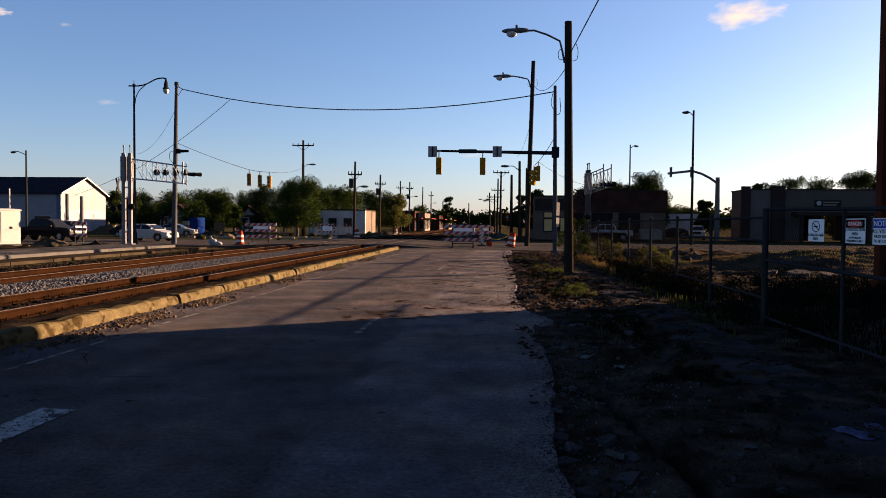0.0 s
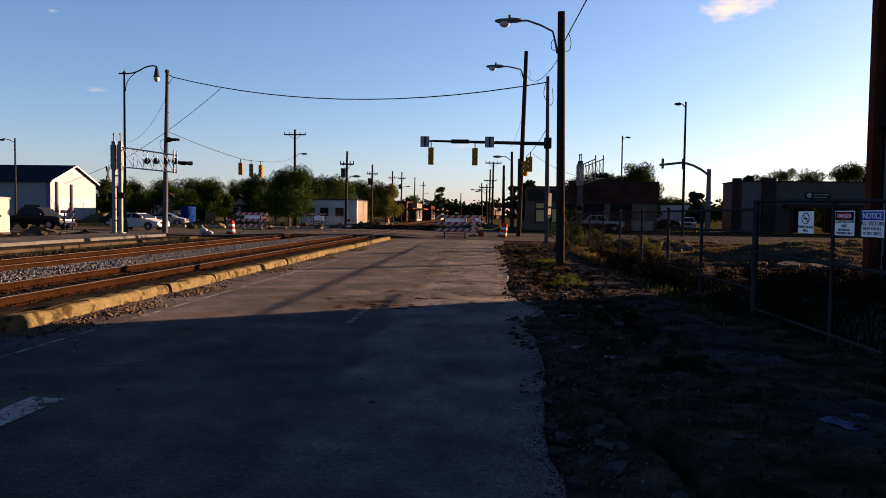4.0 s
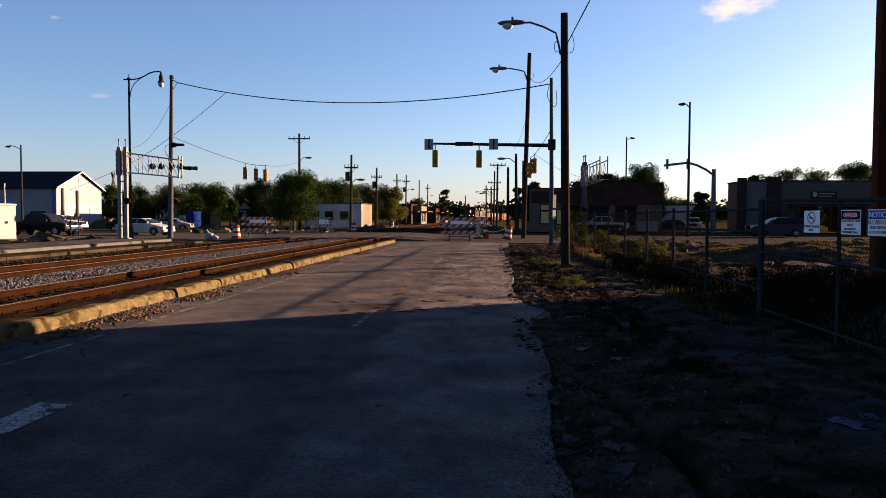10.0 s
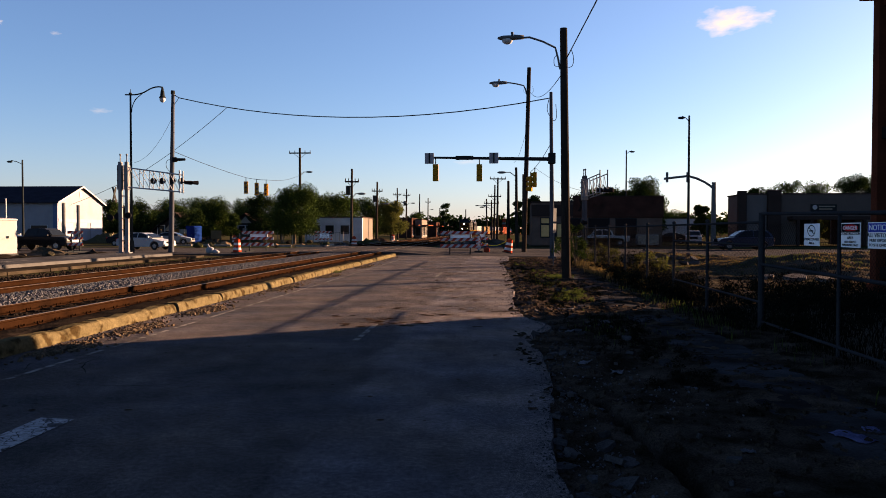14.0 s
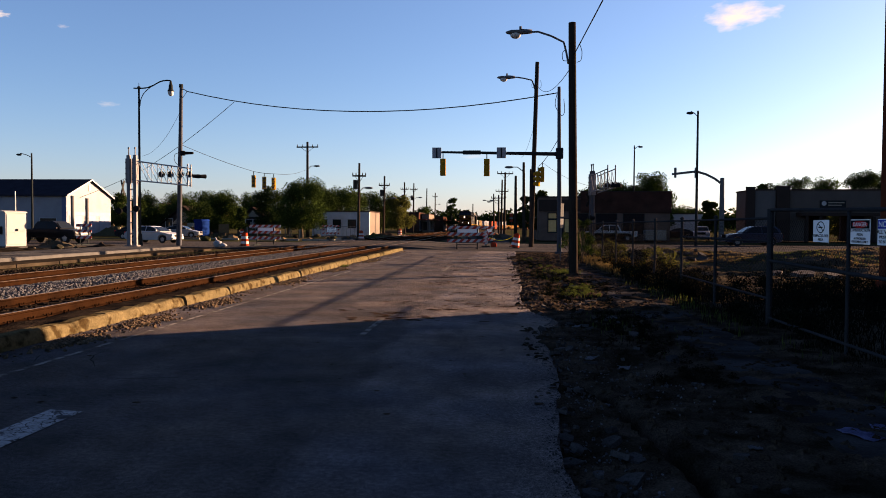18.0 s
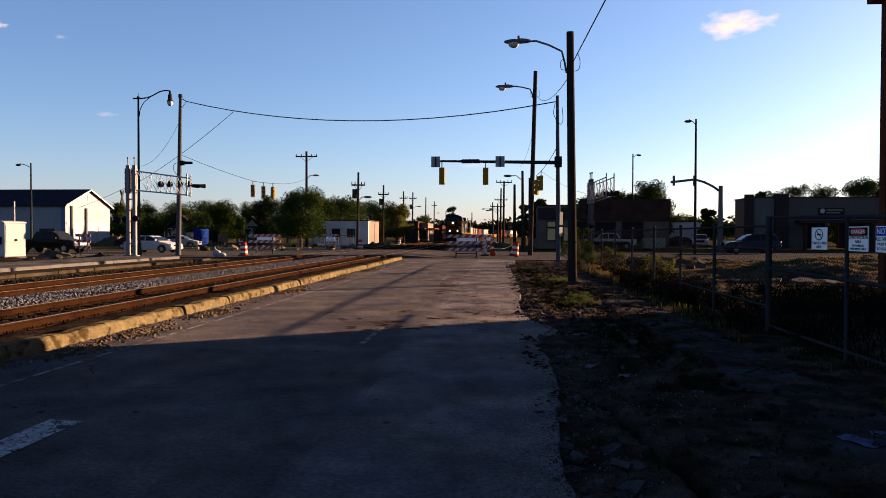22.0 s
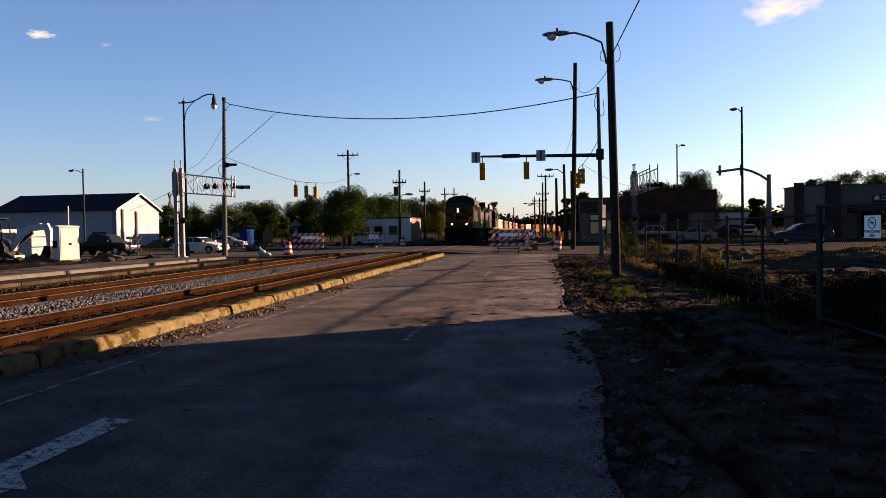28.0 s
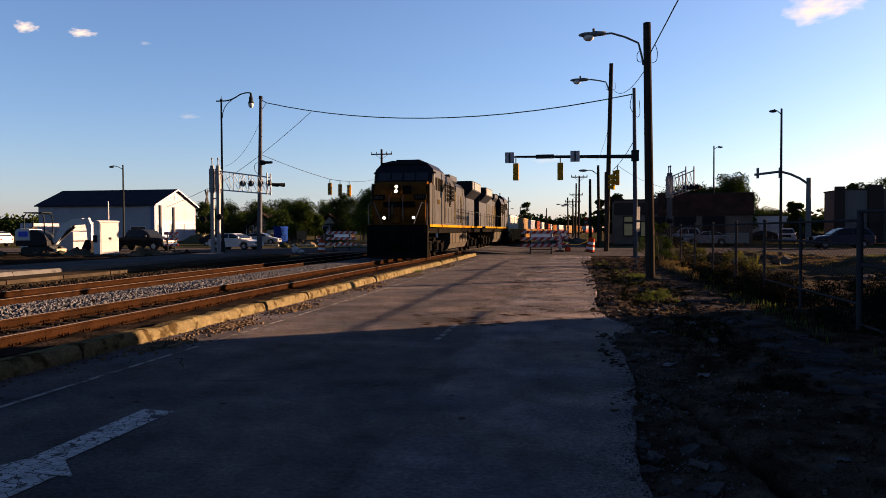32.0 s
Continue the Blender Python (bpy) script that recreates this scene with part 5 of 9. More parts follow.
wood_lamp(2.52, 25.8, 8.6, -0.14, 7.75, -1.75, 8.30, 0.16, "dark wooden street-lamp pole standing on the dirt shoulder")
wood_lamp(2.32, 57.4, 14.2, 0.36, 12.7, 0.95 - 2.32 - 0.35, 13.05, 0.19, "tall leaning wooden street-lamp pole beyond the crossing street", 1.5)


def traffic_signal(sections=3, label="yellow traffic signal hanging over the street", back=True):
    """Lenses towards +y when back is True (we see its back)."""
    th = thing("traffic_signal", pose(0, 0, 0), label, "traffic light", "traffic signals")
    s = -1 if not back else 1
    for i in range(sections):
        bm = B()
        z = -0.18 - 0.35 * i
        box(bm, -0.17, 0.17, -0.11, 0.11, z - 0.17, z + 0.17, 0.02)
        sec = part("section", bm, "signal_yellow", th)
        bm = B()
        rod(bm, (0, s * 0.11, z), (0, s * 0.3, z), 0.125, 0.125, 14)
        part("visor", bm, "signal_yellow", sec, "yellow visor")
        bm = B()
        rod(bm, (0, s * 0.301, z), (0, s * 0.306, z), 0.1, 0.1, 12)
        part("lens", bm, "lens_dark", sec)
    bm = B()
    rod(bm, (0, 0, 0), (0, 0, 0.32), 0.03, 0.03, 8)
    part("hanger", bm, "dark_steel", th)
    return th


def mast_arm():
    x, y = 3.56, 45.3
    th = thing("mast_arm_pole", pose(x, y, 0), "grey steel mast-arm pole holding signals over the road", "signal pole", "signal poles")
    bm = B()
    rod(bm, (0, 0, -0.1), (-0.12, 0, 10.05), 0.15, 0.095, 16)
    box(bm, -0.24, 0.24, -0.24, 0.24, -0.1, 0.08, 0.03)
    part("pole", bm, "steel_pole_grey", th, "tapered grey steel pole")
    bm = B()
    rod(bm, (0.0, -0.12, 5.98), (-7.75, -0.12, 6.12), 0.12, 0.06, 12)
    part("arm", bm, "dark_steel", th, "long dark horizontal arm")
    bm = B()
    box(bm, -0.28, 0.16, -0.3, 0.05, 5.7, 6.35, 0.04)
    part("arm_bracket", bm, "dark_steel", th)
    bm = B()
    box(bm, -5.9, -4.82, -0.3, -0.22, 5.95, 6.2, 0.02)
    part("street_name_sign", bm, "dark_steel", th, "dark back of a street-name board")
    for x0 in (-7.78, -3.85):
        bm = B()
        box(bm, x0, x0 + 0.56, -0.3, -0.26, 5.72, 6.38, 0.02)
        s = part("lane_sign", bm, "tarp", th, "back of a square lane sign")
        bm = B()
        box(bm, x0 + 0.24, x0 + 0.32, -0.33, -0.3, 5.75, 6.36)
        part("brace", bm, "dark_steel", s)
    bm = B()
    tube(bm, curved([(-0.25, -0.1, 9.6), (-0.35, -0.2, 8.9), (0.0, -0.25, 8.3), (0.2, -0.2, 8.5), (0.16, -0.15, 9.3)]), 0.02, 5)
    part("loose_wire", bm, "wire", th)
    first = traffic_signal()
    first.matrix_basis = pose(x - 7.13, y - 0.12, 5.72)
    copy_thing(first, pose(x - 4.45, y - 0.12, 5.70, 0, 0, 4))
    # signals on the diagonal span wire
    for px, py, pz, rz in ((-21.2, 62.0, 5.85, 192), (-20.35, 62.25, 5.745, 200), (-19.6, 62.5, 5.68, 188), (2.55, 52.0, 5.45, 70), (2.85, 52.0, 5.75, 100)):
        c = copy_thing(first, pose(px, py, pz, 0, 0, rz))
        tagged(c, "yellow traffic signal hanging from a span wire")


mast_arm()


def span_pole():
    x, y = -24.35, 54.2
    th = thing("steel_pole", pose(x, y, 0), "tall grey steel pole carrying span wires", "pole", "signal poles")
    bm = B()
    rod(bm, (0, 0, -0.1), (0.25, 0, 12.0), 0.21, 0.12, 16)
    part("pole", bm, "steel_pole_grey", th)
    bm = B()
    rod(bm, (0.24, 0, 11.9), (0.24, 0, 12.15), 0.16, 0.14, 12)
    part("cap", bm, "dark_steel", th)
    bm = B()
    rod(bm, (0.2, 0, 11.9), (0.7, 0, 11.62), 0.03, 0.03, 6)
    rod(bm, (0.2, 0, 10.9), (0.7, 0, 11.6), 0.02, 0.02, 6)
    part("wire_bracket", bm, "dark_steel", th)
    bm = B()
    box(bm, 0.2, 0.5, -0.14, 0.14, 6.8, 7.15, 0.03)
    rod(bm, (0.5, 0, 6.98), (1.15, 0, 6.98), 0.12, 0.09, 10)
    part("detector", bm, "black", th, "dark camera box on the pole")
    bm = B()
    tube(bm, curved([(0.2, 0, 7.0), (-0.25, 0, 6.9), (-0.3, 0, 6.4), (0.12, 0, 5.9)]), 0.02, 5)
    part("loose_wire", bm, "wire", th)


span_pole()


def ornamental_lamp():
    th = thing("street_lamp", pose(-26.65, 52.7, 0), "tall black ornamental street lamp with a bell-shaped head", "street lamp", "ornamental street lamps")
    bm = B()
    rod(bm, (0, 0, 0), (0, 0, 0.9), 0.2, 0.15, 14)
    rod(bm, (0, 0, 0.9), (0, 0, 11.6), 0.1, 0.065, 12)
    rod(bm, (0, 0, 11.6), (0, 0, 12.0), 0.03, 0.02, 8)
    ball(bm, (0, 0, 11.65), 0.12)
    part("pole", bm, "dark_steel", th)
    bm = B()
    tube(bm, curved([(-0.4, 0, 11.6), (0.4, 0, 11.6), (1.0, 0, 11.75), (1.6, 0, 12.05), (2.1, 0, 12.15), (2.45, 0, 12.1)]), 0.05, 8)
    tube(bm, curved([(0.08, 0, 10.3), (0.14, 0, 10.75), (0.4, 0, 11.25), (0.9, 0, 11.68)]), 0.03, 8)
    part("arm", bm, "dark_steel", th, "curved black arm with a scroll brace")
    bm = B()
    rod(bm, (2.42, 0, 12.1), (2.42, 0, 11.82), 0.06, 0.12, 12)
    rod(bm, (2.42, 0, 11.82), (2.42, 0, 11.5), 0.13, 0.16, 16)
    rod(bm, (2.42, 0, 11.5), (2.42, 0, 11.34), 0.16, 0.25, 16)
    h = part("lamp_head", bm, "dark_steel", th)
    bm = B()
    ball(bm, (2.42, 0, 11.24), 0.21, (1, 1, 1.2))
    part("lamp_glass", bm, "reflective", h, "pale glass globe", smooth=True)


ornamental_lamp()


def shoebox_lamp(x, y, h, reach, label):
    th = thing("street_lamp", pose(x, y, 0), label, "street lamp", "steel street lamps")
    bm = B()
    rod(bm, (0, 0, -0.1), (0, 0, h), 0.13, 0.08, 12)
    part("pole", bm, "dark_steel", th)
    bm = B()
    tube(bm, [(0, 0, h - 0.5), (reach * 0.5, 0, h - 0.2), (reach, 0, h - 0.05)], 0.04, 8)
    part("arm", bm, "dark_steel", th)
    bm = B()
    ball(bm, (reach * 1.12, 0, h - 0.2), 0.25, (1.3, 0.8, 0.5))
    part("lamp_head", bm, "dark_steel", th, smooth=True)


shoebox_lamp(16.8, 65.2, 11.6, -0.6, "slim dark steel street lamp beside the lot")
shoebox_lamp(17.6, 100.0, 12.4, 0.7, "slim dark steel street lamp behind the brick building")
shoebox_lamp(-51.8, 78.0, 9.4, -1.3, "slim dark steel street lamp near the white house")


def right_mast():
    th = thing("mast_arm_pole", pose(24.1, 83.0, 0), "steel mast-arm signal pole with a bowed arm", "signal pole", "signal poles")
    bm = B()
    rod(bm, (0, 0, 0), (0, 0, 7.0), 0.3, 0.22, 14)
    part("pole", bm, "galv", th)
    bm = B()
    tube(bm, [(0, -0.1, 6.3), (-0.9, -0.1, 6.95), (-1.8, -0.1, 7.4), (-2.8, -0.1, 7.7), (-5.4, -0.1, 7.4)], 0.13, 8)
    part("arm", bm, "galv", th)
    for x in (-2.9, -5.1):
        bm = B()
        box(bm, x - 0.11, x + 0.11, -0.4, -0.1, 7.0, 8.1, 0.03)
        part("signal_head", bm, "galv", th)


right_mast()


def flasher(parent, x, y, z, name="flasher"):
    bm = B()
    rod(bm, (x, y, z), (x, y + 0.06, z), 0.23, 0.23, 16)
    f = part(name, bm, "black", parent, "black round crossing flasher")
    bm = B()
    rod(bm, (x, y + 0.06, z), (x, y + 0.34, z), 0.16, 0.14, 12)
    part("lamp_housing", bm, "black", f)


def gantry(m, reach, label, truss="white_paint", steel="clamp_pale", fall=(0.5, 0.34)):
    """Cantilever for crossing flashers: two posts at the origin, a truss arm along +x."""
    th = thing("crossing_cantilever", m, label, "railway signal", "railway crossing cantilevers")
    for x in (-0.24, 0.24):
        bm = B()
        box(bm, x - 0.12, x + 0.12, -0.12, 0.12, 0, 6.55, 0.02)
        box(bm, x - 0.26, x + 0.26, -0.26, 0.26, 0, 0.06)
        p = part("post", bm, steel, th, "galvanised steel post")
        bm = B()
        box(bm, x - 0.16, x + 0.16, -0.2, 0.2, 4.55, 6.3, 0.02)
        part("clamp", bm, steel if steel == "dark_steel" else "clamp_pale", p, "dull steel clamp plate")
        for k in range(4):
            bm = B()
            rod(bm, (x - 0.1, -0.22, 4.8 + 0.4 * k), (x - 0.1, -0.26, 4.8 + 0.4 * k), 0.04, 0.04, 6)
            part("bolt", bm, "black", p)
        bm = B()
        rod(bm, (x, 0, 6.55), (x, 0, 7.1), 0.04, 0.04, 8)
        rod(bm, (x, 0, 7.0), (x, 0, 7.12), 0.07, 0.07, 8)
        part("rod_end", bm, steel, p)
    for z in (0.9, 1.7, 2.5, 3.3, 4.1):
        bm = B()
        box(bm, -0.12, 0.12, -0.05, 0.05, z - 0.04, z + 0.04)
        part("ladder_rung", bm, steel, th)
    n = 5
    for yy in (-0.3, 0.3):
        bm = B()
        for a, b in ((6.1, 6.1 - fall[0]), (4.72, 4.72 - fall[1])):
            rod(bm, (0.5, yy, a), (reach, yy, b), 0.045, 0.045, 6)
        rod(bm, (reach, yy, 4.64 - fall[1]), (reach, yy, 6.4 - fall[0]), 0.05, 0.05, 6)
        part("chord", bm, truss, th, "pale truss chords")
        for i in range(n):
            u, v = i / n, (i + 1) / n
            x0, x1 = 0.6 + (reach - 0.6) * u, 0.6 + (reach - 0.6) * v
            bm = B()
            rod(bm, (x0, yy, 6.08 - fall[0] * u), (x1, yy, 4.72 - fall[1] * v), 0.022, 0.022, 6)
            part("diagonal", bm, truss, th)
            bm = B()
            rod(bm, (x1, yy, 6.08 - fall[0] * v), (x1, yy, 4.72 - fall[1] * v), 0.022, 0.022, 6)
            part("strut", bm, truss, th)
    for x in (reach * 0.55, reach * 0.88):
        flasher(th, x - 0.33, 0.36, 5.2)
        flasher(th, x + 0.33, 0.36, 5.2)
    bm = B()
    rod(bm, (reach, 0, 5.05), (reach + 0.5, 0, 5.05), 0.035, 0.035, 6)
    rod(bm, (reach + 0.3, -0.1, 5.05), (reach + 0.6, 0.3, 5.05), 0.12, 0.15, 12)
    rod(bm, (reach + 0.75, 0.1, 5.05), (reach + 1.05, 0.4, 5.05), 0.12, 0.15, 12)
    part("end_flasher", bm, "black", th)
    for k, a in enumerate((-1.15, 1.15)):
        bm = B()
        c, q = math.cos(a), math.sin(a)
        y0 = -0.3 - 0.02 * k
        prism(bm, [(c * 0.6 + q * 0.1, 4.2 + q * 0.6 - c * 0.1), (c * 0.6 - q * 0.1, 4.2 + q * 0.6 + c * 0.1), (-c * 0.6 - q * 0.1, 4.2 - q * 0.6 + c * 0.1), (-c * 0.6 + q * 0.1, 4.2 - q * 0.6 - c * 0.1)], y0 - 0.4, y0 - 0.38, "x")
        part("crossbuck_board", bm, "loco_grey", th, "crossed board seen from behind")
    flasher(th, -1.0, -0.1, 2.55)
    flasher(th, -0.45, -0.1, 2.65)
    flasher(th, 0.4, -0.25, 2.7)
    return th


gantry(pose(-26.5, 51.3, 0, 0, 0, 0), 4.25, "galvanised railway crossing cantilever with flashers over the street")
gantry(pose(7.45, 61.5, -0.38, 0, 0, -80), 4.9, "pale railway crossing cantilever beside the brick building", "clamp_pale", "steel_pole_grey", (-0.25, -0.25))


def utility_pole(x, y, h, r, label, cross=(), lamp=None, can=False):
    th = thing("utility_pole", pose(x, y, 0, 0, random.uniform(-0.8, 0.8), 0), label, "utility pole", "utility poles")
    bm = B()
    rod(bm, (0, 0, -0.3), (0, 0, h), r, r * 0.65, 10)
    part("pole", bm, "pole_wood", th)
    for z, w in cross:
        bm = B()
        box(bm, -w, w, -0.08, 0.08, z - 0.08, z + 0.08)
        c = part("crossarm", bm, "pole_wood", th)
        for s in (-1, -0.5, 0.5, 1):
            bm = B()
            rod(bm, (s * w * 0.95, 0, z + 0.08), (s * w * 0.95, 0, z + 0.36), 0.06, 0.04, 8)
            part("insulator", bm, "tank_grey", c)
        bm = B()
        for s in (-1, 1):
            rod(bm, (s * w * 0.6, 0, z - 0.06), (0, 0, z - 0.7), 0.025, 0.025, 5)
        part("brace", bm, "dark_steel", c)
    if lamp:
        z, d = lamp
        bm = B()
        tube(bm, [(0, 0, z - 0.4), (d * 0.5, 0, z + 0.1), (d, 0, z + 0.12)], 0.05, 6)
        ball(bm, (d * 1.18, 0, z + 0.1), 0.3, (1.6, 0.8, 0.45))
        part("lamp", bm, "galv", th, "street lamp on a bracket")
    if can:
        bm = B()
        rod(bm, (-0.4, 0, h * 0.66), (-0.4, 0, h * 0.66 + 1.0), 0.26, 0.26, 12)
        part("transformer", bm, "tank_grey", th, "grey transformer can")
    return th


utility_pole(-26.6, 100, 13.0, 0.22, "wooden utility pole with a crossarm beside a leafy tree", ((12.3, 1.5),), (9.6, 1.1))
utility_pole(-15.6, 80, 8.4, 0.17, "wooden utility pole with a transformer", ((7.0, 0.75),), (5.6, 0.9), True)
utility_pole(-17.6, 110, 9.0, 0.19, "wooden utility pole along the tracks", ((7.6, 0.8),), (5.6, 1.2), True)
utility_pole(-19.6, 150, 10.4, 0.2, "wooden utility pole along the tracks", ((9.0, 0.8),), (7.3, 1.2), True)
utility_pole(-19.1, 160, 10.8, 0.2, "wooden utility pole along the tracks", ((9.4, 0.8),), (7.6, 1.2), True)
utility_pole(-21.3, 210, 12.2, 0.22, "far wooden utility pole along the tracks")
utility_pole(-22.4, 250, 12.8, 0.25, "far wooden utility pole along the tracks", ((11.4, 0.9),), (8.8, 1.2))
for x, y, h, r, cr, lp in ((2.41, 78, 8.3, 0.2, (), (7.7, -1.3)), (3.4, 86, 8.2, 0.15, (), None), (1.88, 96, 8.1, 0.24, (), None), (0.49, 112, 9.7, 0.2, ((9.5, 1.2),), None), (0.05, 128, 9.6, 0.2, ((7.6, 1.1),), (5.9, -1.4)), (-0.4, 138, 7.4, 0.2, ((6.8, 1.4),), (6.0, -1.5)), (-1.6, 170, 9.0, 0.22, (), (7.4, -1.8)), (-9.5, 250, 9.0, 0.25, (), None), (-22, 300, 11, 0.28, (), None), (-40, 310, 11, 0.28, ((10, 1.2),), None), (27, 190, 11, 0.25, ((10.2, 1.6),), None)):
    utility_pole(x, y, h, r, "wooden utility pole in the line along the far road", cr, lp)


def cables():
    cable((-23.69, 54.2, 11.62), (3.42, 45.3, 9.7), 1.32, 0.035, "heavy dark span cable over the tracks")
    cable((-24.1, 54.2, 7.6), (-21.2, 62.0, 6.17), 0.1, 0.02)
    cable((-21.2, 62.0, 6.17), (-19.5, 62.5, 6.0), 0.05, 0.02)
    cable((-19.5, 62.5, 6.0), (-26.6, 100, 9.3), 0.3, 0.015)
    cable((3.42, 45.3, 6.9), (2.6, 52.0, 5.8), 0.15, 0.02)
    cable((2.85, 52.0, 6.05), (7.6, 61.5, 4.9), 0.3, 0.012)
    cable((-19.55, 53.0, 10.6), (-31.0, 62.0, 6.32), 0.25, 0.02)
    cable((-31.0, 62.0, 6.32), (-41.5, 70.0, 4.2), 0.1, 0.02)
    cable((-24.2, 54.2, 10.1), (-27.58, 55.0, 6.83), 0.7, 0.012)
    cable((2.36, 25.8, 7.09), (2.6, 57.4, 12.6), 0.75, 0.014)
    cable((2.45, 25.8, 7.5), (3.75, -30, 8.0), 0.15, 0.018)
    cable((2.45, 57.4, 9.2), (2.1, 78, 8.8), 0.4, 0.012)


cables()

_p = B()
rod(_p, (0, 0, -0.1), (0, 0, 4.6), 0.07, 0.06, 10)
ball(_p, (0, 0, 4.6), 0.09, (1, 1, 0.6), 1)
solid("white_pole", _p, "white_paint", "slim white painted pole in front of the white building", "pole", m=pose(-45.5, 66.0, 0))

# ---- barricades, drums and loose things at the crossing ----
def barricade(m, wide, label, rails_n=3, panel="", sign=False):
    th = thing("road_barricade", m, label, "barricade", "striped road barricades")
    for s in (-1, 1):
        bm = B()
        x = s * wide * 0.26
        box(bm, x - 0.035, x + 0.035, -0.03, 0.03, 0.05, 1.6)
        box(bm, x - 0.04, x + 0.04, -0.75, 0.75, 0.0, 0.07)
        part("post", bm, "dark_steel", th)
    for i in range(rails_n):
        z = 1.49 - 0.46 * i if rails_n == 3 else 1.3 - 0.4 * i
        bm = B()
        box(bm, -wide / 2, wide / 2, -0.06, -0.032, z - 0.11, z + 0.11, 0.008)
        part("striped_board", bm, "barricade_stripe", th, "red and white diagonal stripes")
    bm = B()
    box(bm, -wide * 0.26, wide * 0.26, -0.02, 0.02, 0.26, 0.31)
    part("cross_rail", bm, "dark_steel", th)
    if panel:
        bm = B()
        if panel == "plain":
            box(bm, -wide * 0.27, wide * 0.3, 0.032, 0.05, 0.95, 1.55, 0.008)
        else:
            box(bm, -wide * 0.2, wide * 0.33, -0.095, -0.065, 0.72, 1.27, 0.01)
        p = part("panel", bm, "sign_white", th, "white panel")
        if panel != "plain":
            for i, t in enumerate(panel.split("|")):
                words("lettering", t, 0.26, "ink", p, pose(0.17, -0.098, 1.13 - 0.27 * i))
    return th


barricade(pose(-2.35, 51.5, 0, 0, 0, 3), 2.75, "red and white striped barricade closing the road", panel="plain")
barricade(pose(-18.3, 56.2, 0, 0, 0, -4), 2.6, "red and white striped barricade beyond the tracks", panel="plain")
barricade(pose(-31.6, 53.8, 0, 0, 0, -6), 1.3, "striped barricade beside the dirt heap")
barricade(pose(-21.5, 92.0, 0, 0, 0, 2), 2.2, "white road closed board on a striped barricade", panel="ROAD|CLOSED")
barricade(pose(-0.9, 57.5, 0, 0, 0, -25), 1.0, "striped barricade turned aside at the crossing", panel="plain")


def drum(m, label="orange and white traffic drum"):
    th = thing("traffic_drum", m, label, "traffic drum", "traffic drums and cones")
    zs = [(0.0, 0.2, "orange"), (0.2, 0.38, "reflective"), (0.38, 0.56, "orange"), (0.56, 0.74, "reflective"), (0.74, 0.98, "orange")]
    for a, b, k in zs:
        bm = B()
        rod(bm, (0, 0, a), (0, 0, b), 0.32 - 0.11 * a, 0.32 - 0.11 * b, 18)
        part("band", bm, k, th)
    bm = B()
    rod(bm, (0, 0, 0), (0, 0, 0.07), 0.42, 0.4, 18)
    part("base", bm, "rubber", th)
    bm = B()
    box(bm, -0.12, 0.12, -0.02, 0.02, 0.98, 1.06, 0.01)
    part("handle", bm, "orange", th)
    return th


_d = drum(pose(-18.85, 53.1, 0))
for x, y in ((-33.0, 92.0), (-14.9, 78.0), (-16.5, 120.0)):
    copy_thing(_d, pose(x, y, 0, 0, 0, 30))
_c = copy_thing(_d, pose(1.0, 53.0, 0.05, 0, 9, 0))
tagged(_c, "leaning orange and white traffic drum at the road edge")
cable((1.15, 53.0, 1.05), (-0.9, 56.8, 0.75), 0.35, 0.02, "yellow caution tape sagging between drum and barricade").data.materials[0] = MATS["tape"]


def sign_post(m, h, plates, label):
    """A thin steel post with plates (z, width, height, turn, material)."""
    th = thing("sign_post", m, label, "sign", "signs on steel posts")
    bm = B()
    box(bm, -0.025, 0.025, -0.02, 0.02, -0.2, h)
    post = part("post", bm, "galv", th, "thin galvanised steel post")
    for z, w, hh, turn, k in plates:
        bm = B()
        box(bm, -w / 2, w / 2, -0.03, -0.024, -hh / 2, hh / 2, 0.002)
        part("plate", bm, k, th, m=pose(0, 0, z, 0, 0, turn))
    return th


sign_post(pose(2.8, 35.0, 0, 0, 1.0, 0), 2.72, ((2.38, 0.32, 0.62, 58, "galv"), (1.75, 0.32, 0.45, 58, "screen_grey")), "thin sign post with two grey plates seen from behind")
sign_post(pose(1.25, 90.0, 0), 3.2, ((2.95, 0.42, 0.42, 0, "orange"), (2.55, 0.42, 0.2, 0, "screen_grey"), (2.25, 0.42, 0.3, 0, "orange")), "red and white signs on a far post by the road")


def vertical_panel(m):
    th = thing("vertical_panel", m, "red and white upright channelizing panel on a rubber foot", "traffic panel")
    bm = B()
    box(bm, -0.16, 0.16, -0.02, 0.02, 0.2, 1.25, 0.01)
    part("panel", bm, "barricade_stripe", th)
    bm = B()
    box(bm, -0.3, 0.3, -0.25, 0.25, 0.0, 0.1, 0.03)
    part("foot", bm, "rubber", th)
    bm = B()
    box(bm, -0.03, 0.03, -0.02, 0.02, 0.1, 0.2)
    part("stem", bm, "dark_steel", th)


vertical_panel(pose(-1.15, 56.3, 0, 0, 0, 8))
_p = B()
box(_p, -0.2, 0.2, -0.2, 0.2, 0, 0.3, 0.04)
box(_p, -0.14, 0.14, -0.14, 0.14, 0.3, 0.36, 0.02)
solid("orange_box", _p, "orange", "small orange plastic ballast box by the barricade", "box", m=pose(-0.55, 56.6, 0, 0, 0, 12))


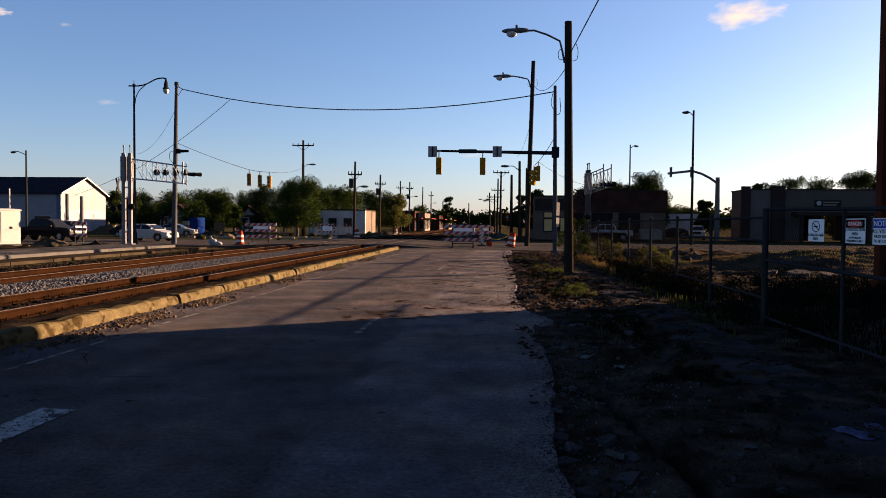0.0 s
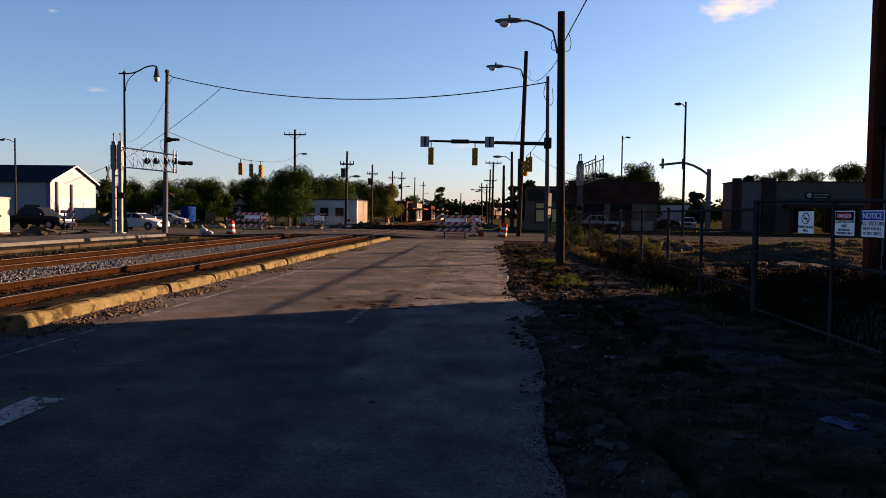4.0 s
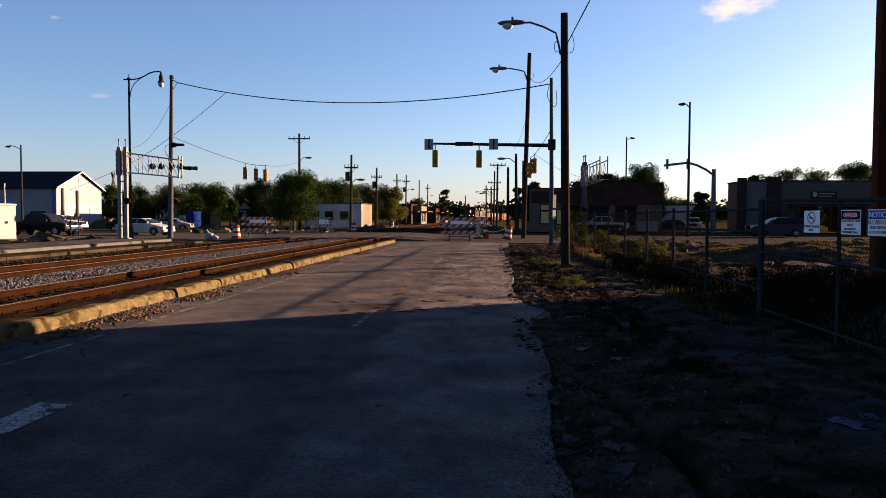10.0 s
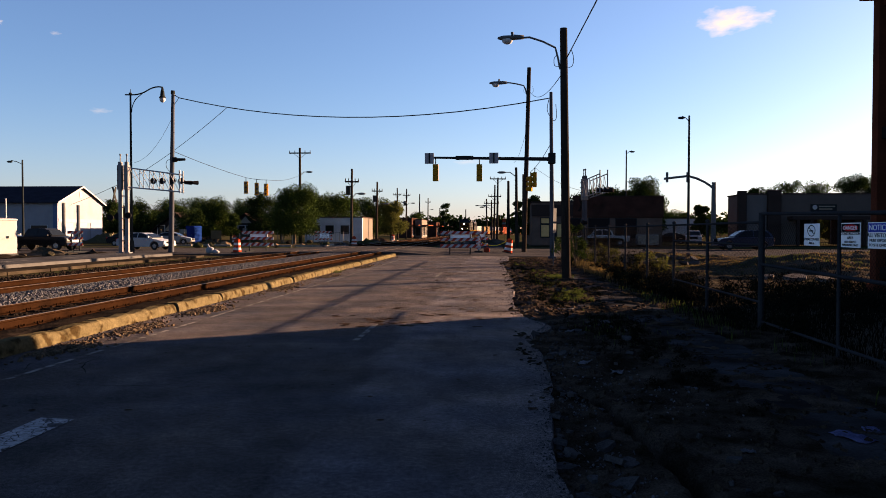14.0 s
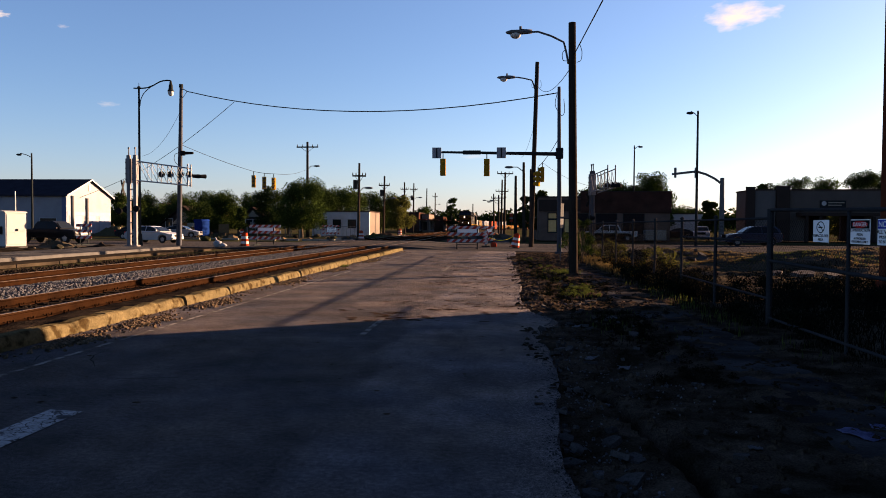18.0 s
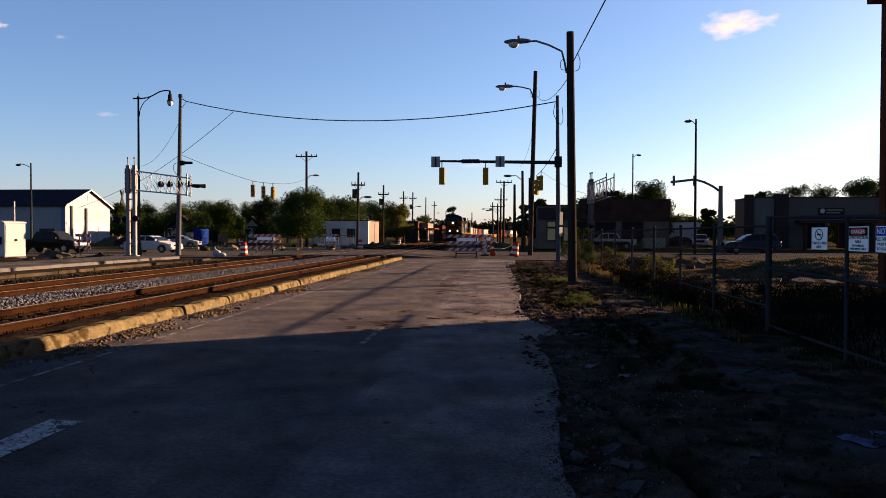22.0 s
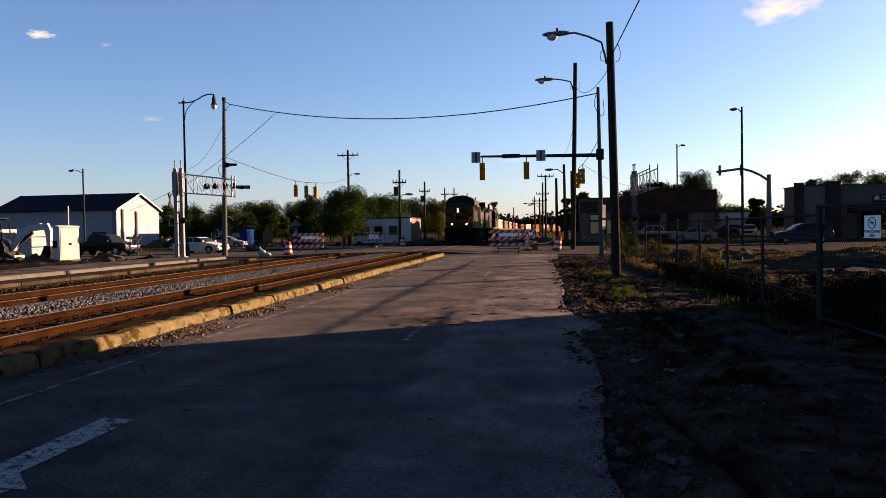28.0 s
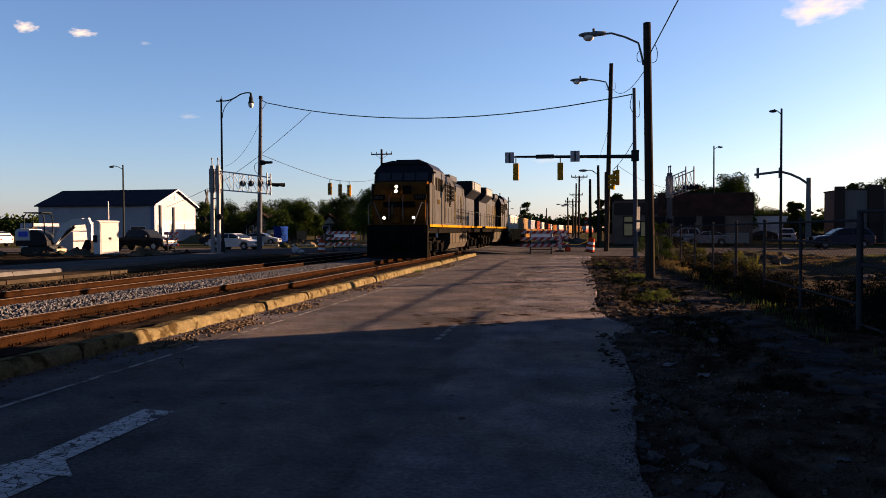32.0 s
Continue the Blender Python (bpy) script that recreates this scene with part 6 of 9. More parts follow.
def toilet():
    th = thing("portable_toilet", pose(-39.1, 93.9, 0, 0, 0, -20), "blue plastic portable toilet", "portable toilet")
    bm = B()
    box(bm, -0.7, 0.7, -0.7, 0.7, 0.1, 2.05, 0.06)
    body = part("body", bm, "blue_plastic", th)
    bm = B()
    prism(bm, [(-0.75, 2.03), (0.75, 2.03), (0.6, 2.25), (-0.6, 2.25)], -0.75, 0.75, "y")
    part("roof", bm, "blue_plastic", th)
    bm = B()
    box(bm, -0.4, 0.4, -0.74, -0.7, 0.2, 1.95, 0.02)
    d = part("door", bm, "blue_plastic", body)
    bm = B()
    box(bm, 0.22, 0.3, -0.78, -0.74, 1.0, 1.15)
    part("latch", bm, "galv", d)
    bm = B()
    box(bm, -0.75, 0.75, -0.75, 0.75, 0, 0.1)
    part("skid", bm, "black", th)


toilet()


def cabinet():
    """Grey-white signal cabinet on the far side of the tracks."""
    th = thing("signal_cabinet", pose(-32.55, 46.9, 0, 0, 0, -28), "white steel railway signal cabinet on bare earth", "cabinet")
    bm = B()
    box(bm, -0.45, 0.45, -0.68, 0.68, 0.08, 2.3, 0.02)
    body = part("body", bm, "white_paint", th)
    bm = B()
    prism(bm, [(-0.5, 2.3), (0.5, 2.3), (0.48, 2.38), (0.0, 2.45), (-0.48, 2.38)], -0.73, 0.73, "y")
    part("roof", bm, "white_paint", th)
    bm = B()
    box(bm, 0.45, 0.47, -0.6, 0.6, 0.2, 2.2, 0.01)
    d = part("door", bm, "white_paint", body)
    bm = B()
    box(bm, 0.47, 0.51, 0.0, 0.12, 1.1, 1.25)
    part("handle", bm, "dark_steel", d)
    bm = B()
    box(bm, -0.2, 0.1, -0.85, -0.68, 0.9, 1.4, 0.03)
    part("meter", bm, "dark_steel", th)
    bm = B()
    box(bm, -0.5, 0.5, -0.72, 0.72, -0.1, 0.08)
    part("plinth", bm, "concrete", th)


cabinet()


# ---- vehicles: nose towards +x ----
def wheel_set(th, xs, half, r):
    for x in xs:
        for s in (-1, 1):
            bm = B()
            rod(bm, (0, s * (half - 0.2), 0), (0, s * half, 0), r, r, 20)
            w = part("wheel", bm, "tyre", th, m=pose(x, 0, r))
            bm = B()
            rod(bm, (0, s * (half + 0.002) - s * 0.02, 0), (0, s * (half + 0.012), 0), r * 0.62, r * 0.58, 5)
            part("rim", bm, "car_silver", w)


def clip_x(poly, lim, keep):
    """The part of an outline of (x, z) with keep * (x - lim) >= 0."""
    out = []
    for (a, b), (c, d) in zip(poly, poly[1:] + poly[:1]):
        u, v = keep * (a - lim), keep * (c - lim)
        if u >= 0:
            out.append((a, b))
        if u * v < 0:
            t = u / (u - v)
            out.append((lim, b + (d - b) * t))
    return out


def plate(bm, pts, out):
    """A thin plate on the given corners, raised along out."""
    bm.faces.new([bm.verts.new(p) for p in pts])
    g = bmesh.ops.extrude_face_region(bm, geom=bm.faces[:])
    bmesh.ops.translate(bm, vec=out, verts=[v for v in g["geom"] if isinstance(v, bmesh.types.BMVert)])
    bmesh.ops.recalc_face_normals(bm, faces=bm.faces)


def car(m, paint, label, kind="sedan", category="car"):
    """Side outline with wheel arches, swept across with rounded flanks; a tapering glasshouse on top."""
    th = thing("car" if kind != "pickup" else "pickup_truck", m, label, category, "parked and waiting vehicles")
    if kind == "sedan":
        ln, half, r, xs, sill = 4.6, 0.9, 0.33, (-1.35, 1.38), 0.24
        deck = [(-2.22, 0.34), (-2.3, 0.6), (-2.24, 0.88), (-2.0, 0.99), (-1.6, 1.02), (-0.4, 1.0), (0.95, 0.97), (1.6, 0.88), (2.08, 0.75), (2.28, 0.58), (2.26, 0.32)]
        house = [(-1.85, 0.98), (-1.4, 1.2), (-0.95, 1.37), (-0.4, 1.45), (0.1, 1.44), (0.45, 1.34), (0.85, 1.13), (1.15, 0.95)]
    elif kind == "suv":
        ln, half, r, xs, sill = 4.7, 0.95, 0.37, (-1.4, 1.42), 0.3
        deck = [(-2.28, 0.4), (-2.35, 0.8), (-2.3, 1.1), (-1.0, 1.12), (0.9, 1.1), (1.7, 1.04), (2.12, 0.94), (2.3, 0.72), (2.3, 0.38)]
        house = [(-2.26, 1.08), (-2.1, 1.45), (-1.85, 1.66), (-1.0, 1.72), (0.0, 1.7), (0.35, 1.58), (0.75, 1.3), (1.05, 1.08)]
    else:
        ln, half, r, xs, sill = 5.7, 0.99, 0.41, (-1.8, 1.85), 0.45
        deck = [(-2.82, 0.55), (-2.86, 1.12), (-1.15, 1.14), (1.0, 1.15), (2.0, 1.13), (2.6, 1.08), (2.8, 0.88), (2.82, 0.5)]
        house = [(-1.12, 1.12), (-1.02, 1.5), (-0.85, 1.76), (-0.2, 1.82), (0.6, 1.8), (0.9, 1.66), (1.2, 1.38), (1.45, 1.13)]
    low = list(deck)
    for x in reversed(xs):                      # wheel arches along the sill
        low += [(x + (r + 0.09) * math.cos(radians(a)), max(sill, r + (r + 0.09) * math.sin(radians(a)))) for a in range(-20, 201, 20)]
    bm = B()
    rings = []
    for y, k in ((-half, 0.045), (-half * 0.93, 0.0), (half * 0.93, 0.0), (half, 0.045)):
        mz = 0.62
        rings.append([bm.verts.new((x * (1 - k * 0.25), y, z + (mz - z) * k * 1.3)) for x, z in low])
    for a, b in zip(rings, rings[1:]):
        for i in range(len(low)):
            j = (i + 1) % len(low)
            bm.faces.new((a[i], a[j], b[j], b[i]))
    bm.faces.new(rings[0][::-1]), bm.faces.new(rings[-1])
    bmesh.ops.recalc_face_normals(bm, faces=bm.faces)
    part("body", bm, paint, th)
    z0 = min(z for x, z in house)

    def side(z):
        return half - 0.07 - (z - z0) * 0.36
    bm = B()
    ring = [[bm.verts.new((x, s * side(z), z)) for x, z in house] for s in (-1, 1)]
    for i in range(len(house) - 1):
        bm.faces.new((ring[0][i], ring[0][i + 1], ring[1][i + 1], ring[1][i]))
    bm.faces.new(ring[0]), bm.faces.new(ring[1][::-1]), bm.faces.new((ring[0][-1], ring[0][0], ring[1][0], ring[1][-1]))
    bmesh.ops.recalc_face_normals(bm, faces=bm.faces)
    cab = part("cabin", bm, paint, th)
    cx = sum(x for x, z in house) / len(house)
    pane = [(cx + (x - cx) * 0.86, z0 + 0.07 + (z - z0) * 0.78) for x, z in house]
    for s in (-1, 1):
        for q in (clip_x(pane, cx - 0.04, -1), clip_x(pane, cx + 0.04, 1)):
            bm = B()
            plate(bm, [(x, s * (side(z) + 0.004), z) for x, z in q], (0, s * 0.012, 0))
            part("side_glass", bm, "glass", cab)
        hz = {"sedan": 0.68, "suv": 0.86, "pickup": 0.9}[kind]
        bm = B()
        box(bm, ln / 2 - 0.3, ln / 2 - 0.03, s * half * 0.76 - 0.17, s * half * 0.76 + 0.17, hz - 0.08, hz + 0.08, 0.04)
        part("headlight", bm, "reflective", th)
        bm = B()
        box(bm, -ln / 2 - 0.02, -ln / 2 + 0.12, s * half * 0.8 - 0.1, s * half * 0.8 + 0.1, 0.75, 0.95, 0.02)
        part("tail_light", bm, "sign_red", th)
        bm = B()
        box(bm, house[-1][0] - 0.4, house[-1][0] - 0.24, s * (half + 0.06) - 0.08, s * (half + 0.06) + 0.08, z0 + 0.06, z0 + 0.2, 0.03)
        part("mirror", bm, paint, th)
        bm = B()
        box(bm, cx - 0.03, cx + 0.12, s * (half - 0.002) - 0.012, s * (half - 0.002) + 0.016, 0.82 if kind == "sedan" else 0.98, 0.86 if kind == "sedan" else 1.02, 0.005)
        part("door_handle", bm, paint, th)
    for i, nm, sx in ((-1, "windshield", 1), (0, "rear_window", -1)):
        (xa, za), (xb, zb) = (house[-1], house[-3]) if i else (house[0], house[2])
        lo, hi = (xa + (xb - xa) * 0.12, za + (zb - za) * 0.12), (xa + (xb - xa) * 0.96, za + (zb - za) * 0.96)
        ya, yb = side(lo[1]) - 0.08, side(hi[1]) - 0.08
        bm = B()
        plate(bm, [(lo[0] + sx * 0.02, -ya, lo[1] + 0.03), (lo[0] + sx * 0.02, ya, lo[1] + 0.03), (hi[0] + sx * 0.02, yb, hi[1] + 0.03), (hi[0] + sx * 0.02, -yb, hi[1] + 0.03)], (sx * 0.015, 0, 0.012))
        part(nm, bm, "glass", cab)
    bm = B()
    box(bm, ln / 2 - 0.08, ln / 2 + 0.02, -half * 0.5, half * 0.5, 0.55 if kind == "sedan" else 0.7, 0.7 if kind == "sedan" else 0.98, 0.02)
    part("grille", bm, "chrome" if kind == "pickup" else "black", th)
    bm = B()
    box(bm, ln / 2 - 0.1, ln / 2 + 0.05, -half * 0.92, half * 0.92, 0.34 if kind != "pickup" else 0.46, 0.5 if kind != "pickup" else 0.64, 0.04)
    part("bumper", bm, "chrome" if kind == "pickup" else paint, th)
    if kind == "pickup":
        bm = B()
        box(bm, -2.78, -1.2, -half + 0.1, half - 0.1, 1.06, 1.145)
        part("bed_liner", bm, "black", th, "black load bed")
    wheel_set(th, xs, half + 0.0, r)
    return th


car(pose(-29.6, 61.0, 0, 0, 0, -8), "car_white", "white sedan waiting at the crossing")
car(pose(-36.9, 58.2, 0, 0, 0, -6), "car_dark", "dark pickup truck with a chrome front", "pickup", "pickup truck")
DRIVEN = []                                  # (car, y, heading, (seconds, x) along its way)
DRIVEN.append((car(pose(-45.4, 74.0, 0, 0, 0, 174), "car_white", "white car driving off behind the pickup", "suv"), 74.0, 174, ((0, -45.4), (0.7, -46.4), (2.0, -51.8), (4.0, -66.0), (32, -66.0))))
DRIVEN.append((car(pose(-66.0, 79.0, 0, 0, 0, -6), "car_white", "white car edging out beside the white building", "suv"), 80.4, -6, ((0, -62.0), (5.5, -60.0), (7.0, -53.0), (8.3, -48.6), (10.2, -48.4), (11.0, -49.2), (12.0, -49.8), (13.0, -51.8), (14.5, -57.0), (16.0, -60.0), (32, -60.0))))
car(pose(-38.0, 75.0, 0, 0, 0, -4), "car_dark", "dark car behind the white sedan", "sedan")
car(pose(-41.0, 66.0, 0, 0, 0, -6), "car_dark", "dark car beside the white building", "sedan")
car(pose(-37.5, 84.0, 0, 0, 0, 10), "car_silver", "silver car on the lot", "sedan")
DRIVEN.append((car(pose(22.1, 66.0, 0, 0, 0, 179), "car_blue", "dark blue car pulling up before the stucco building", "suv"), 66.0, 179, ((0, 72.0), (3.5, 62.0), (7.0, 40.0), (8.0, 33.6), (8.5, 30.3), (9.0, 27.8), (9.5, 26.2), (10.0, 24.5), (10.5, 23.3), (11.0, 22.6), (11.5, 22.0), (12.0, 21.7), (32, 21.7))))
DRIVEN.append((car(pose(13.3, 79.0, 0, 0, 0, 180), "car_silver", "silver sedan pulling up beside the brick building"), 79.0, 180, ((0, 90.0), (18.0, 88.0), (24.0, 48.0), (25.5, 31.5), (26.5, 23.1), (27.0, 19.4), (27.5, 16.8), (28.0, 15.4), (28.5, 14.3), (29.0, 13.5), (30.0, 13.2), (32, 13.2))))
DRIVEN.append((car(pose(9.0, 107.2, 0, 0, 0, 0), "car_dark", "dark car coming out from behind the brick building", "suv"), 107.2, 0, ((0, 9.0), (24.0, 12.0), (26.5, 21.2), (27.3, 25.0), (28.0, 27.0), (29.0, 27.7), (30.0, 28.3), (31.0, 29.0), (32.0, 30.7))))
car(pose(24.9, 94.0, 0, 0, 0, 255), "car_white", "white car parked between the two stores", "suv")
car(pose(22.9, 97.5, 0, 0, 0, 160), "car_dark", "dark car parked beside the brick building", "sedan")
car(pose(11.9, 82.2, 0, 0, 0, 180), "car_white", "white pickup parked before the brick building", "pickup", "pickup truck")





def excavator():
    th = thing("mini_excavator", pose(-38.9, 48.6, 0, 0, 0, 8), "white and dark mini excavator with its arm folded down", "excavator")
    for s in (-1, 1):
        bm = B()
        prism(bm, [(-1.1, 0.1), (-0.95, 0.0), (0.95, 0.0), (1.1, 0.1), (1.15, 0.35), (0.95, 0.55), (-0.95, 0.55), (-1.15, 0.35)], s * 0.75 - 0.2, s * 0.75 + 0.2, "y")
        part("crawler_track", bm, "rubber", th, "black rubber crawler track")
    bm = B()
    box(bm, -0.8, 0.8, -0.6, 0.6, 0.3, 0.62, 0.03)
    part("chassis", bm, "dark_steel", th)
    bm = B()
    prism(bm, [(-1.6, 1.0), (-0.5, 1.0), (-0.5, 1.85), (-1.4, 1.9), (-1.65, 1.7)], -0.85, 0.85, "y")
    bmesh.ops.bevel(bm, geom=bm.edges[:], offset=0.05, segments=2, affect="EDGES")
    body = part("body", bm, "white_paint", th, "white engine cover")
    bm = B()
    box(bm, -1.35, -0.65, -0.87, -0.85, 1.3, 1.68)
    part("decal", bm, "sign_blue", body, "blue maker's decal")
    bm = B()
    prism(bm, [(-0.48, 1.0), (0.75, 1.0), (0.6, 1.45), (0.1, 1.75), (-0.48, 1.8)], -0.84, 0.3, "y")
    part("console", bm, "car_dark", th, "dark side console beside the seat")
    bm = B()
    box(bm, -1.55, 0.8, -0.88, 0.88, 0.62, 1.02, 0.04)
    part("counterweight", bm, "car_dark", th, "dark lower body")
    bm = B()
    for s in (-1, 1):
        tube(bm, [(0.45, s * 0.55, 1.0), (0.4, s * 0.55, 2.7), (0.2, s * 0.55, 3.0), (-0.9, s * 0.55, 3.05), (-1.1, s * 0.55, 2.8), (-1.1, s * 0.55, 1.75)], 0.045, 8)
    box(bm, -1.1, 0.35, -0.62, 0.62, 3.03, 3.1, 0.02)
    part("canopy", bm, "dark_steel", th, "dark roll-over canopy")
    bm = B()
    box(bm, -0.7, -0.2, -0.3, 0.3, 1.1, 1.35, 0.05)
    box(bm, -0.8, -0.62, -0.3, 0.3, 1.3, 2.0, 0.05)
    part("seat", bm, "tank_grey", th)
    bm = B()
    prism(bm, [(0.7, 0.95), (1.05, 0.72), (1.8, 1.68), (2.35, 2.12), (3.3, 2.2), (3.42, 2.5), (2.95, 2.66), (2.2, 2.56), (1.5, 2.15)], -0.16, 0.16, "y")
    part("boom", bm, "white_paint", th, "dusty white boom")
    bm = B()
    prism(bm, [(1.05, 1.0), (1.2, 0.9), (2.45, 1.95), (2.35, 2.1)], -0.06, 0.06, "y")
    part("boom_cylinder", bm, "tank_grey", th)
    bm = B()
    prism(bm, [(3.15, 2.6), (3.5, 2.68), (3.72, 2.1), (3.7, 0.95), (3.42, 0.9), (3.36, 1.8)], -0.14, 0.14, "y")
    part("stick", bm, "white_paint", th)
    bm = B()
    prism(bm, [(3.36, 1.05), (3.75, 1.0), (3.82, 0.5), (3.6, 0.05), (3.2, 0.0), (3.06, 0.35)], -0.34, 0.34, "y")
    part("bucket", bm, "black", th, "black digging bucket")
    bm = B()
    box(bm, 1.2, 1.32, -0.8, 0.8, 0.0, 0.4, 0.03)
    box(bm, 0.7, 1.22, -0.4, -0.3, 0.2, 0.32)
    box(bm, 0.7, 1.22, 0.3, 0.4, 0.2, 0.32)
    part("dozer_blade", bm, "beige", th)


excavator()


def tarp_load():
    """White wrapped stacks behind the excavator."""
    for i, (x, y, w, h) in enumerate(((-43.5, 54.0, 2.4, 2.3), (-40.4, 54.6, 2.4, 2.4))):
        th = thing("wrapped_stack", pose(x, y, 0, 0, 0, 76), "stack of building material wrapped in white sheeting", "material stack", "wrapped stacks")
        for k in range(3):
            bm = B()
            box(bm, -w / 2, w / 2, -0.8, 0.8, 0.12 + k * h / 3, 0.05 + (k + 1) * h / 3, 0.05)
            part("wrapped_pack", bm, "tarp", th)
        bm = B()
        for k in (-1, 0, 1):
            box(bm, k * w * 0.4 - 0.06, k * w * 0.4 + 0.06, -0.8, 0.8, 0, 0.12)
        part("skid", bm, "wood_new", th)


tarp_load()


def heaps():
    for x, y, rx, h, k in ((-34.5, 46.5, 1.5, 0.6, "soil"), (-29.5, 47.5, 2.2, 0.4, "soil"), (-30.9, 48.6, 1.2, 0.6, "soil"), (-42.0, 91.0, 1.6, 1.5, "tan_earth"), (-30.5, 77.5, 1.6, 0.5, "far_ground"), (-52.0, 96.0, 3.5, 1.4, "far_ground"), (-34.0, 98.0, 3.0, 1.2, "far_ground"), (-36.8, 46.2, 1.3, 0.5, "dark_soil"), (-26.5, 47.2, 1.8, 0.35, "dark_soil")):
        vs, fs, n, m = [], [], 22, 9
        for j in range(m + 1):
            r = j / m
            for i in range(n):
                a = 6.2832 * i / n
                q = 1 + 0.25 * noise.noise((math.cos(a) * 1.5 + x, math.sin(a) * 1.5 + y, 0))
                z = h * (1 - r) ** 1.1 * (1 + 0.45 * noise.noise((x + r * 4 * math.cos(a), y + r * 4 * math.sin(a), 2)) + 0.3 * noise.noise((x + r * 11 * math.cos(a), y + r * 11 * math.sin(a), 7))) - 0.06
                vs.append((x + rx * r * q * math.cos(a), y + 0.7 * rx * r * q * math.sin(a), z))
        for j in range(m):
            for i in range(n):
                a, b = j * n + i, j * n + (i + 1) % n
                fs.append((a, b, b + n, a + n))
        solid("soil_mound", raw("soil_mound", vs, fs, k), "", "low mound of dug brown earth", "mound", "mounds of dug earth")


heaps()


def crates():
    th = thing("pallet_stack", pose(-39.1, 89.8, 0), "stack of orange building bricks on pallets", "pallet stack")
    for i in range(2):
        for j in range(3):
            bm = B()
            box(bm, i * 0.64 - 0.62, i * 0.64 - 0.02, -0.4, 0.4, 0.1 + j * 0.58, 0.62 + j * 0.58, 0.02)
            part("brick_pack", bm, "box_orange" if (i + j) % 3 else "beige", th)
    bm = B()
    box(bm, -0.7, 0.7, -0.5, 0.5, 0, 0.1)
    part("pallet", bm, "wood_new", th)


crates()


def sandbag():
    bm = B()
    ball(bm, (0, 0, 0.35), 0.45, (1.0, 0.7, 0.8), 2)
    ball(bm, (0.5, 0.1, 0.2), 0.35, (1.4, 0.8, 0.6), 2)
    rod(bm, (-0.1, 0, 0.6), (-0.2, 0, 1.0), 0.16, 0.05, 8)
    for v in bm.verts:
        v.co += Vector((noise.noise(v.co * 3), noise.noise(v.co * 3 + Vector((5, 0, 0))), noise.noise(v.co * 3 + Vector((0, 5, 0))))) * 0.09
        v.co.z = max(0, v.co.z)
    solid("plastic_sack", bm, "tarp", "crumpled white plastic sack on the ground", "sack", smooth=True, m=pose(-20.0, 50.8, 0) @ Matrix.Scale(0.7, 4))


sandbag()


def rubble_pile():
    """Broken concrete slabs dumped on the lot."""
    rng = random.Random(77)
    for i in range(40):
        x, y = 7.9 + rng.gauss(0, 1.3), 38.2 + rng.gauss(0, 1.4)
        bm = B()
        n, r = rng.randint(4, 6), rng.uniform(0.1, 0.38)
        prism(bm, [(r * rng.uniform(0.7, 1.2) * math.cos(6.2832 * k / n), r * rng.uniform(0.5, 1.0) * math.sin(6.2832 * k / n)) for k in range(n)], -0.06, 0.06, "z")
        solid("concrete_chunk", bm, "concrete", "broken slab of pale concrete on the lot", "rubble", "broken concrete slabs", m=pose(x, y, lot_z(x, y) + rng.uniform(0.02, 0.1), rng.uniform(-35, 35), rng.uniform(-35, 35), rng.uniform(0, 360)))


rubble_pile()
for x, y, r in ((10.2, 25.6, 0.5), (10.9, 25.2, 0.4), (11.6, 25.5, 0.35), (9.3, 25.9, 0.3)):
    _p = B()
    prism(_p, [(r * (1 + 0.3 * math.sin(5 * k + x)) * math.cos(1.05 * k), 0.7 * r * (1 + 0.2 * math.cos(3 * k + y)) * math.sin(1.05 * k)) for k in range(6)], -0.06, 0.05, "z")
    solid("concrete_chunk", _p, "bay_pale", "broken slab of pale concrete on the lot", "rubble", "broken concrete slabs", m=pose(x, y, lot_z(x, y) + 0.12, 4, -6, 40 * x))


def slatted_bin():
    th = thing("slatted_bin", pose(16.8, 82.4, 0), "pale slatted metal bin beside the brick building", "bin")
    bm = B()
    box(bm, -1.1, 1.1, -0.7, 0.7, 0.15, 1.25, 0.02)
    part("body", bm, "grey_block", th)
    for i in range(5):
        bm = B()
        box(bm, -1.13, 1.13, -0.74, -0.705, 0.22 + 0.2 * i, 0.33 + 0.2 * i)
        part("slat", bm, "beige", th)
    for sx in (-0.9, 0.9):
        for sy in (-0.5, 0.5):
            bm = B()
            box(bm, sx - 0.08, sx + 0.08, sy - 0.08, sy + 0.08, 0, 0.15)
            part("foot", bm, "black", th)


slatted_bin()


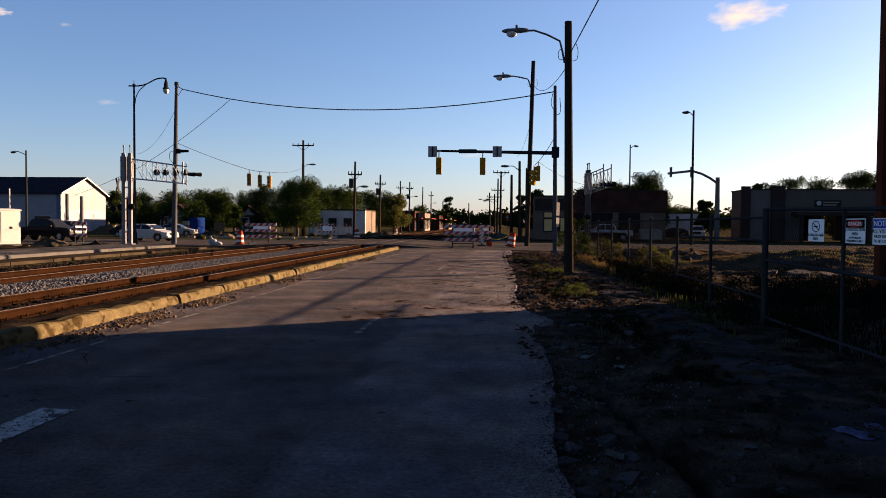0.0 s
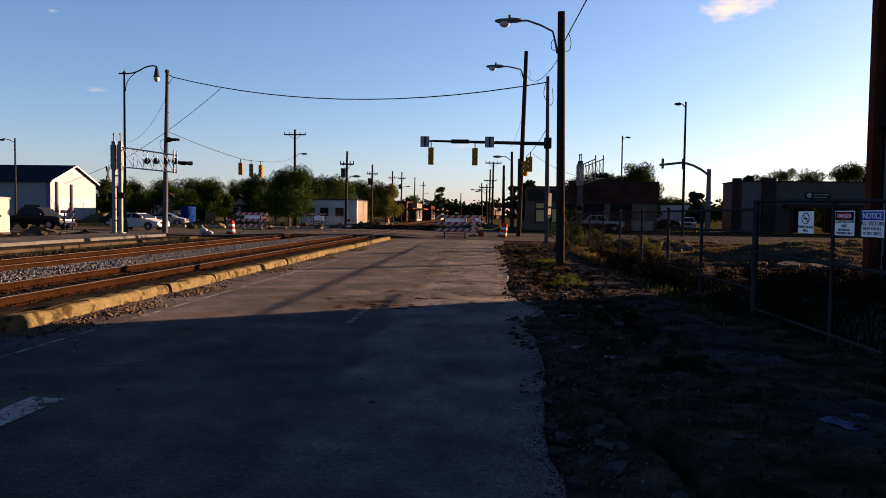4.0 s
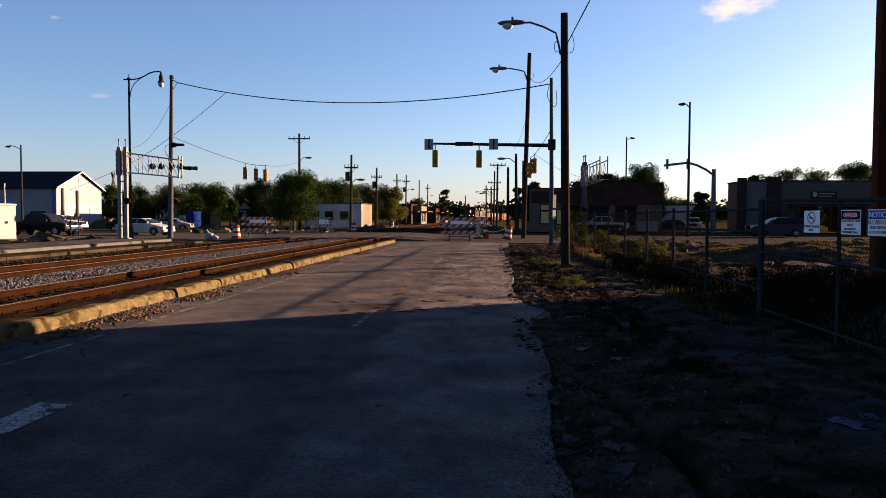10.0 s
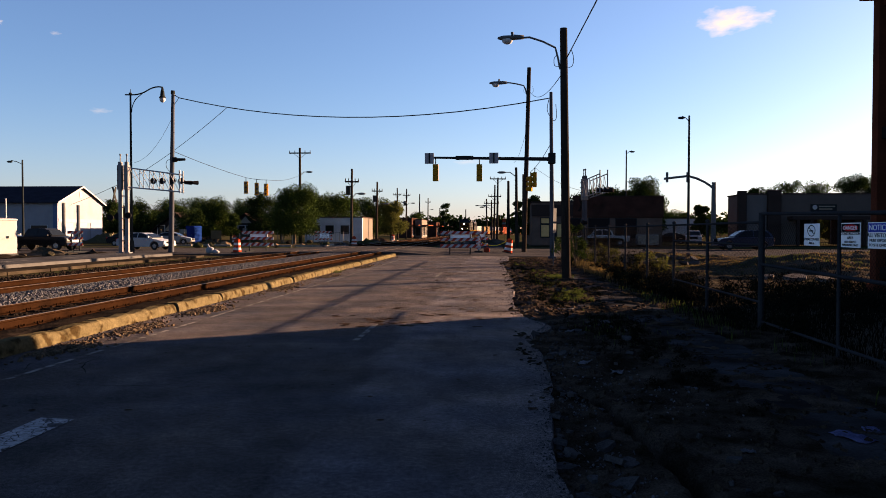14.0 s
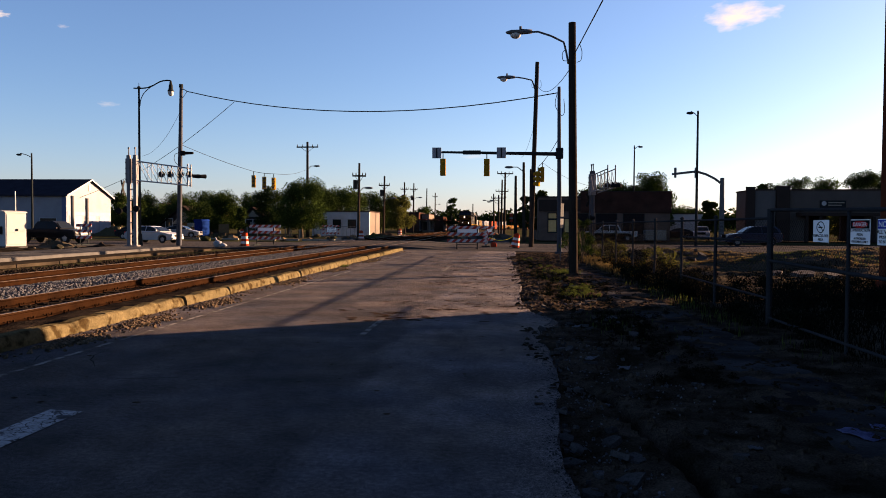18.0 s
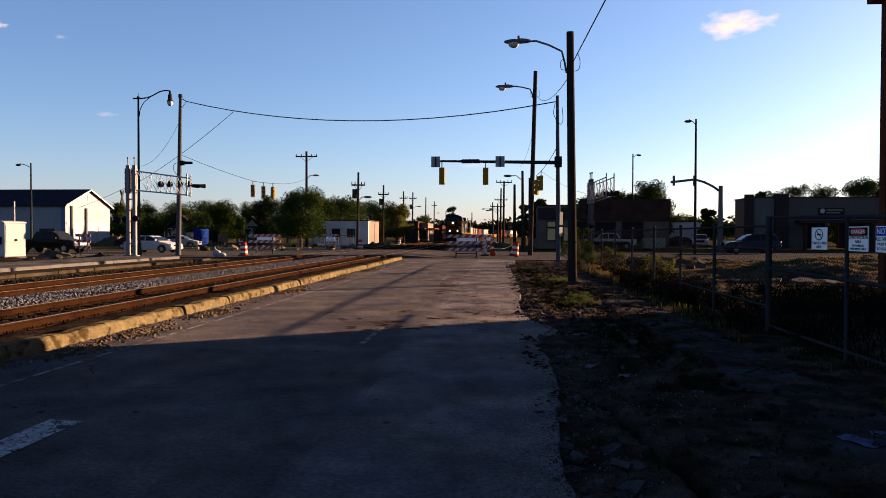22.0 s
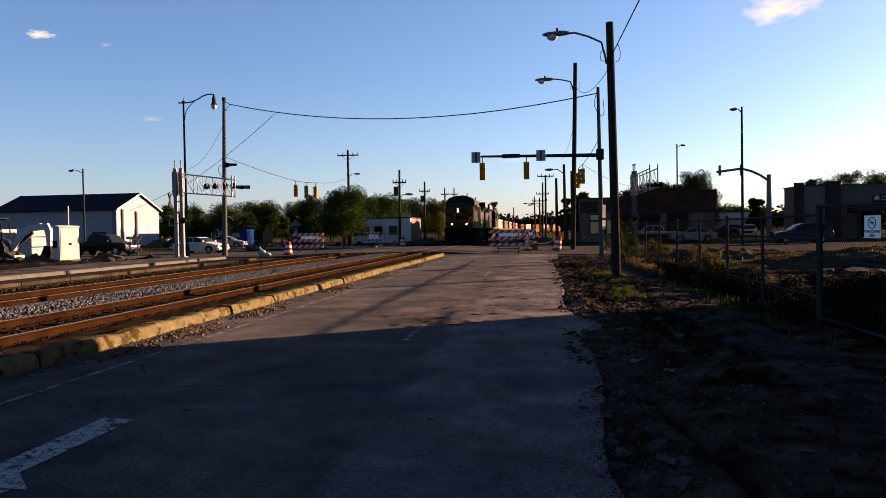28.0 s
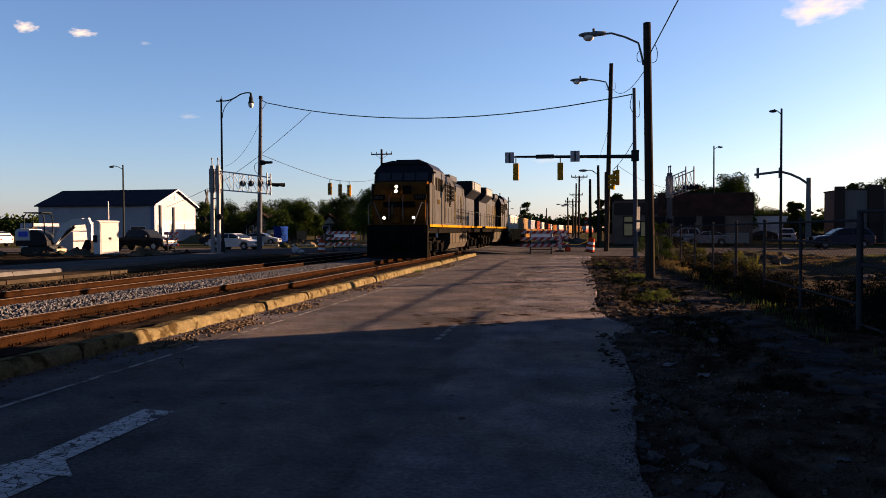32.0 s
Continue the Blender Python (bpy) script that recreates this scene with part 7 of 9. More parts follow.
def site_clutter():
    """Stakes, boards, low kerbs and dug clods on the torn-up ground beyond the street."""
    rng = random.Random(88)
    for i, (x, y, h) in enumerate(((-30.9, 104, 1.9), (-30.4, 104.2, 2.0), (-30.1, 104, 1.6), (-26.8, 101, 1.2), (-25.9, 101, 1.3), (-34.0, 97, 1.3), (-47.0, 88, 1.2), (-24.4, 88, 1.1))):
        bm = B()
        box(bm, -0.06, 0.06, -0.03, 0.03, -0.1, h)
        solid("survey_stake", bm, "beige", "pale wooden survey stake in the ground", "stake", "survey stakes", m=pose(x, y, 0, rng.uniform(-4, 4), rng.uniform(-5, 5), rng.uniform(0, 90)))
    bm = B()
    box(bm, -0.65, 0.65, -0.03, 0.03, 0.55, 1.65, 0.01)
    th = thing("site_board", pose(-35.0, 91.0, 0, 0, 0, 8), "weathered tan plywood board on posts", "board")
    part("board", bm, "wood_new", th)
    for sx in (-0.5, 0.5):
        bm = B()
        box(bm, sx - 0.05, sx + 0.05, 0.03, 0.12, -0.05, 1.6)
        part("post", bm, "wood_new", th)
    for i in range(9):
        bm = B()
        box(bm, -0.95, 0.95, -0.12, 0.12, -0.05, 0.16, 0.03)
        solid("kerb_stone", bm, "beige", "pale new kerb stone along the far side of the street", "kerb", "new kerb stones", m=pose(-17.5 - 2.3 * i + (0.3 if i % 3 else 0), 74.2 + 0.45 * i, 0, 0, 0, -9 + rng.uniform(-4, 4)))
    for i in range(34):
        x, y = rng.uniform(-50, -19), rng.uniform(72, 102)
        r = rng.uniform(0.15, 0.5)
        bm = B()
        ball(bm, (0, 0, 0), r, (1.2, 1, 0.7), 1)
        for v in bm.verts:
            v.co *= 1 + 0.35 * noise.noise(v.co * 3 + Vector((i, 0, 0)))
        solid("earth_clod", bm, rng.choice(("soil", "far_ground", "dark_soil", "tan_earth")), "lump of dug earth on the torn-up ground", "clod", "lumps of earth", m=pose(x, y, r * 0.25))
    for i in range(16):
        x, y = rng.uniform(-41, -26), rng.uniform(45.0, 49.5)
        r = rng.uniform(0.12, 0.4)
        bm = B()
        ball(bm, (0, 0, 0), r, (1.3, 1, 0.6), 1)
        for v in bm.verts:
            v.co *= 1 + 0.4 * noise.noise(v.co * 4 + Vector((0, i, 0)))
        solid("earth_clod", bm, "soil", "lump of dug earth beside the tracks", "clod", "lumps of earth", m=pose(x, y, r * 0.2))
    for i in range(5):
        bm = B()
        box(bm, -1.6, 1.6, -0.1, 0.1, 0, 0.07, 0.01)
        solid("plank", bm, "wood_new", "loose plank lying on the dug ground", "plank", "loose planks", m=pose(rng.uniform(-38, -24), rng.uniform(74, 96), 0.03 + 0.02 * i, 0, 0, rng.uniform(-40, 40)))


site_clutter()


def torn_road():
    """Heaps, kerb pieces and slabs left along the dug-up road and tracks beyond the crossing."""
    rng = random.Random(131)
    for i in range(16):
        x, y = rng.choice((rng.uniform(-5.4, 0.6), rng.uniform(-5.4, -2.0), rng.uniform(-17.0, -15.2))), rng.uniform(71, 128)
        rx, h = rng.uniform(0.8, 1.9), rng.uniform(0.25, 0.65)
        bm = B()
        bmesh.ops.create_grid(bm, x_segments=14, y_segments=14, size=1.0)
        for v in bm.verts:
            d = min(1.0, v.co.xy.length)
            v.co = Vector((v.co.x * rx, v.co.y * rx * 1.3, h * (1 - d) ** 0.8 * (1 + 0.6 * noise.noise((v.co.x * 3 + x, v.co.y * 3 + y, 2))) - 0.05))
        solid("soil_mound", bm, rng.choice(("soil", "far_ground", "tan_earth", "rubble")), "heap of dug earth on the torn-up road", "mound", "mounds of dug earth", m=pose(x, y, 0, 0, 0, rng.uniform(0, 90)))
    for i in range(22):
        x, y = rng.choice((-15.3, -15.6, -4.9)) + rng.uniform(-0.3, 0.3), 70.5 + 2.3 * i + rng.uniform(-0.5, 0.5)
        bm = B()
        box(bm, -0.12, 0.12, -rng.uniform(0.5, 1.0), rng.uniform(0.5, 1.0), -0.05, rng.uniform(0.12, 0.3), 0.03)
        solid("kerb_stone", bm, rng.choice(("bay_pale", "beige", "new_kerb")), "pale kerb piece lying along the dug-up track side", "kerb", "new kerb stones", m=pose(x, y, 0, 0, 0, rng.uniform(-25, 25)))
    for i in range(18):
        x, y, r = rng.choice((rng.uniform(-18, -15), rng.uniform(-6, 0))), rng.uniform(69.5, 96), rng.uniform(0.25, 0.6)
        bm = B()
        n = rng.randint(4, 6)
        prism(bm, [(r * rng.uniform(0.7, 1.2) * math.cos(6.2832 * k / n), r * rng.uniform(0.5, 1.0) * math.sin(6.2832 * k / n)) for k in range(n)], -0.06, 0.06, "z")
        solid("concrete_chunk", bm, rng.choice(("concrete", "beige", "patch")), "broken slab dumped beside the crossing", "rubble", "broken concrete slabs", m=pose(x, y, 0.1, rng.uniform(-25, 25), rng.uniform(-25, 25), rng.uniform(0, 360)))


torn_road()

# ---- buildings ----
def window(parent, x0, x1, y, z0, z1, face=-1, frame_mat="dark_steel", axis="y"):
    """A framed pane proud of a wall that faces along the axis."""
    bm = B()
    w = 0.09

    def put(a0, a1, c0, c1, d0, d1):
        lo, hi = sorted((y + face * d0, y + face * d1))
        if axis == "y":
            box(bm, a0, a1, lo, hi, c0, c1)
        else:
            box(bm, lo, hi, a0, a1, c0, c1)
    put(x0 - w, x0, z0 - w, z1 + w, 0.0, 0.07), put(x1, x1 + w, z0 - w, z1 + w, 0.0, 0.07)
    put(x0, x1, z1, z1 + w, 0.0, 0.07), put(x0, x1, z0 - w, z0, 0.0, 0.09)
    f = part("window", bm, frame_mat, parent)
    bm = B()
    put(x0, x1, z0, z1, 0.004, 0.02)
    part("pane", bm, "glass", f)
    return f


def white_house():
    """Gable towards the east, dark roof, long wall towards the tracks."""
    x1, y0, w, ln, eave, ridge = -66.6, 108.5, 13.0, 21.0, 6.0, 8.55
    th = thing("white_building", pose(x1, y0, 0), "long white gabled building with a dark roof", "building")
    bm = B()
    prism(bm, [(0, 0), (w, 0), (w, eave), (w / 2, ridge), (0, eave)], -ln, 0, "x")
    part("wall", bm, "siding", th)
    for a, b in ((-0.5, w / 2), (w + 0.5, w / 2)):
        bm = B()
        za = eave - 0.2
        prism(bm, [(a, za), (b, ridge + 0.03), (b, ridge + 0.25), (a, za + 0.22)], -ln - 0.4, 0.45, "x")
        part("roof", bm, "roof_dark", th)
    bm = B()
    box(bm, -0.68, 0.02, -0.04, -0.003, 0, eave - 0.1)
    part("corner_trim", bm, "trim_blue", th, "dark blue corner board")
    for k in range(24):
        bm = B()
        z = 0.3 + k * 0.24
        box(bm, 0.0, 0.02, 0.1, w - 0.1, z, z + 0.215)
        part("siding_board", bm, "siding", th)
    bm = B()
    box(bm, 0.022, 0.06, 0.3, w - 0.3, 2.9, 3.45)
    part("door_header", bm, "door_grey", th, "grey band over the doors")
    for a in (0.9, 5.0, 9.2):
        bm = B()
        box(bm, 0.024, 0.08, a, a + 3.2, 0.1, 2.85, 0.02)
        d = part("garage_door", bm, "door_grey", th)
        for k in range(4):
            bm = B()
            box(bm, 0.08, 0.1, a + 0.05, a + 3.15, 0.15 + k * 0.66, 0.76 + k * 0.66, 0.01)
            part("panel", bm, "door_grey", d)
    for a, b in ((-0.45, w / 2), (w + 0.45, w / 2)):
        bm = B()
        prism(bm, [(a, eave - 0.22), (b, ridge + 0.0), (b, ridge + 0.24), (a, eave + 0.02)], 0.46, 0.52, "x")
        part("rake_board", bm, "white_paint", th, "white rake board under the roof edge")
    bm = B()
    box(bm, 0.02, 0.06, w / 2 - 0.35, w / 2 + 0.35, ridge - 1.6, ridge - 0.7)
    part("gable_vent", bm, "white_paint", th)
    for a, b in ((-17, -15.6), (-9.0, -7.6), (-4.2, -1.6)):
        window(th, a, b, 0.0, 1.1, 2.4, -1, "white_paint")
    # poles in front of the gable
    for y, h in ((101.5, 5.6), (106.0, 5.4)):
        bm = B()
        rod(bm, (0, 0, 0), (0, 0, h), 0.24, 0.24, 12)
        solid("steel_column", bm, "galv", "grey steel column standing on the lot", "column", "steel columns", m=pose(-61.8 + (106 - y) * 0.1, y, 0))


white_house()


def block(name, x0, x1, y0, y1, h, wallm, label, roofm="roof_dark", parapet=0.4, cat="building", front=""):
    th = thing(name, pose(x0, y0, 0), label, cat, "low buildings")
    w, d = x1 - x0, y1 - y0
    for a, b, c, e in ((0, w, 0, 0.3), (0, w, d - 0.3, d), (0, 0.3, 0.3, d - 0.3), (w - 0.3, w, 0.3, d - 0.3)):
        bm = B()
        box(bm, a, b, c, e, 0, h)
        part("wall", bm, front if front and c == 0 else wallm, th)
    bm = B()
    box(bm, 0.3, w - 0.3, 0.3, d - 0.3, h - parapet - 0.2, h - parapet)
    part("roof", bm, roofm, th)
    bm = B()
    for a, b, c, e in ((-0.08, w + 0.08, -0.08, 0.36), (-0.08, w + 0.08, d - 0.36, d + 0.08), (-0.08, 0.36, 0.36, d - 0.36), (w - 0.36, w + 0.08, 0.36, d - 0.36)):
        box(bm, a, b, c, e, h, h + 0.14)
    part("coping", bm, "stucco_dark", th)
    return th, w, d


def brown_store():
    th, w, d = block("brick_building", 4.3, 18.8, 84, 104, 4.85, "brick", "low dark brick building on the corner")
    bm = B()
    box(bm, -0.05, 4.6, -0.1, -0.002, 3.3, 4.6)
    part("fascia", bm, "stucco_dark", th, "deep brown fascia band")
    bm = B()
    box(bm, 4.6, w + 0.12, -0.14, -0.002, 3.15, 5.5, 0.02)
    box(bm, w + 0.002, w + 0.12, 0.0, 9.0, 3.15, 5.5, 0.02)
    part("fascia", bm, "brick_red", th, "deep red-brown fascia rising over the roof")
    bm = B()
    box(bm, 4.55, w + 0.17, -0.19, 0.05, 5.5, 5.6)
    part("coping", bm, "stucco_dark", th)
    for a, b, z0, z1 in ((1.04, 1.93, 0.97, 2.31), (1.04, 1.93, 2.5, 3.07), (2.85, 3.4, 0.9, 2.45), (4.0, 5.4, 0.9, 3.0), (6.4, 8.6, 0.9, 3.0), (9.4, 11.6, 0.9, 3.0)):
        window(th, a, b, -0.0, z0, z1, -1)
    for a, b, z0, z1 in ((1.05, 1.92, 1.0, 2.3), (1.05, 1.92, 2.51, 3.06), (2.86, 3.39, 0.95, 2.44)):
        bm = B()
        box(bm, a, b, -0.034, -0.024, z0, z1)
        part("window_blind", bm, "window_yellow", th, "pale yellowish panel in the window")
    bm = B()
    box(bm, 2.08, 2.7, -0.05, -0.002, 0, 2.2)
    part("door", bm, "car_dark", th)
    for a in (4.4, 7.9, 12.2):
        bm = B()
        box(bm, a, a + 0.9, 4.0, 4.9, 4.4, 5.2, 0.03)
        part("roof_unit", bm, "galv", th)


brown_store()


def grey_store():
    """Long stucco front with an open drive-through under its canopy."""
    th = thing("stucco_building", pose(29.2, 88, 0), "long tan stucco building with brown pilasters and a drive-through", "building", "low buildings")
    w, d, h, a0, a1, top = 36.8, 6.5, 5.9, 5.9, 12.4, 3.1
    for c, e in ((0, 0.3), (d - 0.3, d)):
        for x0, x1, z0 in ((0, a0, 0), (a0, a1, top), (a1, w, 0)):
            bm = B()
            box(bm, x0, x1, c, e, z0, h)
            part("wall", bm, "stucco", th)
    for x0 in (0, w - 0.3):
        bm = B()
        box(bm, x0, x0 + 0.3, 0.3, d - 0.3, 0, h)
        part("wall", bm, "stucco", th)
    for x0 in (a0 - 0.25, a1):
        bm = B()
        box(bm, x0, x0 + 0.25, 0.3, d - 0.3, 0, top)
        part("passage_wall", bm, "stucco_dark", th)
    bm = B()
    box(bm, 7.7, 8.5, 1.0, d - 0.5, 0, top - 0.02)
    part("island", bm, "stucco_dark", th, "dark service island inside the drive-through")
    bm = B()
    box(bm, a0, a1, 0.3, d - 0.3, top, top + 0.2)
    part("passage_ceiling", bm, "stucco_dark", th)
    bm = B()
    box(bm, 0.3, w - 0.3, 0.3, d - 0.3, h - 0.6, h - 0.4)
    part("roof", bm, "roof_dark", th)
    bm = B()
    for x0, x1, y0, y1 in ((-0.08, w + 0.08, -0.08, 0.36), (-0.08, w + 0.08, d - 0.36, d + 0.08), (-0.08, 0.36, 0.36, d - 0.36), (w - 0.36, w + 0.08, 0.36, d - 0.36)):
        box(bm, x0, x1, y0, y1, h, h + 0.14)
    part("coping", bm, "stucco_dark", th)
    for a, b, hh in ((2.4, 3.9, 6.4), (-1.0, 0.0, 6.3)):
        bm = B()
        box(bm, a, b, -0.4, -0.002, 0, hh, 0.03)
        part("pilaster", bm, "stucco_dark", th, "dark brown pilaster")
    bm = B()
    box(bm, 0.05, 2.35, -0.03, -0.002, 0.0, 5.85)
    part("pale_bay", bm, "bay_pale", th, "paler painted end bay")
    bm = B()
    box(bm, 4.7, 13.2, -1.6, -0.005, 2.95, 3.35)
    part("canopy", bm, "stucco_dark", th)
    for i in range(6):
        a = 14.0 + i * 3.4
        window(th, a, a + 1.9, 0.0, 0.6, 2.6, -1)
    bm = B()
    box(bm, 7.3, 10.2, -0.09, -0.004, 3.75, 4.75, 0.02)
    s = part("sign_board", bm, "dark_steel", th, "dark sign board with pale lettering too small to read")
    bm = B()
    rod(bm, (7.75, -0.1, 4.4), (7.75, -0.13, 4.4), 0.27, 0.27, 16)
    part("emblem", bm, "white_paint", s)
    for z, x1 in ((4.5, 10.0), (4.2, 9.7)):
        bm = B()
        box(bm, 8.2, x1, -0.12, -0.095, z - 0.07, z + 0.07)
        part("text_bar", bm, "beige", s)
    for i, x in enumerate((5.2, 6.7, 9.75, 12.5)):
        bm = B()
        box(bm, x, x + 0.35, -1.5, -1.2, 0, 2.9)
        part("porch_post", bm, "stucco_dark", th)
    th, w, d = block("white_shed", 21.0, 32.4, 118, 130, 3.6, "white_paint", "low white shed behind the lot")


grey_store()


def low_white():
    # front wall colour is paler than the ends to lift its shaded face
    th, w, d = block("block_building", -27.0, -18.7, 104, 113, 3.5, "tan_block", "low pale block building with barred windows", front="block_front_lifted")
    for a in (1.0, 3.0, 5.2):
        window(th, a, a + 1.2, 0.0, 1.2, 2.4, -1, "white_paint")
    for i in range(16):
        bm = B()
        box(bm, i * 0.52 - 0.9, i * 0.52 - 0.86, -4.0, -3.96, 0, 1.5)
        part("fence_picket", bm, "galv", th)
    bm = B()
    box(bm, -0.95, 7.5, -4.03, -3.99, 1.4, 1.45)
    part("fence_rail", bm, "galv", th)
    for x0, x1, y0, h, wm, lab in ((-22.8, -19.2, 172, 4.6, "brick_red", "small red brick shop by the tracks"), (-18.9, -17.2, 176, 4.3, "tan_block", "narrow tan shop by the tracks"), (-22.0, -16.0, 205, 4.0, "brick_red", "brick shop farther along the tracks"), (-24.0, -15.5, 240, 4.2, "grey_block", "pale low building far along the tracks")):
        t, w, d = block("shop", x0, x1, y0, y0 + 14, h, wm, lab)
        window(t, 0.4, 1.2, 0.0, 0.6, 2.4, -1)
        for k in range(3):
            window(t, 1.5 + k * 4, 3.6 + k * 4, w, 0.5, 2.7, 1, "white_paint", "x")
        bm = B()
        box(bm, w + 0.002, w + 1.6, 0.4, 13.6, 2.9, 3.1)
        part("awning", bm, "box_red", t)


low_white()


def old_houses():
    for x, y, w, h, lab in ((-46.8, 130, 4.4, 2.9, "dark old house with a pale gable among trees"), (-58.0, 122, 8.0, 1.5, "dark low house behind trees"), (-68.0, 138, 6, 3.2, "grey shed beyond the white building")):
        th = thing("house", pose(x, y, 0), lab, "house", "houses among the trees")
        bm = B()
        prism(bm, [(0, 0), (w, 0), (w, h), (w / 2, h + w * 0.38), (0, h)], 0, 9, "y")
        part("wall", bm, "stucco_dark", th)
        for s in (0, 1):
            bm = B()
            a = -0.4 if s == 0 else w + 0.4
            prism(bm, [(a, h - 0.3), (w / 2, h + w * 0.38 + 0.02), (w / 2, h + w * 0.38 + 0.22), (a, h - 0.1)], -0.5, 9.5, "y")
            part("roof", bm, "dark_cladding", th)
        bm = B()
        prism(bm, [(w * 0.25, h + 0.1), (w * 0.75, h + 0.1), (w / 2, h + w * 0.3)], -0.06, -0.003, "y")
        part("gable_panel", bm, "beige", th, "pale gable boards")
        for k in range(2):
            window(th, 0.9 + k * (w - 3), 2.1 + k * (w - 3), 0.0, 1.0, 2.5, -1, "white_paint")
        bm = B()
        box(bm, w / 2 - 0.5, w / 2 + 0.5, -0.05, -0.003, 0, 2.1)
        part("door", bm, "beige", th)


old_houses()


def near_hall():
    """Tall brown building behind the fence whose shadow falls on the road."""
    x, y1, h = 9.87, 20.1, 8.0
    th = thing("brown_hall", pose(x, 0, 0), "tall dark building with red-brown corner steel", "building")
    bm = B()
    box(bm, 0.25, 26, -16, y1 - 0.1, -0.1, h - 0.3)
    part("wall", bm, "dark_cladding", th, "dark cladding")
    for y in (y1 - 0.3, y1 - 5.3, y1 - 10.3, y1 - 15.3, y1 - 20.3):
        bm = B()
        box(bm, 0.0, 0.24, y, y + 0.3, -0.1, h)
        box(bm, -0.06, 0.3, y - 0.06, y + 0.36, -0.1, 0.25)
        part("column", bm, "brown_steel", th, "red-brown steel column")
    for z in (0.4, 4.0, h - 0.6):
        bm = B()
        box(bm, 0.1, 0.24, -16, y1 - 0.3, z, z + 0.3)
        part("girt", bm, "dark_cladding" if z < 5 else "brown_steel", th)
    bm = B()
    box(bm, -0.25, 26.2, -16.2, y1 + 0.25, h - 0.3, h - 0.05)
    part("roof", bm, "brown_steel", th)
    bm = B()
    rod(bm, (0.12, y1 - 0.75, 0), (0.12, y1 - 0.75, h - 0.4), 0.035, 0.035, 8)
    part("downpipe", bm, "galv", th, "thin pale downpipe")
    for k in range(3):
        window(th, y1 - 4.3 - 5 * k, y1 - 1.3 - 5 * k, 0.25, 1.2, 3.2, -1, "dark_steel", "x")


near_hall()


# ---- fence on the right ----
FX = 4.5


def fence():
    th = thing("chain_link_fence", pose(FX, 0, 0), "grey chain-link fence with pipe posts and rails", "fence")
    for y in (15.9, 18.8, 22.0, 25.6, 29.3, 33.2, 37.0, 40.6, 44.6):
        bm = B()
        rod(bm, (0, y, -0.15), (0, y, 1.82), 0.034, 0.034, 8)
        ball(bm, (0, y, 1.83), 0.055, (1, 1, 0.8), 1)
        part("post", bm, "fence_steel", th)
    for z, a, b in ((1.77, 12.8, 44.6), (1.38, 12.8, 18.8), (0.42, 12.8, 18.8)):
        bm = B()
        rod(bm, (0, a, z), (0, b, z), 0.022, 0.022, 8)
        part("rail", bm, "fence_steel", th)
    mesh_wires(th, 12.8, 44.6, 0.05, 1.77, 0.075)
    g = thing("fence_gate", pose(FX, 0, 0), "closed chain-link gate of grey pipe with warning signs on it", "gate")
    for y, h, r in ((12.75, 1.93, 0.05), (9.95, 1.88, 0.025), (6.3, 1.82, 0.03), (3.0, 1.85, 0.05)):
        bm = B()
        rod(bm, (0, y, -0.15), (0, y, h), r, r, 10)
        part("post", bm, "fence_steel", g)
    for z0, z1, r in ((1.72, 1.91, 0.026), (0.95, 1.06, 0.026), (0.1, 0.1, 0.022)):
        bm = B()
        rod(bm, (0, 3.0, z0), (0, 12.75, z1), r, r, 8)
        part("rail", bm, "fence_steel", g)
    mesh_wires(g, 3.0, 12.7, 0.1, 1.74, 0.075)


def mesh_wires(th, y0, y1, z0, z1, step):
    vs, fs = [], []
    h, r = z1 - z0, 0.0015
    n = int((y1 - y0) / step)
    for i in range(-int(h / step), n):
        for s in (1, -1):
            ya = y0 + i * step
            a, b = (ya, ya + h) if s == 1 else (ya + h, ya)
            za, zb = z0, z1
            # clip to the panel
            pts = []
            for k in range(2):
                yy, zz = (a, za) if k == 0 else (b, zb)
                pts.append([yy, zz])
            dy, dz = pts[1][0] - pts[0][0], pts[1][1] - pts[0][1]
            t0, t1 = 0.0, 1.0
            for lim, sg in ((y0, 1), (y1, -1)):
                fa, fb = sg * (pts[0][0] - lim), sg * (pts[1][0] - lim)
                if fa < 0 and fb < 0:
                    t1 = -1
                elif fa < 0:
                    t0 = max(t0, fa / (fa - fb))
                elif fb < 0:
                    t1 = min(t1, fa / (fa - fb))
            if t1 <= t0:
                continue
            p = (pts[0][0] + dy * t0, pts[0][1] + dz * t0)
            q = (pts[0][0] + dy * t1, pts[0][1] + dz * t1)
            c = len(vs)
            for yy, zz in (p, q):
                vs += [(-r, yy, zz - r), (r, yy, zz - r), (0, yy, zz + r)]
            fs += [(c, c + 1, c + 4, c + 3), (c + 1, c + 2, c + 5, c + 4), (c + 2, c, c + 3, c + 5)]
    ob = part("wire_mesh", raw("wire_mesh", vs, fs, "mesh_wire"), "mesh_wire", th, "woven grey wire mesh")
    tagged(ob, kind="stuff")


fence()


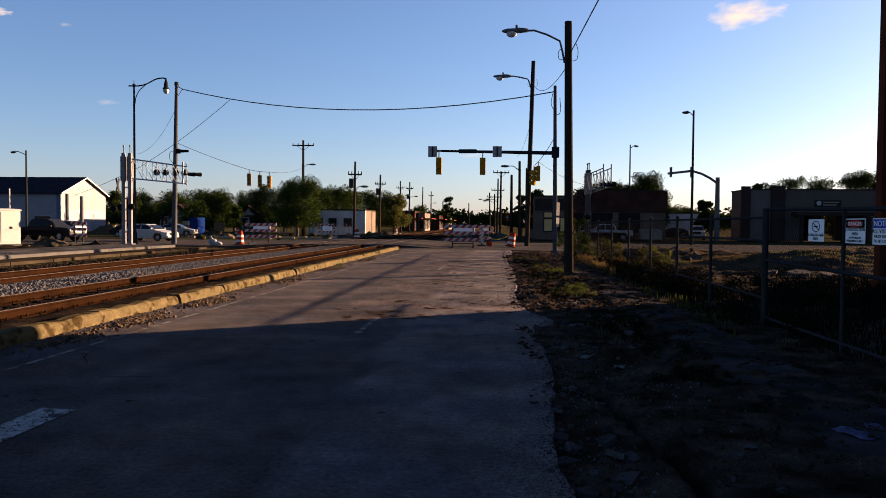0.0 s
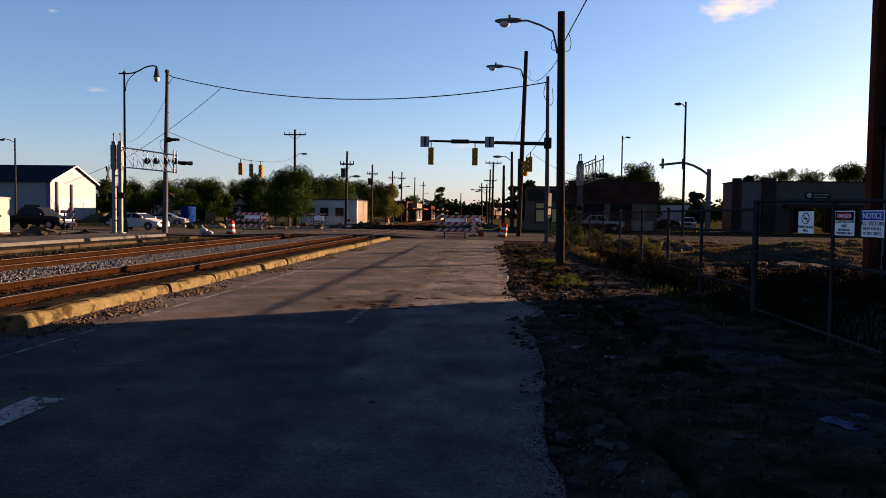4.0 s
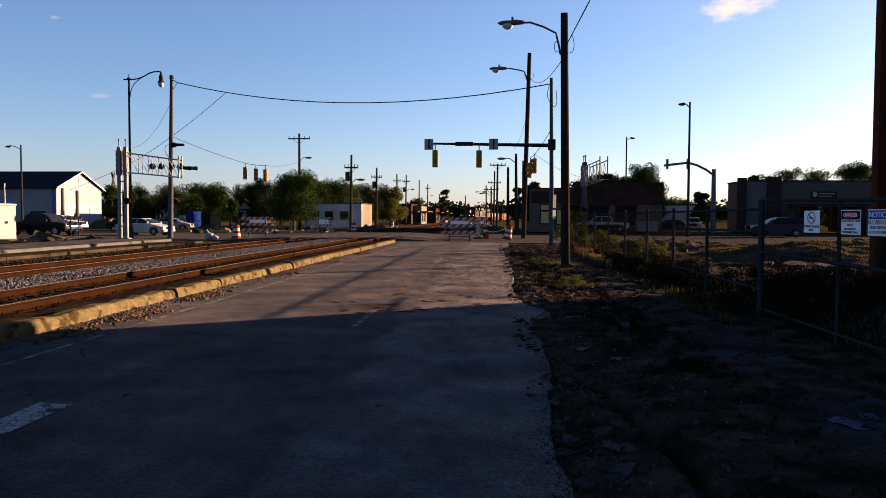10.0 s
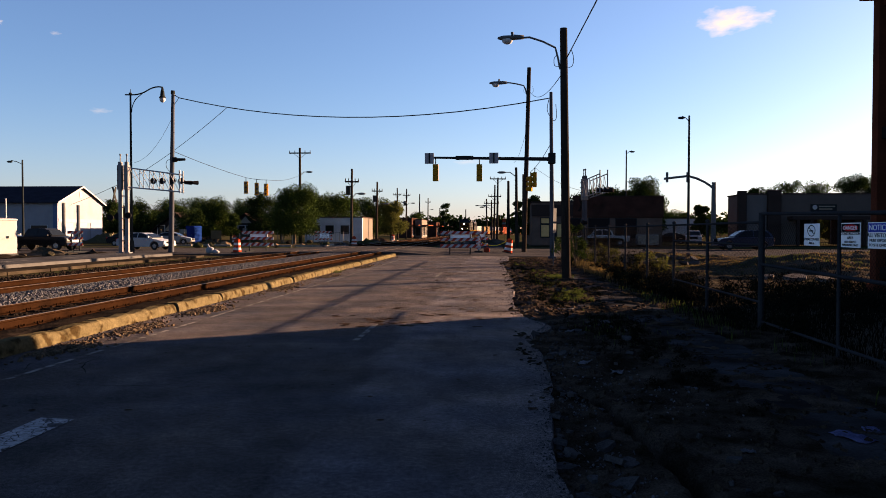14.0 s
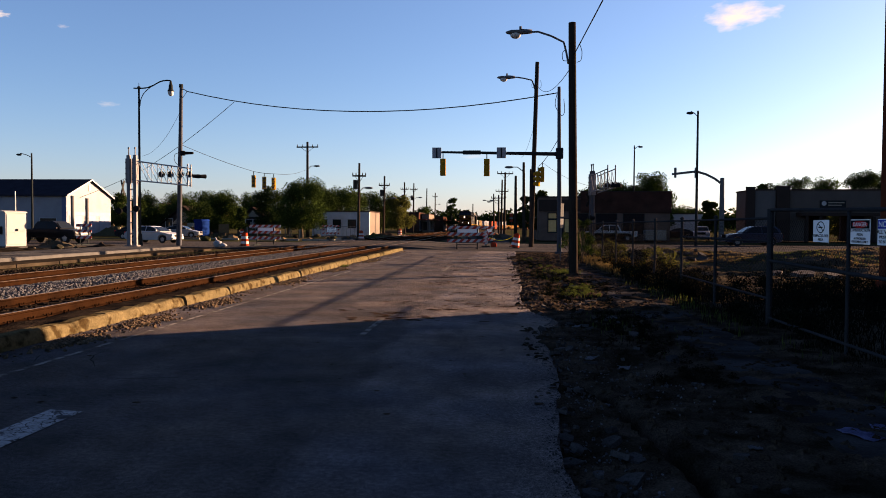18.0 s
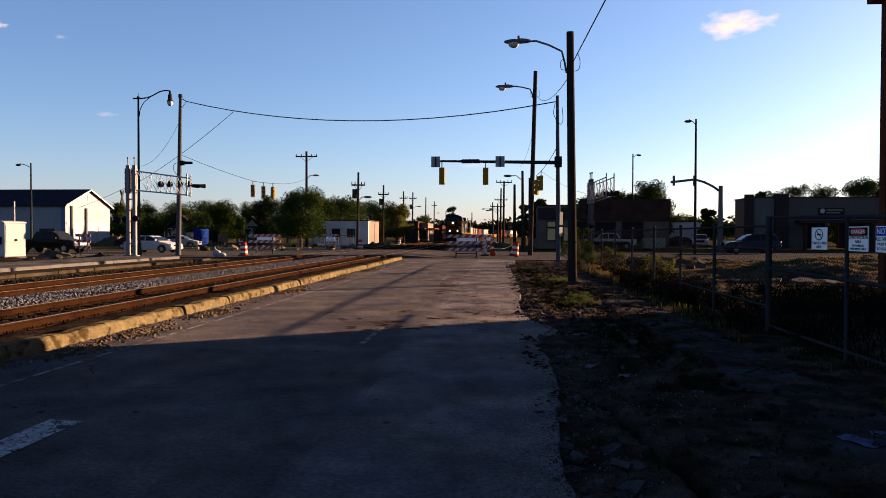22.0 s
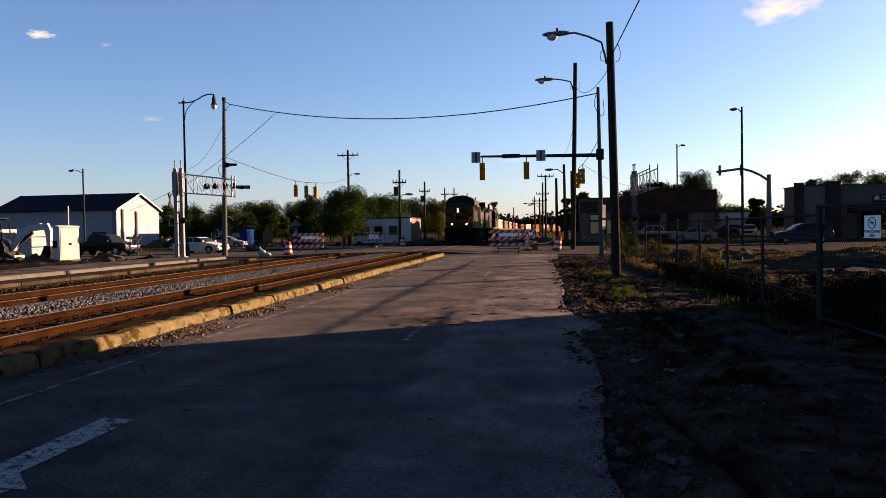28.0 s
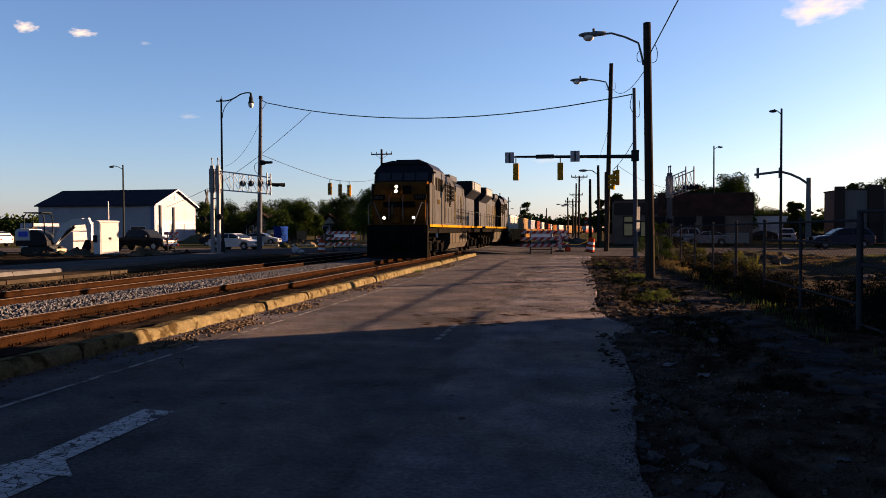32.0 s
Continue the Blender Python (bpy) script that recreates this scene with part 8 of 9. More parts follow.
def warning_sign(y, header, head_mat, lines, label, oval=False, picto=False):
    """A sign wired to the gate, facing the road; reading runs along -y."""
    m = pose(FX - 0.045, y, 1.57, 0, 0, -90)
    th = thing("warning_sign", m, label, "sign", "warning signs on the gate")
    w, h = 0.25, 0.155
    bm = B()
    box(bm, -w, w, -0.004, 0.004, -h, h, 0.002)
    part("board", bm, "sign_white", th)
    if header:
        bm = B()
        box(bm, -w + 0.012, w - 0.012, -0.0065, -0.0042, h - 0.115, h - 0.012)
        hd = part("header", bm, head_mat, th)
        if oval:
            bm = B()
            rod(bm, (0, -0.0085, 0), (0, -0.0066, 0), 1, 1, 28)
            for v in bm.verts:
                v.co.x *= 0.2
                v.co.z = v.co.z * 0.042 + h - 0.0635
            part("oval", bm, "sign_red", hd)
        words("lettering", header, 0.095 if not oval else 0.07, "sign_white", hd, pose(0, -0.0095, h - 0.066) @ Matrix.Diagonal((1.25, 1, 1, 1)))
    if picto:
        bm = B()
        for i in range(24):
            a, b = 6.2832 * i / 24, 6.2832 * (i + 1) / 24
            tube(bm, [(0.12 * math.cos(a), -0.006, 0.055 + 0.075 * math.sin(a)), (0.12 * math.cos(b), -0.006, 0.055 + 0.075 * math.sin(b))], 0.006, 4)
        tube(bm, [(-0.085, -0.006, 0.108), (0.085, -0.006, 0.002)], 0.006, 4)
        box(bm, -0.07, 0.06, -0.007, -0.0045, 0.045, 0.062)
        part("pictogram", bm, "ink", th, "crossed-out cigarette in a ring")
    for t, z, s in lines:
        words("lettering", t, s, "ink", th, pose(0, -0.0065, z) @ Matrix.Diagonal((1.3, 1, 1, 1)))


warning_sign(10.68, "", "", (("TOBACCO-FREE", -0.065, 0.052), ("AREA", -0.118, 0.052)), "white tobacco-free area sign", picto=True)
warning_sign(9.55, "DANGER", "ink", (("CONSTRUCTION", 0.018, 0.05), ("AREA", -0.035, 0.05), ("AUTHORIZED", -0.085, 0.038), ("PERSONNEL ONLY", -0.125, 0.038)), "white danger construction area sign", oval=True)
warning_sign(8.87, "NOTICE", "sign_blue", (("ALL VISITORS", 0.0, 0.066), ("MUST REPORT", -0.06, 0.048), ("TO SITE OFFICE", -0.115, 0.048)), "white and blue notice to visitors sign")
warning_sign(8.05, "NOTICE", "sign_blue", (), "white and blue sign at the end of the gate")

# ---- trees, grass, sky ----
def leaves(rng, count, blobs, size):
    vs, fs = [], []
    tot = sum(b[3] ** 2 for b in blobs)
    for bx, by, bz, br in blobs:
        for _ in range(int(count * br ** 2 / tot) + 1):
            d = Vector((rng.gauss(0, 1), rng.gauss(0, 1), rng.gauss(0, 1))).normalized()
            r = br * (rng.random() ** 0.45) * (1 + 0.25 * noise.noise(d * 2.3 + Vector((bx, by, bz))))
            p = Vector((bx, by, bz)) + Vector((d.x * r, d.y * r, d.z * r * 0.85))
            a = Vector((rng.uniform(-1, 1), rng.uniform(-1, 1), rng.uniform(-1, 1))).normalized()
            b = a.cross(Vector((rng.uniform(-1, 1), rng.uniform(-1, 1), rng.uniform(-1, 1)))).normalized()
            s = size * rng.uniform(0.5, 1.4)
            c = len(vs)
            vs += [tuple(p - a * s), tuple(p + b * s * 0.55), tuple(p + a * s), tuple(p - b * s * 0.55 + a.cross(b) * s * 0.3)]
            fs.append((c, c + 1, c + 2, c + 3))
    return vs, fs


def tree(x, y, h, w, seed, leafm, label, count=2600, size=0.28, trunk=0.28, low=0.22):
    rng = random.Random(seed)
    th = thing("tree", pose(x, y, 0), label, "tree", "trees")
    bm = B()
    top = h * 0.55
    rod(bm, (0, 0, -0.2), (rng.uniform(-0.2, 0.2), 0, top), trunk, trunk * 0.5, 8)
    blobs = []
    n = 9
    for i in range(n):
        a = 6.2832 * i / n + rng.uniform(-0.4, 0.4)
        z = h * rng.uniform(low + 0.12, 0.82)
        q = w * rng.uniform(0.3, 0.72) * (1.0 if z < h * 0.6 else 0.65)
        e = (q * math.cos(a), q * math.sin(a), z)
        rod(bm, (0, 0, min(top, z * 0.6)), e, trunk * 0.4, trunk * 0.12, 6)
        blobs.append((*e, w * rng.uniform(0.26, 0.42)))
    for i in range(7):
        blobs.append((rng.uniform(-0.45, 0.45) * w, rng.uniform(-0.45, 0.45) * w, h - w * rng.uniform(0.3, 0.75), w * rng.uniform(0.28, 0.42)))
    blobs.append((0, 0, h * 0.55, w * 0.6))
    blobs.append((0, 0, h * 0.3, w * 0.55))
    for i in range(5):
        a = 6.2832 * i / 5
        blobs.append((w * 0.5 * math.cos(a), w * 0.5 * math.sin(a), h * (low + 0.04), w * 0.34))
    part("trunk", bm, "bark", th)
    vs, fs = leaves(rng, count, blobs, size)
    part("crown", raw("crown", vs, fs, leafm), leafm, th, "leafy crown")
    return th


# x, y, height, half-width, foliage, leaves
TREES = (
    (-26.6, 97, 8.2, 3.3, "leaf", 5200),
    (-35.2, 110, 7.5, 2.4, "leaf_dark", 2600),
    (-27.9, 125, 9.1, 4.0, "leaf", 3600),
    (-28.4, 116, 7.6, 2.7, "leaf_dark", 2200),
    (-25.5, 130, 7.7, 2.6, "leaf", 2000),
    (-23.1, 140, 8.0, 3.9, "leaf", 3200),
    (-19.0, 136, 7.2, 2.5, "leaf_gold", 2600),
    (-21.4, 200, 7.3, 2.8, "leaf", 1500),
    (-14.3, 215, 9.7, 1.6, "leaf_dark", 1600),
    (-16.6, 230, 6.4, 2.5, "leaf_dark", 900),
    (-43.0, 112, 6.2, 2.4, "leaf", 2800),
    (-49.3, 118, 5.5, 3.1, "leaf_dark", 2200),
    (-61.8, 140, 6.9, 2.8, "leaf_dark", 1800),
    (-62.7, 130, 5.8, 3.2, "leaf_dark", 2000),
    (-64.3, 126, 6.1, 1.9, "leaf_dark", 1400),
    (-69.4, 130, 7.2, 1.5, "leaf_dark", 1400),
    (-51.9, 150, 7.1, 2.5, "leaf_dark", 1500),
    (-44.3, 122, 5.1, 1.5, "leaf_dark", 1100),
    (4.5, 90, 5.9, 1.2, "leaf_dark", 1800),
    (3.6, 112, 6.0, 0.9, "leaf_dark", 1100),
    (12.6, 116, 7.2, 2.5, "leaf_dark", 2200),
    (17.3, 117, 8.8, 2.9, "leaf_dark", 2600),
    (20.8, 121, 8.1, 2.2, "leaf", 1800),
    (23.2, 115, 9.8, 3.0, "leaf", 3400),
    (26.5, 97, 5.0, 1.05, "leaf", 3200),
    (19.6, 113, 8.2, 2.2, "leaf_dark", 2000),
    (24.4, 117, 8.6, 2.3, "leaf", 2200),
    (31.5, 134, 5.6, 2.2, "leaf", 1200),
    (35.0, 136, 5.4, 2.4, "leaf_dark", 1000),
    (42.6, 103, 4.2, 1.5, "leaf_gold", 1400),
    (45.8, 104, 4.0, 1.4, "leaf_gold", 1300),
    (56.9, 122, 10.6, 2.5, "leaf_dark", 3200),
    (52.9, 126, 8.8, 3.1, "leaf_dark", 1800),
    (50.3, 130, 10.4, 2.4, "leaf", 1400),
    (43.3, 126, 8.8, 1.1, "leaf", 900),
    (65.7, 128, 10.0, 2.9, "leaf_dark", 1500),
    (-58.0, 150, 8.6, 3.6, "leaf_dark", 2200),
    (-63.5, 152, 8.9, 3.6, "leaf_dark", 2200),
    (-69.5, 154, 8.4, 3.6, "leaf_dark", 2000),
    (-75.5, 152, 8.8, 3.6, "leaf_dark", 2000),
    (-82.0, 156, 8.4, 3.8, "leaf_dark", 1800),
    (-54.0, 136, 7.2, 3.0, "leaf_dark", 1800),
    (-60.5, 138, 6.8, 3.0, "leaf_dark", 1600),
    (-47.5, 140, 8.2, 3.4, "leaf", 2000),
    (-41.0, 140, 8.4, 3.2, "leaf_dark", 1800),
    (46.5, 130, 9.5, 2.6, "leaf_dark", 1500),
    (54.5, 129, 10.2, 3.0, "leaf", 1500),
    (61.0, 126, 10.8, 2.8, "leaf_dark", 1500),
    (41.6, 170, 6.4, 2.6, "leaf_dark", 900),
    (50.7, 180, 5.8, 2.2, "leaf_dark", 700),
    (15.0, 118, 7.8, 3.0, "leaf_dark", 2200),
    (21.5, 117, 8.4, 3.2, "leaf_dark", 2200),
)
for i, (x, y, h, w, lf, n) in enumerate(TREES):
    tree(x, y, h * 1.03, w * 1.3, 100 + i, lf, "leafy green tree standing near the crossing" if lf == "leaf" else "dark leafy tree behind the street" if lf == "leaf_dark" else "tree with golden yellow-green leaves", int(n * (6.5 if y < 115 else 5.0)), 0.095 if y < 115 else 0.125)


def far_woods():
    rng = random.Random(9)
    vs, fs = [], []
    for ring, (r, n, hh) in enumerate(((330, 420, 7.5), (520, 760, 12.5))):
        for i in range(n):
            a = radians(-75 + 150 * i / n + rng.uniform(-0.15, 0.15))
            x, y = r * math.sin(a), r * math.cos(a)
            if ring == 0 and -14 < math.degrees(a) < 4.5:
                continue
            h = hh * rng.uniform(0.7, 1.15) * (1 + 0.25 * noise.noise((a * 9, ring, 0)))
            v, f = leaves(rng, 80, [(x, y, h * 0.62, h * 0.42), (x + rng.uniform(-3, 3), y, h * 0.35, h * 0.4)], 1.0 + 0.5 * ring)
            c = len(vs)
            vs += v
            fs += [tuple(c + k for k in q) for q in f]
    tagged(new("far_woods", raw("far_woods", vs, fs, "leaf_dark")), "dark line of far woods along the horizon", "woods", "", "stuff")


far_woods()


def grass(name, spots, material, label):
    rng = random.Random(4)
    vs, fs = [], []
    for x0, y0, rx, ry, n, h in spots:
        for _ in range(n):
            x, y = x0 + rng.gauss(0, rx), y0 + rng.gauss(0, ry)
            k, b, hh = rng.uniform(0, 6.28), rng.uniform(-0.4, 0.4), h * rng.uniform(0.4, 1.2)
            w = 0.004 + 0.005 * rng.random()
            c, s = math.cos(k), math.sin(k)
            i = len(vs)
            vs += [(x - w * c, y - w * s, -0.06), (x + w * c, y + w * s, -0.06), (x + w * 0.6 * c + b * hh * 0.4 * s, y + w * 0.6 * s - b * hh * 0.4 * c, hh * 0.6), (x + b * hh * s, y - b * hh * c, hh)]
            fs += [(i, i + 1, i + 2), (i, i + 2, i + 3)]
    tagged(new(name, raw(name, vs, fs, material)), label, "grass", "", "stuff")


grass("dry_grass", [(4.0, 28.5, 0.15, 1.2, 1400, 0.22), (4.3, 33, 0.25, 2.0, 1200, 0.25), (4.4, 22, 0.15, 1.0, 150, 0.2), (4.9, 31.5, 0.2, 1.5, 500, 0.32), (5.5, 27.2, 0.25, 0.6, 220, 0.42)], "grass_dry", "dry straw-coloured grass along the fence")
grass("green_weeds", [(2.25, 26.6, 0.25, 0.4, 300, 0.07), (1.9, 18.4, 0.22, 0.5, 200, 0.05), (2.0, 12.5, 0.35, 1.2, 150, 0.04), (3.9, 16, 0.2, 3, 400, 0.1), (1.7, 24, 0.3, 2, 150, 0.04), (-6.05, 28.2, 0.08, 0.2, 120, 0.1)], "grass_green", "green weeds on the shoulder")


def lot_grass(name, count, material, label, seed, lush):
    """Short grass grown over the heaps of earth."""
    rng = random.Random(seed)
    vs, fs = [], []
    while len(fs) < 2 * count:
        x, y = rng.uniform(6.0, 24), rng.uniform(27.5, 46)
        if noise.noise((x * 0.5, y * 0.5, seed)) + 0.4 * noise.noise((x * 1.7, y * 1.7, seed)) < rng.uniform(-0.05, 0.5) + lush:
            continue
        z, hh = lot_z(x, y) - 0.02, rng.uniform(0.03, 0.11)
        k, b, w = rng.uniform(0, 6.28), rng.uniform(-0.7, 0.7), rng.uniform(0.006, 0.013)
        c, q, i = math.cos(k), math.sin(k), len(vs)
        vs += [(x - w * c, y - w * q, z), (x + w * c, y + w * q, z), (x + w * 0.6 * c + b * hh * 0.4 * q, y + w * 0.6 * q - b * hh * 0.4 * c, z + hh * 0.6), (x + b * hh * q, y - b * hh * c, z + hh)]
        fs += [(i, i + 1, i + 2), (i, i + 2, i + 3)]
    tagged(new(name, raw(name, vs, fs, material)), label, "grass", "", "stuff")


lot_grass("lot_dry_grass", 34000, "grass_dry", "dry straw grass over the heaps of earth", 3, -0.1)
lot_grass("lot_green_grass", 18000, "grass_green", "patches of green grass on the heaps of earth", 8, 0.02)


def weed_field():
    """Rough weeds over the lot and along the fence, partly in place of shade."""
    rng = random.Random(12)
    vs, fs = [], []

    def blade(x, y, z, hh, w):
        k, b = rng.uniform(0, 6.28), rng.uniform(-0.5, 0.5)
        c, s = math.cos(k), math.sin(k)
        i = len(vs)
        vs.extend([(x - w * c, y - w * s, z), (x + w * c, y + w * s, z), (x + w * 0.7 * c + b * hh * 0.4 * s, y + w * 0.7 * s - b * hh * 0.4 * c, z + hh * 0.6), (x + b * hh * s, y - b * hh * c, z + hh)])
        fs.extend([(i, i + 1, i + 2), (i, i + 2, i + 3)])

    made = 0
    while made < 14000:
        x, y = rng.uniform(4.7, 30), rng.uniform(17, 28)
        g = noise.noise((x * 0.35, y * 0.35, 1)) + 0.5 * noise.noise((x * 1.3, y * 1.3, 5))
        if g < rng.uniform(-0.4, 0.5):
            continue
        made += 1
        blade(x, y, lot_z(x, y) - 0.02, (0.03 + 0.09 * max(0, g)) * rng.uniform(0.4, 1.3), 0.016)
    # a dense ragged line of growth at the foot of the fence, and dark brush added for shade in the near corner of the
    # lot
    for _ in range(20000):
        y = 5 + 40 * rng.random()
        x = 4.4 + rng.gauss(0, 0.3)
        tall = max(0.05, 0.17 + 0.3 * noise.noise((x, y * 0.5, 3)) + 0.15 * noise.noise((x * 3, y * 2.1, 8)))
        blade(x, y, -0.08, tall * (0.35 if y < 12.3 else 0.8) * rng.uniform(0.4, 1.4), 0.007)
    for _ in range(9000):
        x, y = rng.uniform(4.7, 10.5), rng.uniform(9.5, 21.5)
        blade(x, y, lot_z(x, y) - 0.02, max(0.04, 0.15 + 0.25 * noise.noise((x * 0.7, y * 0.7, 6))) * rng.uniform(0.5, 1.3), 0.01)
    for cx, cy, rx, ry, n in ((2.0, 12.4, 0.4, 1.3, 1500), (1.9, 18.0, 0.3, 0.8, 500), (1.6, 22.5, 0.35, 1.2, 500), (1.8, 30.0, 0.5, 3.0, 900), (1.2, 36.0, 0.4, 3.0, 800)):
        for _ in range(n):
            blade(cx + rng.gauss(0, rx), cy + rng.gauss(0, ry), -0.07, 0.06 * rng.uniform(0.4, 1.6), 0.007)
    tagged(new("weeds", raw("weeds", vs, fs, "weeds")), "dark rough weeds along the fence and over the lot, partly standing in for shade", "weeds", "", "stuff")


weed_field()


def fence_growth():
    """Small-leaved scrub tangled in the foot of the fence, and lot brush that stands in for shade."""
    rng = random.Random(61)
    blobs = []
    for i in range(70):
        y = rng.uniform(6, 44)
        r = rng.uniform(0.1, 0.24) * (1.25 + noise.noise((y * 0.4, 2.0, 0)))
        blobs.append((4.55 + rng.gauss(0, 0.22), y, r * 0.8, r))
    for i in range(16):                       # higher tangles behind the mesh
        y = rng.choice((rng.uniform(18.7, 27.5), rng.uniform(31.0, 36.5), rng.uniform(18.7, 24.0)))
        r = rng.uniform(0.16, 0.34) * (1.1 + 0.5 * noise.noise((y * 0.9, 6.0, 0)))
        blobs.append((4.85 + rng.gauss(0, 0.16), y, rng.uniform(0.3, 1.0) * 0.75, r))
    for i in range(170):                      # dark brush added over the near part of the lot in place of shade
        x, y = rng.uniform(4.8, 11.0), rng.uniform(12.0, 24.0)
        r = rng.uniform(0.1, 0.3)
        blobs.append((x, y, lot_z(x, y) + r * 0.5, r))
    vs, fs = leaves(rng, 46000, blobs, 0.026)
    tagged(new("fence_growth", raw("fence_growth", vs, fs, "weeds")), "dark tangled scrub along the fence, and lot brush standing in for shade", "weeds", "", "stuff")


fence_growth()


def fence_brush():
    """Low dark tangle of weeds along the fence."""
    rng = random.Random(67)
    blobs = []
    for i in range(150):
        y = rng.uniform(17.5, 31.5)
        top = 0.34 + 0.2 * noise.noise((y * 0.6, 3.0, 0))
        r = rng.uniform(0.08, 0.18)
        blobs.append((4.55 + rng.gauss(0, 0.2), y, rng.uniform(0.02, max(0.1, top - r)), r))
    vs, fs = leaves(rng, 36000, blobs, 0.024)
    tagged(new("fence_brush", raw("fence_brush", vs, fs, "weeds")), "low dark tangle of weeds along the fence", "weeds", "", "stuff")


fence_brush()


def ground_cover(name, spots, material, label):
    """Low creeping clumps close to the soil."""
    rng = random.Random(19)
    blobs = []
    for x0, y0, rx, ry, n in spots:
        for _ in range(n):
            r = rng.uniform(0.04, 0.11)
            x, y = x0 + rng.gauss(0, rx), y0 + rng.gauss(0, ry)
            blobs.append((x, y, shoulder_z(x, y) + r * 0.25, r))
    vs, fs = leaves(rng, 130 * len(blobs), blobs, 0.011)
    tagged(new(name, raw(name, vs, fs, material)), label, "weeds", "", "stuff")


ground_cover("green_cover", [(2.25, 26.6, 0.25, 0.4, 26), (1.9, 18.2, 0.2, 0.5, 24), (2.1, 20.0, 0.3, 0.6, 14), (1.7, 30.0, 0.3, 1.0, 16), (1.4, 36.0, 0.3, 1.5, 14)], "grass_green", "low creeping green weeds on the shoulder")
# the last four spots are added to darken sunlit soil, in place of shade
ground_cover("dark_cover", [(2.0, 12.4, 0.4, 1.3, 90), (1.6, 22.5, 0.35, 1.4, 30), (2.2, 9.0, 0.3, 0.9, 30), (1.35, 18.0, 0.3, 1.4, 60), (1.5, 25.0, 0.4, 1.8, 70), (1.2, 31.0, 0.35, 2.2, 60), (2.6, 21.5, 0.4, 1.8, 50)], "weeds", "low dark weeds on the shoulder, partly added to darken sunlit soil")


def bush(x, y, r, tall, seed, leafm, count):
    rng = random.Random(seed)
    th = thing("bush", pose(x, y, -0.05), "tall leafy shrub growing beside the lamp pole" if tall > 1.6 else "scrubby bush growing at the fence", "bush", "bushes at the fence")
    bl = []
    for i in range(16):
        bm = B()
        z = tall * rng.uniform(0.25, 0.9)
        q = r * (1.1 - 0.6 * z / tall)
        e = (rng.uniform(-q, q), rng.uniform(-q, q), z)
        tube(bm, curved([(0, 0, 0), (e[0] * 0.3, e[1] * 0.3, z * 0.55), e], 3), 0.009, 5)
        bl.append((*e, min(r, tall * 0.5) * rng.uniform(0.22, 0.42)))
        part("stem", bm, "bark", th)
    vs, fs = leaves(rng, count, bl, 0.032)
    part("foliage", raw("foliage", vs, fs, leafm), leafm, th)


for i, (x, y, r, tall, lm, n) in enumerate(((3.85, 35.2, 0.55, 2.1, "leaf", 2600), (4.15, 36.6, 0.5, 1.6, "leaf", 1600), (4.4, 39.0, 0.6, 1.3, "leaf_gold", 1500), (4.2, 42.0, 0.7, 1.5, "leaf", 1500), (5.0, 34.6, 0.6, 1.15, "leaf_gold", 1500), (5.1, 33.0, 0.55, 0.95, "leaf_gold", 1300), (5.3, 26.6, 0.4, 0.95, "leaf_gold", 900), (5.2, 23.8, 0.4, 1.0, "leaf_gold", 1000), (4.1, 44.5, 0.7, 1.4, "leaf", 1300))):
    bush(x, y, r, tall, 40 + i, lm, n)


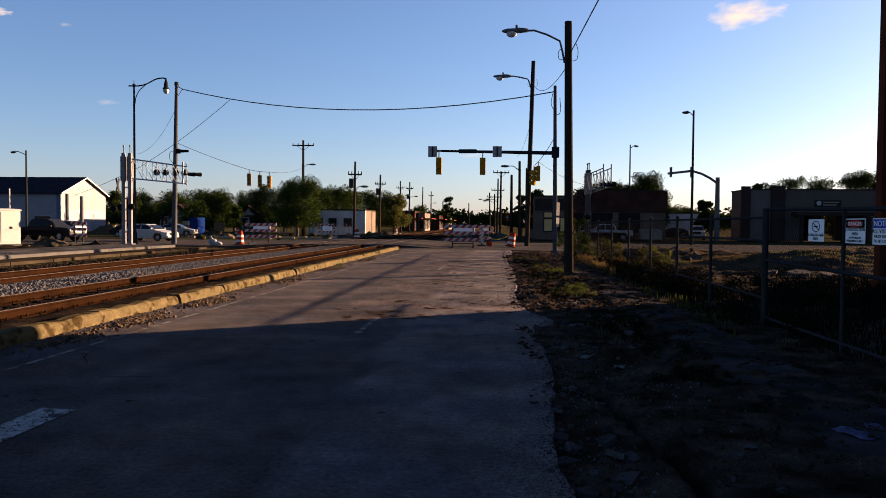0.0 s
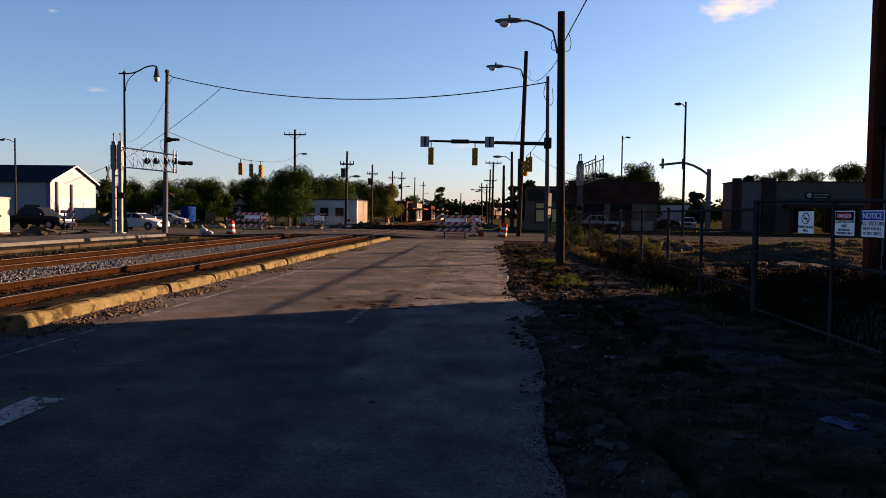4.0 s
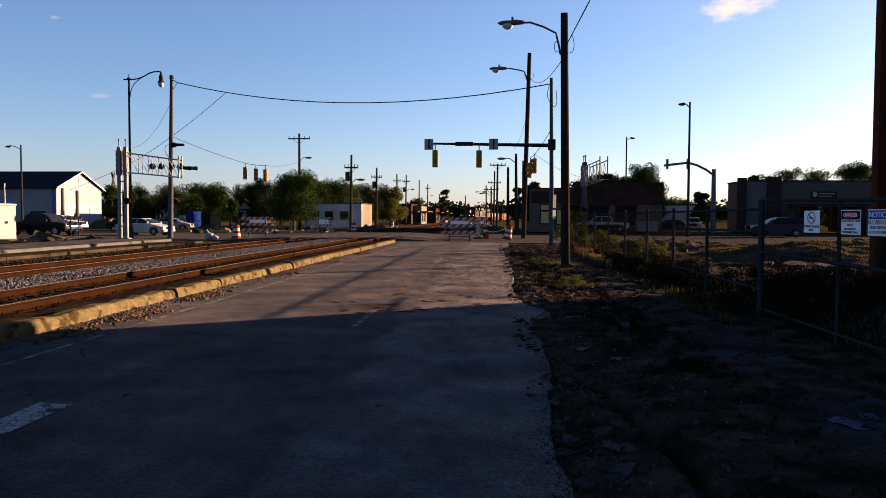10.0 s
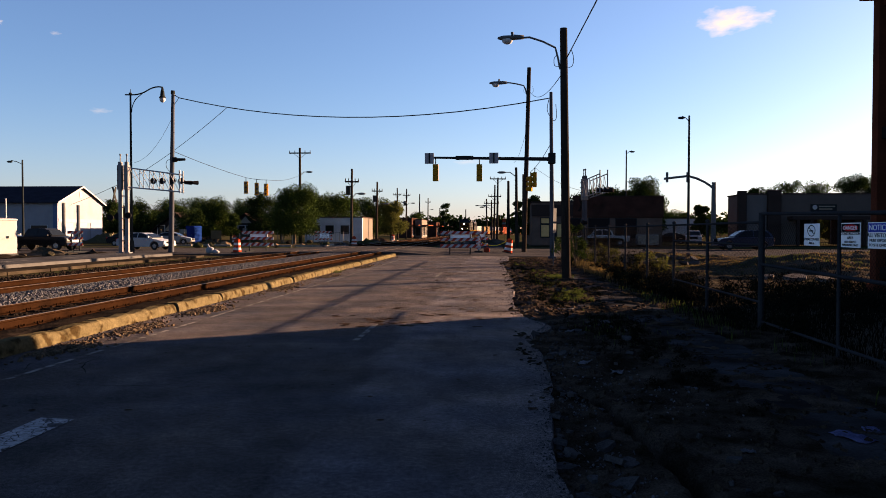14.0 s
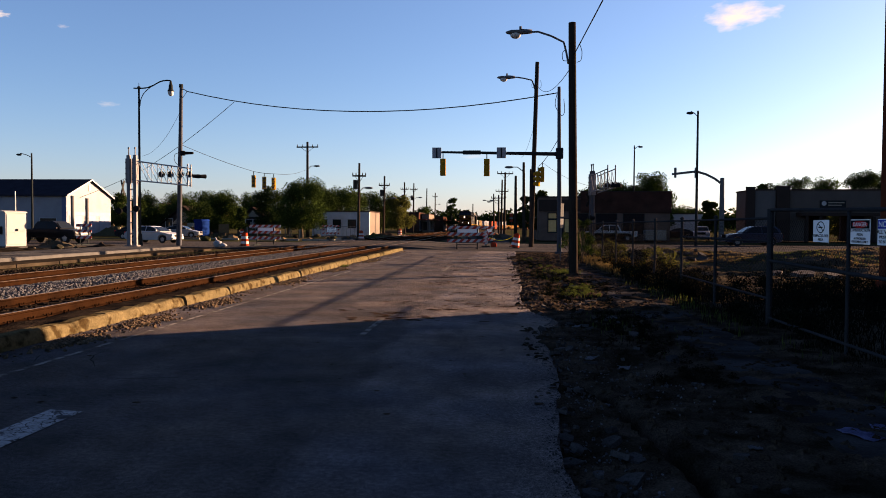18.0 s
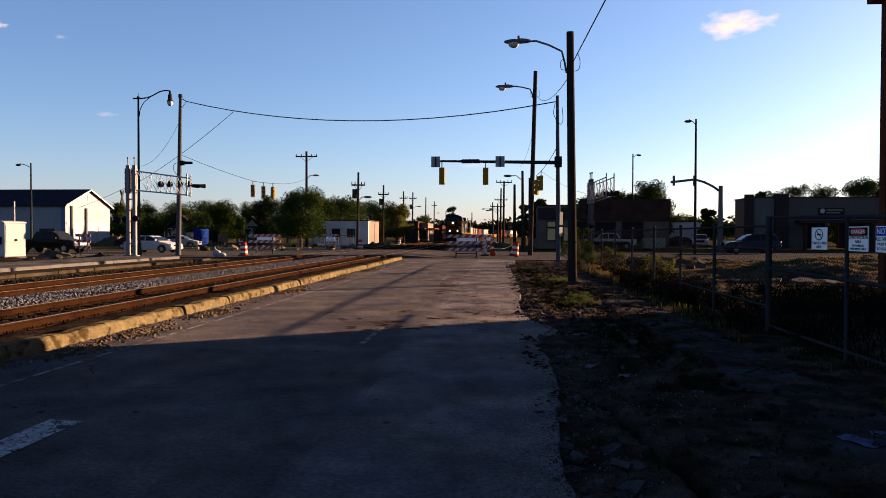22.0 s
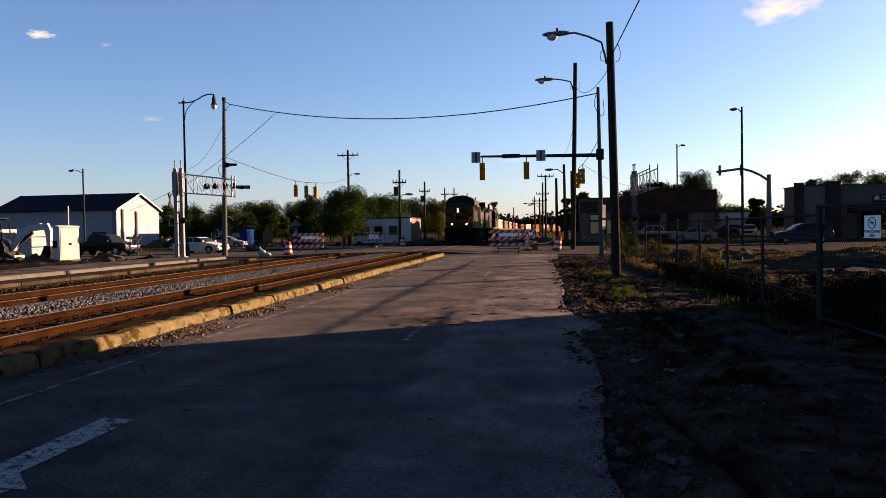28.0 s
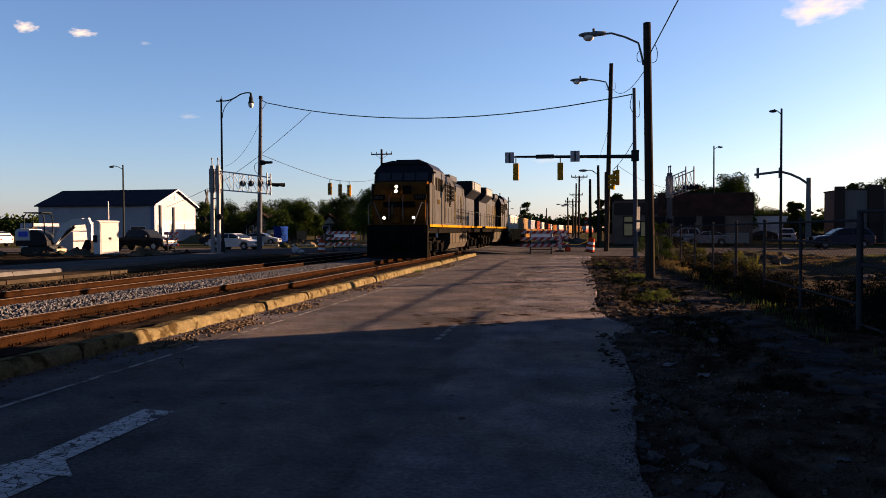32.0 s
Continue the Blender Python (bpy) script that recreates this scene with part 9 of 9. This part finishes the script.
# ---- clouds: thin wisps very far off, their sunlight put in as emission ----
def cloud_glow(name, most):
    m = bpy.data.materials.new(name)
    m.use_nodes = True
    n, l = m.node_tree.nodes, m.node_tree.links
    n.remove(n["Principled BSDF"])
    tc = n.new("ShaderNodeTexCoord")
    ln = n.new("ShaderNodeVectorMath")
    ln.operation = "LENGTH"
    l.new(tc.outputs["Object"], ln.inputs[0])
    nz = n.new("ShaderNodeTexNoise")
    nz.inputs["Scale"].default_value, nz.inputs["Detail"].default_value = 2.2, 8
    oi = n.new("ShaderNodeObjectInfo")
    of = n.new("ShaderNodeVectorMath")
    of.operation = "ADD"
    l.new(tc.outputs["Object"], of.inputs[0]), l.new(oi.outputs["Location"], of.inputs[1])
    l.new(tc.outputs["Object"], nz.inputs[0])
    a = n.new("ShaderNodeMath")
    a.operation = "MULTIPLY_ADD"
    a.inputs[1].default_value = 1.7
    l.new(nz.outputs[0], a.inputs[0])
    neg = n.new("ShaderNodeMath")
    neg.operation = "MULTIPLY"
    neg.inputs[1].default_value = -1.15
    l.new(ln.outputs["Value"], neg.inputs[0]), l.new(neg.outputs[0], a.inputs[2])
    rg = n.new("ShaderNodeMapRange")
    rg.inputs[1].default_value, rg.inputs[2].default_value = 0.0, 0.8
    rg.inputs[3].default_value, rg.inputs[4].default_value = 0.0, most
    l.new(a.outputs[0], rg.inputs[0])
    # the wisps glow by themselves in place of being lit by the sun
    em, tr, mx = n.new("ShaderNodeEmission"), n.new("ShaderNodeBsdfTransparent"), n.new("ShaderNodeMixShader")
    em.inputs[0].default_value, em.inputs[1].default_value = (1.0, 0.97, 0.94, 1), 0.155
    l.new(rg.outputs[0], mx.inputs[0]), l.new(tr.outputs[0], mx.inputs[1]), l.new(em.outputs[0], mx.inputs[2])
    l.new(mx.outputs[0], n["Material Output"].inputs[0])
    MATS[name] = m


cloud_glow("cloud", 1.0)
cloud_glow("wisp", 0.22)
CLOUDS = []


def cloud(az, el, w, h, drift, label, seed):
    """A wisp 2.5 km off at azimuth az (right of +y) and height el, in degrees, w by h degrees wide, drifting in degrees over the clip."""
    rng = random.Random(seed)
    bm = B()
    bmesh.ops.create_grid(bm, x_segments=12, y_segments=6, size=1.0)
    for v in bm.verts:
        v.co = Vector((v.co.x, 0.05 * rng.uniform(-1, 1), v.co.y))
    r = 2500.0
    k = r * math.tan(radians(1))

    def at(a):
        p = Vector((math.sin(radians(a)) * math.cos(radians(el)), math.cos(radians(a)) * math.cos(radians(el)), math.sin(radians(el)))) * r
        return pose(p.x, p.y, p.z, 0, 0, -a)
    ob = solid("cloud", bm, "wisp" if "faint" in label else "cloud", label, "cloud", "clouds", m=at(az))
    ob.scale = (w * k, w * k, h * k)
    ob.visible_shadow = False
    CLOUDS.append((ob, at(az), at(az + drift)))


cloud(17.6, 14.9, 3.4, 1.35, -0.9, "small bright white cloud", 1)
cloud(-28.6, 8.4, 1.0, 0.28, -0.5, "faint thin wisp of cloud", 2)
cloud(-1.9, 5.4, 1.8, 0.3, -0.3, "faint low wisp of cloud", 3)
cloud(-35.3, 13.6, 1.2, 0.42, -0.8, "small white wisp of cloud", 4)
cloud(-31.2, 13.3, 0.5, 0.2, -0.8, "tiny faint wisp of cloud", 5)
cloud(-38.9, 13.6, 1.0, 0.55, -0.6, "small white cloud at the edge of the view", 6)

motions()
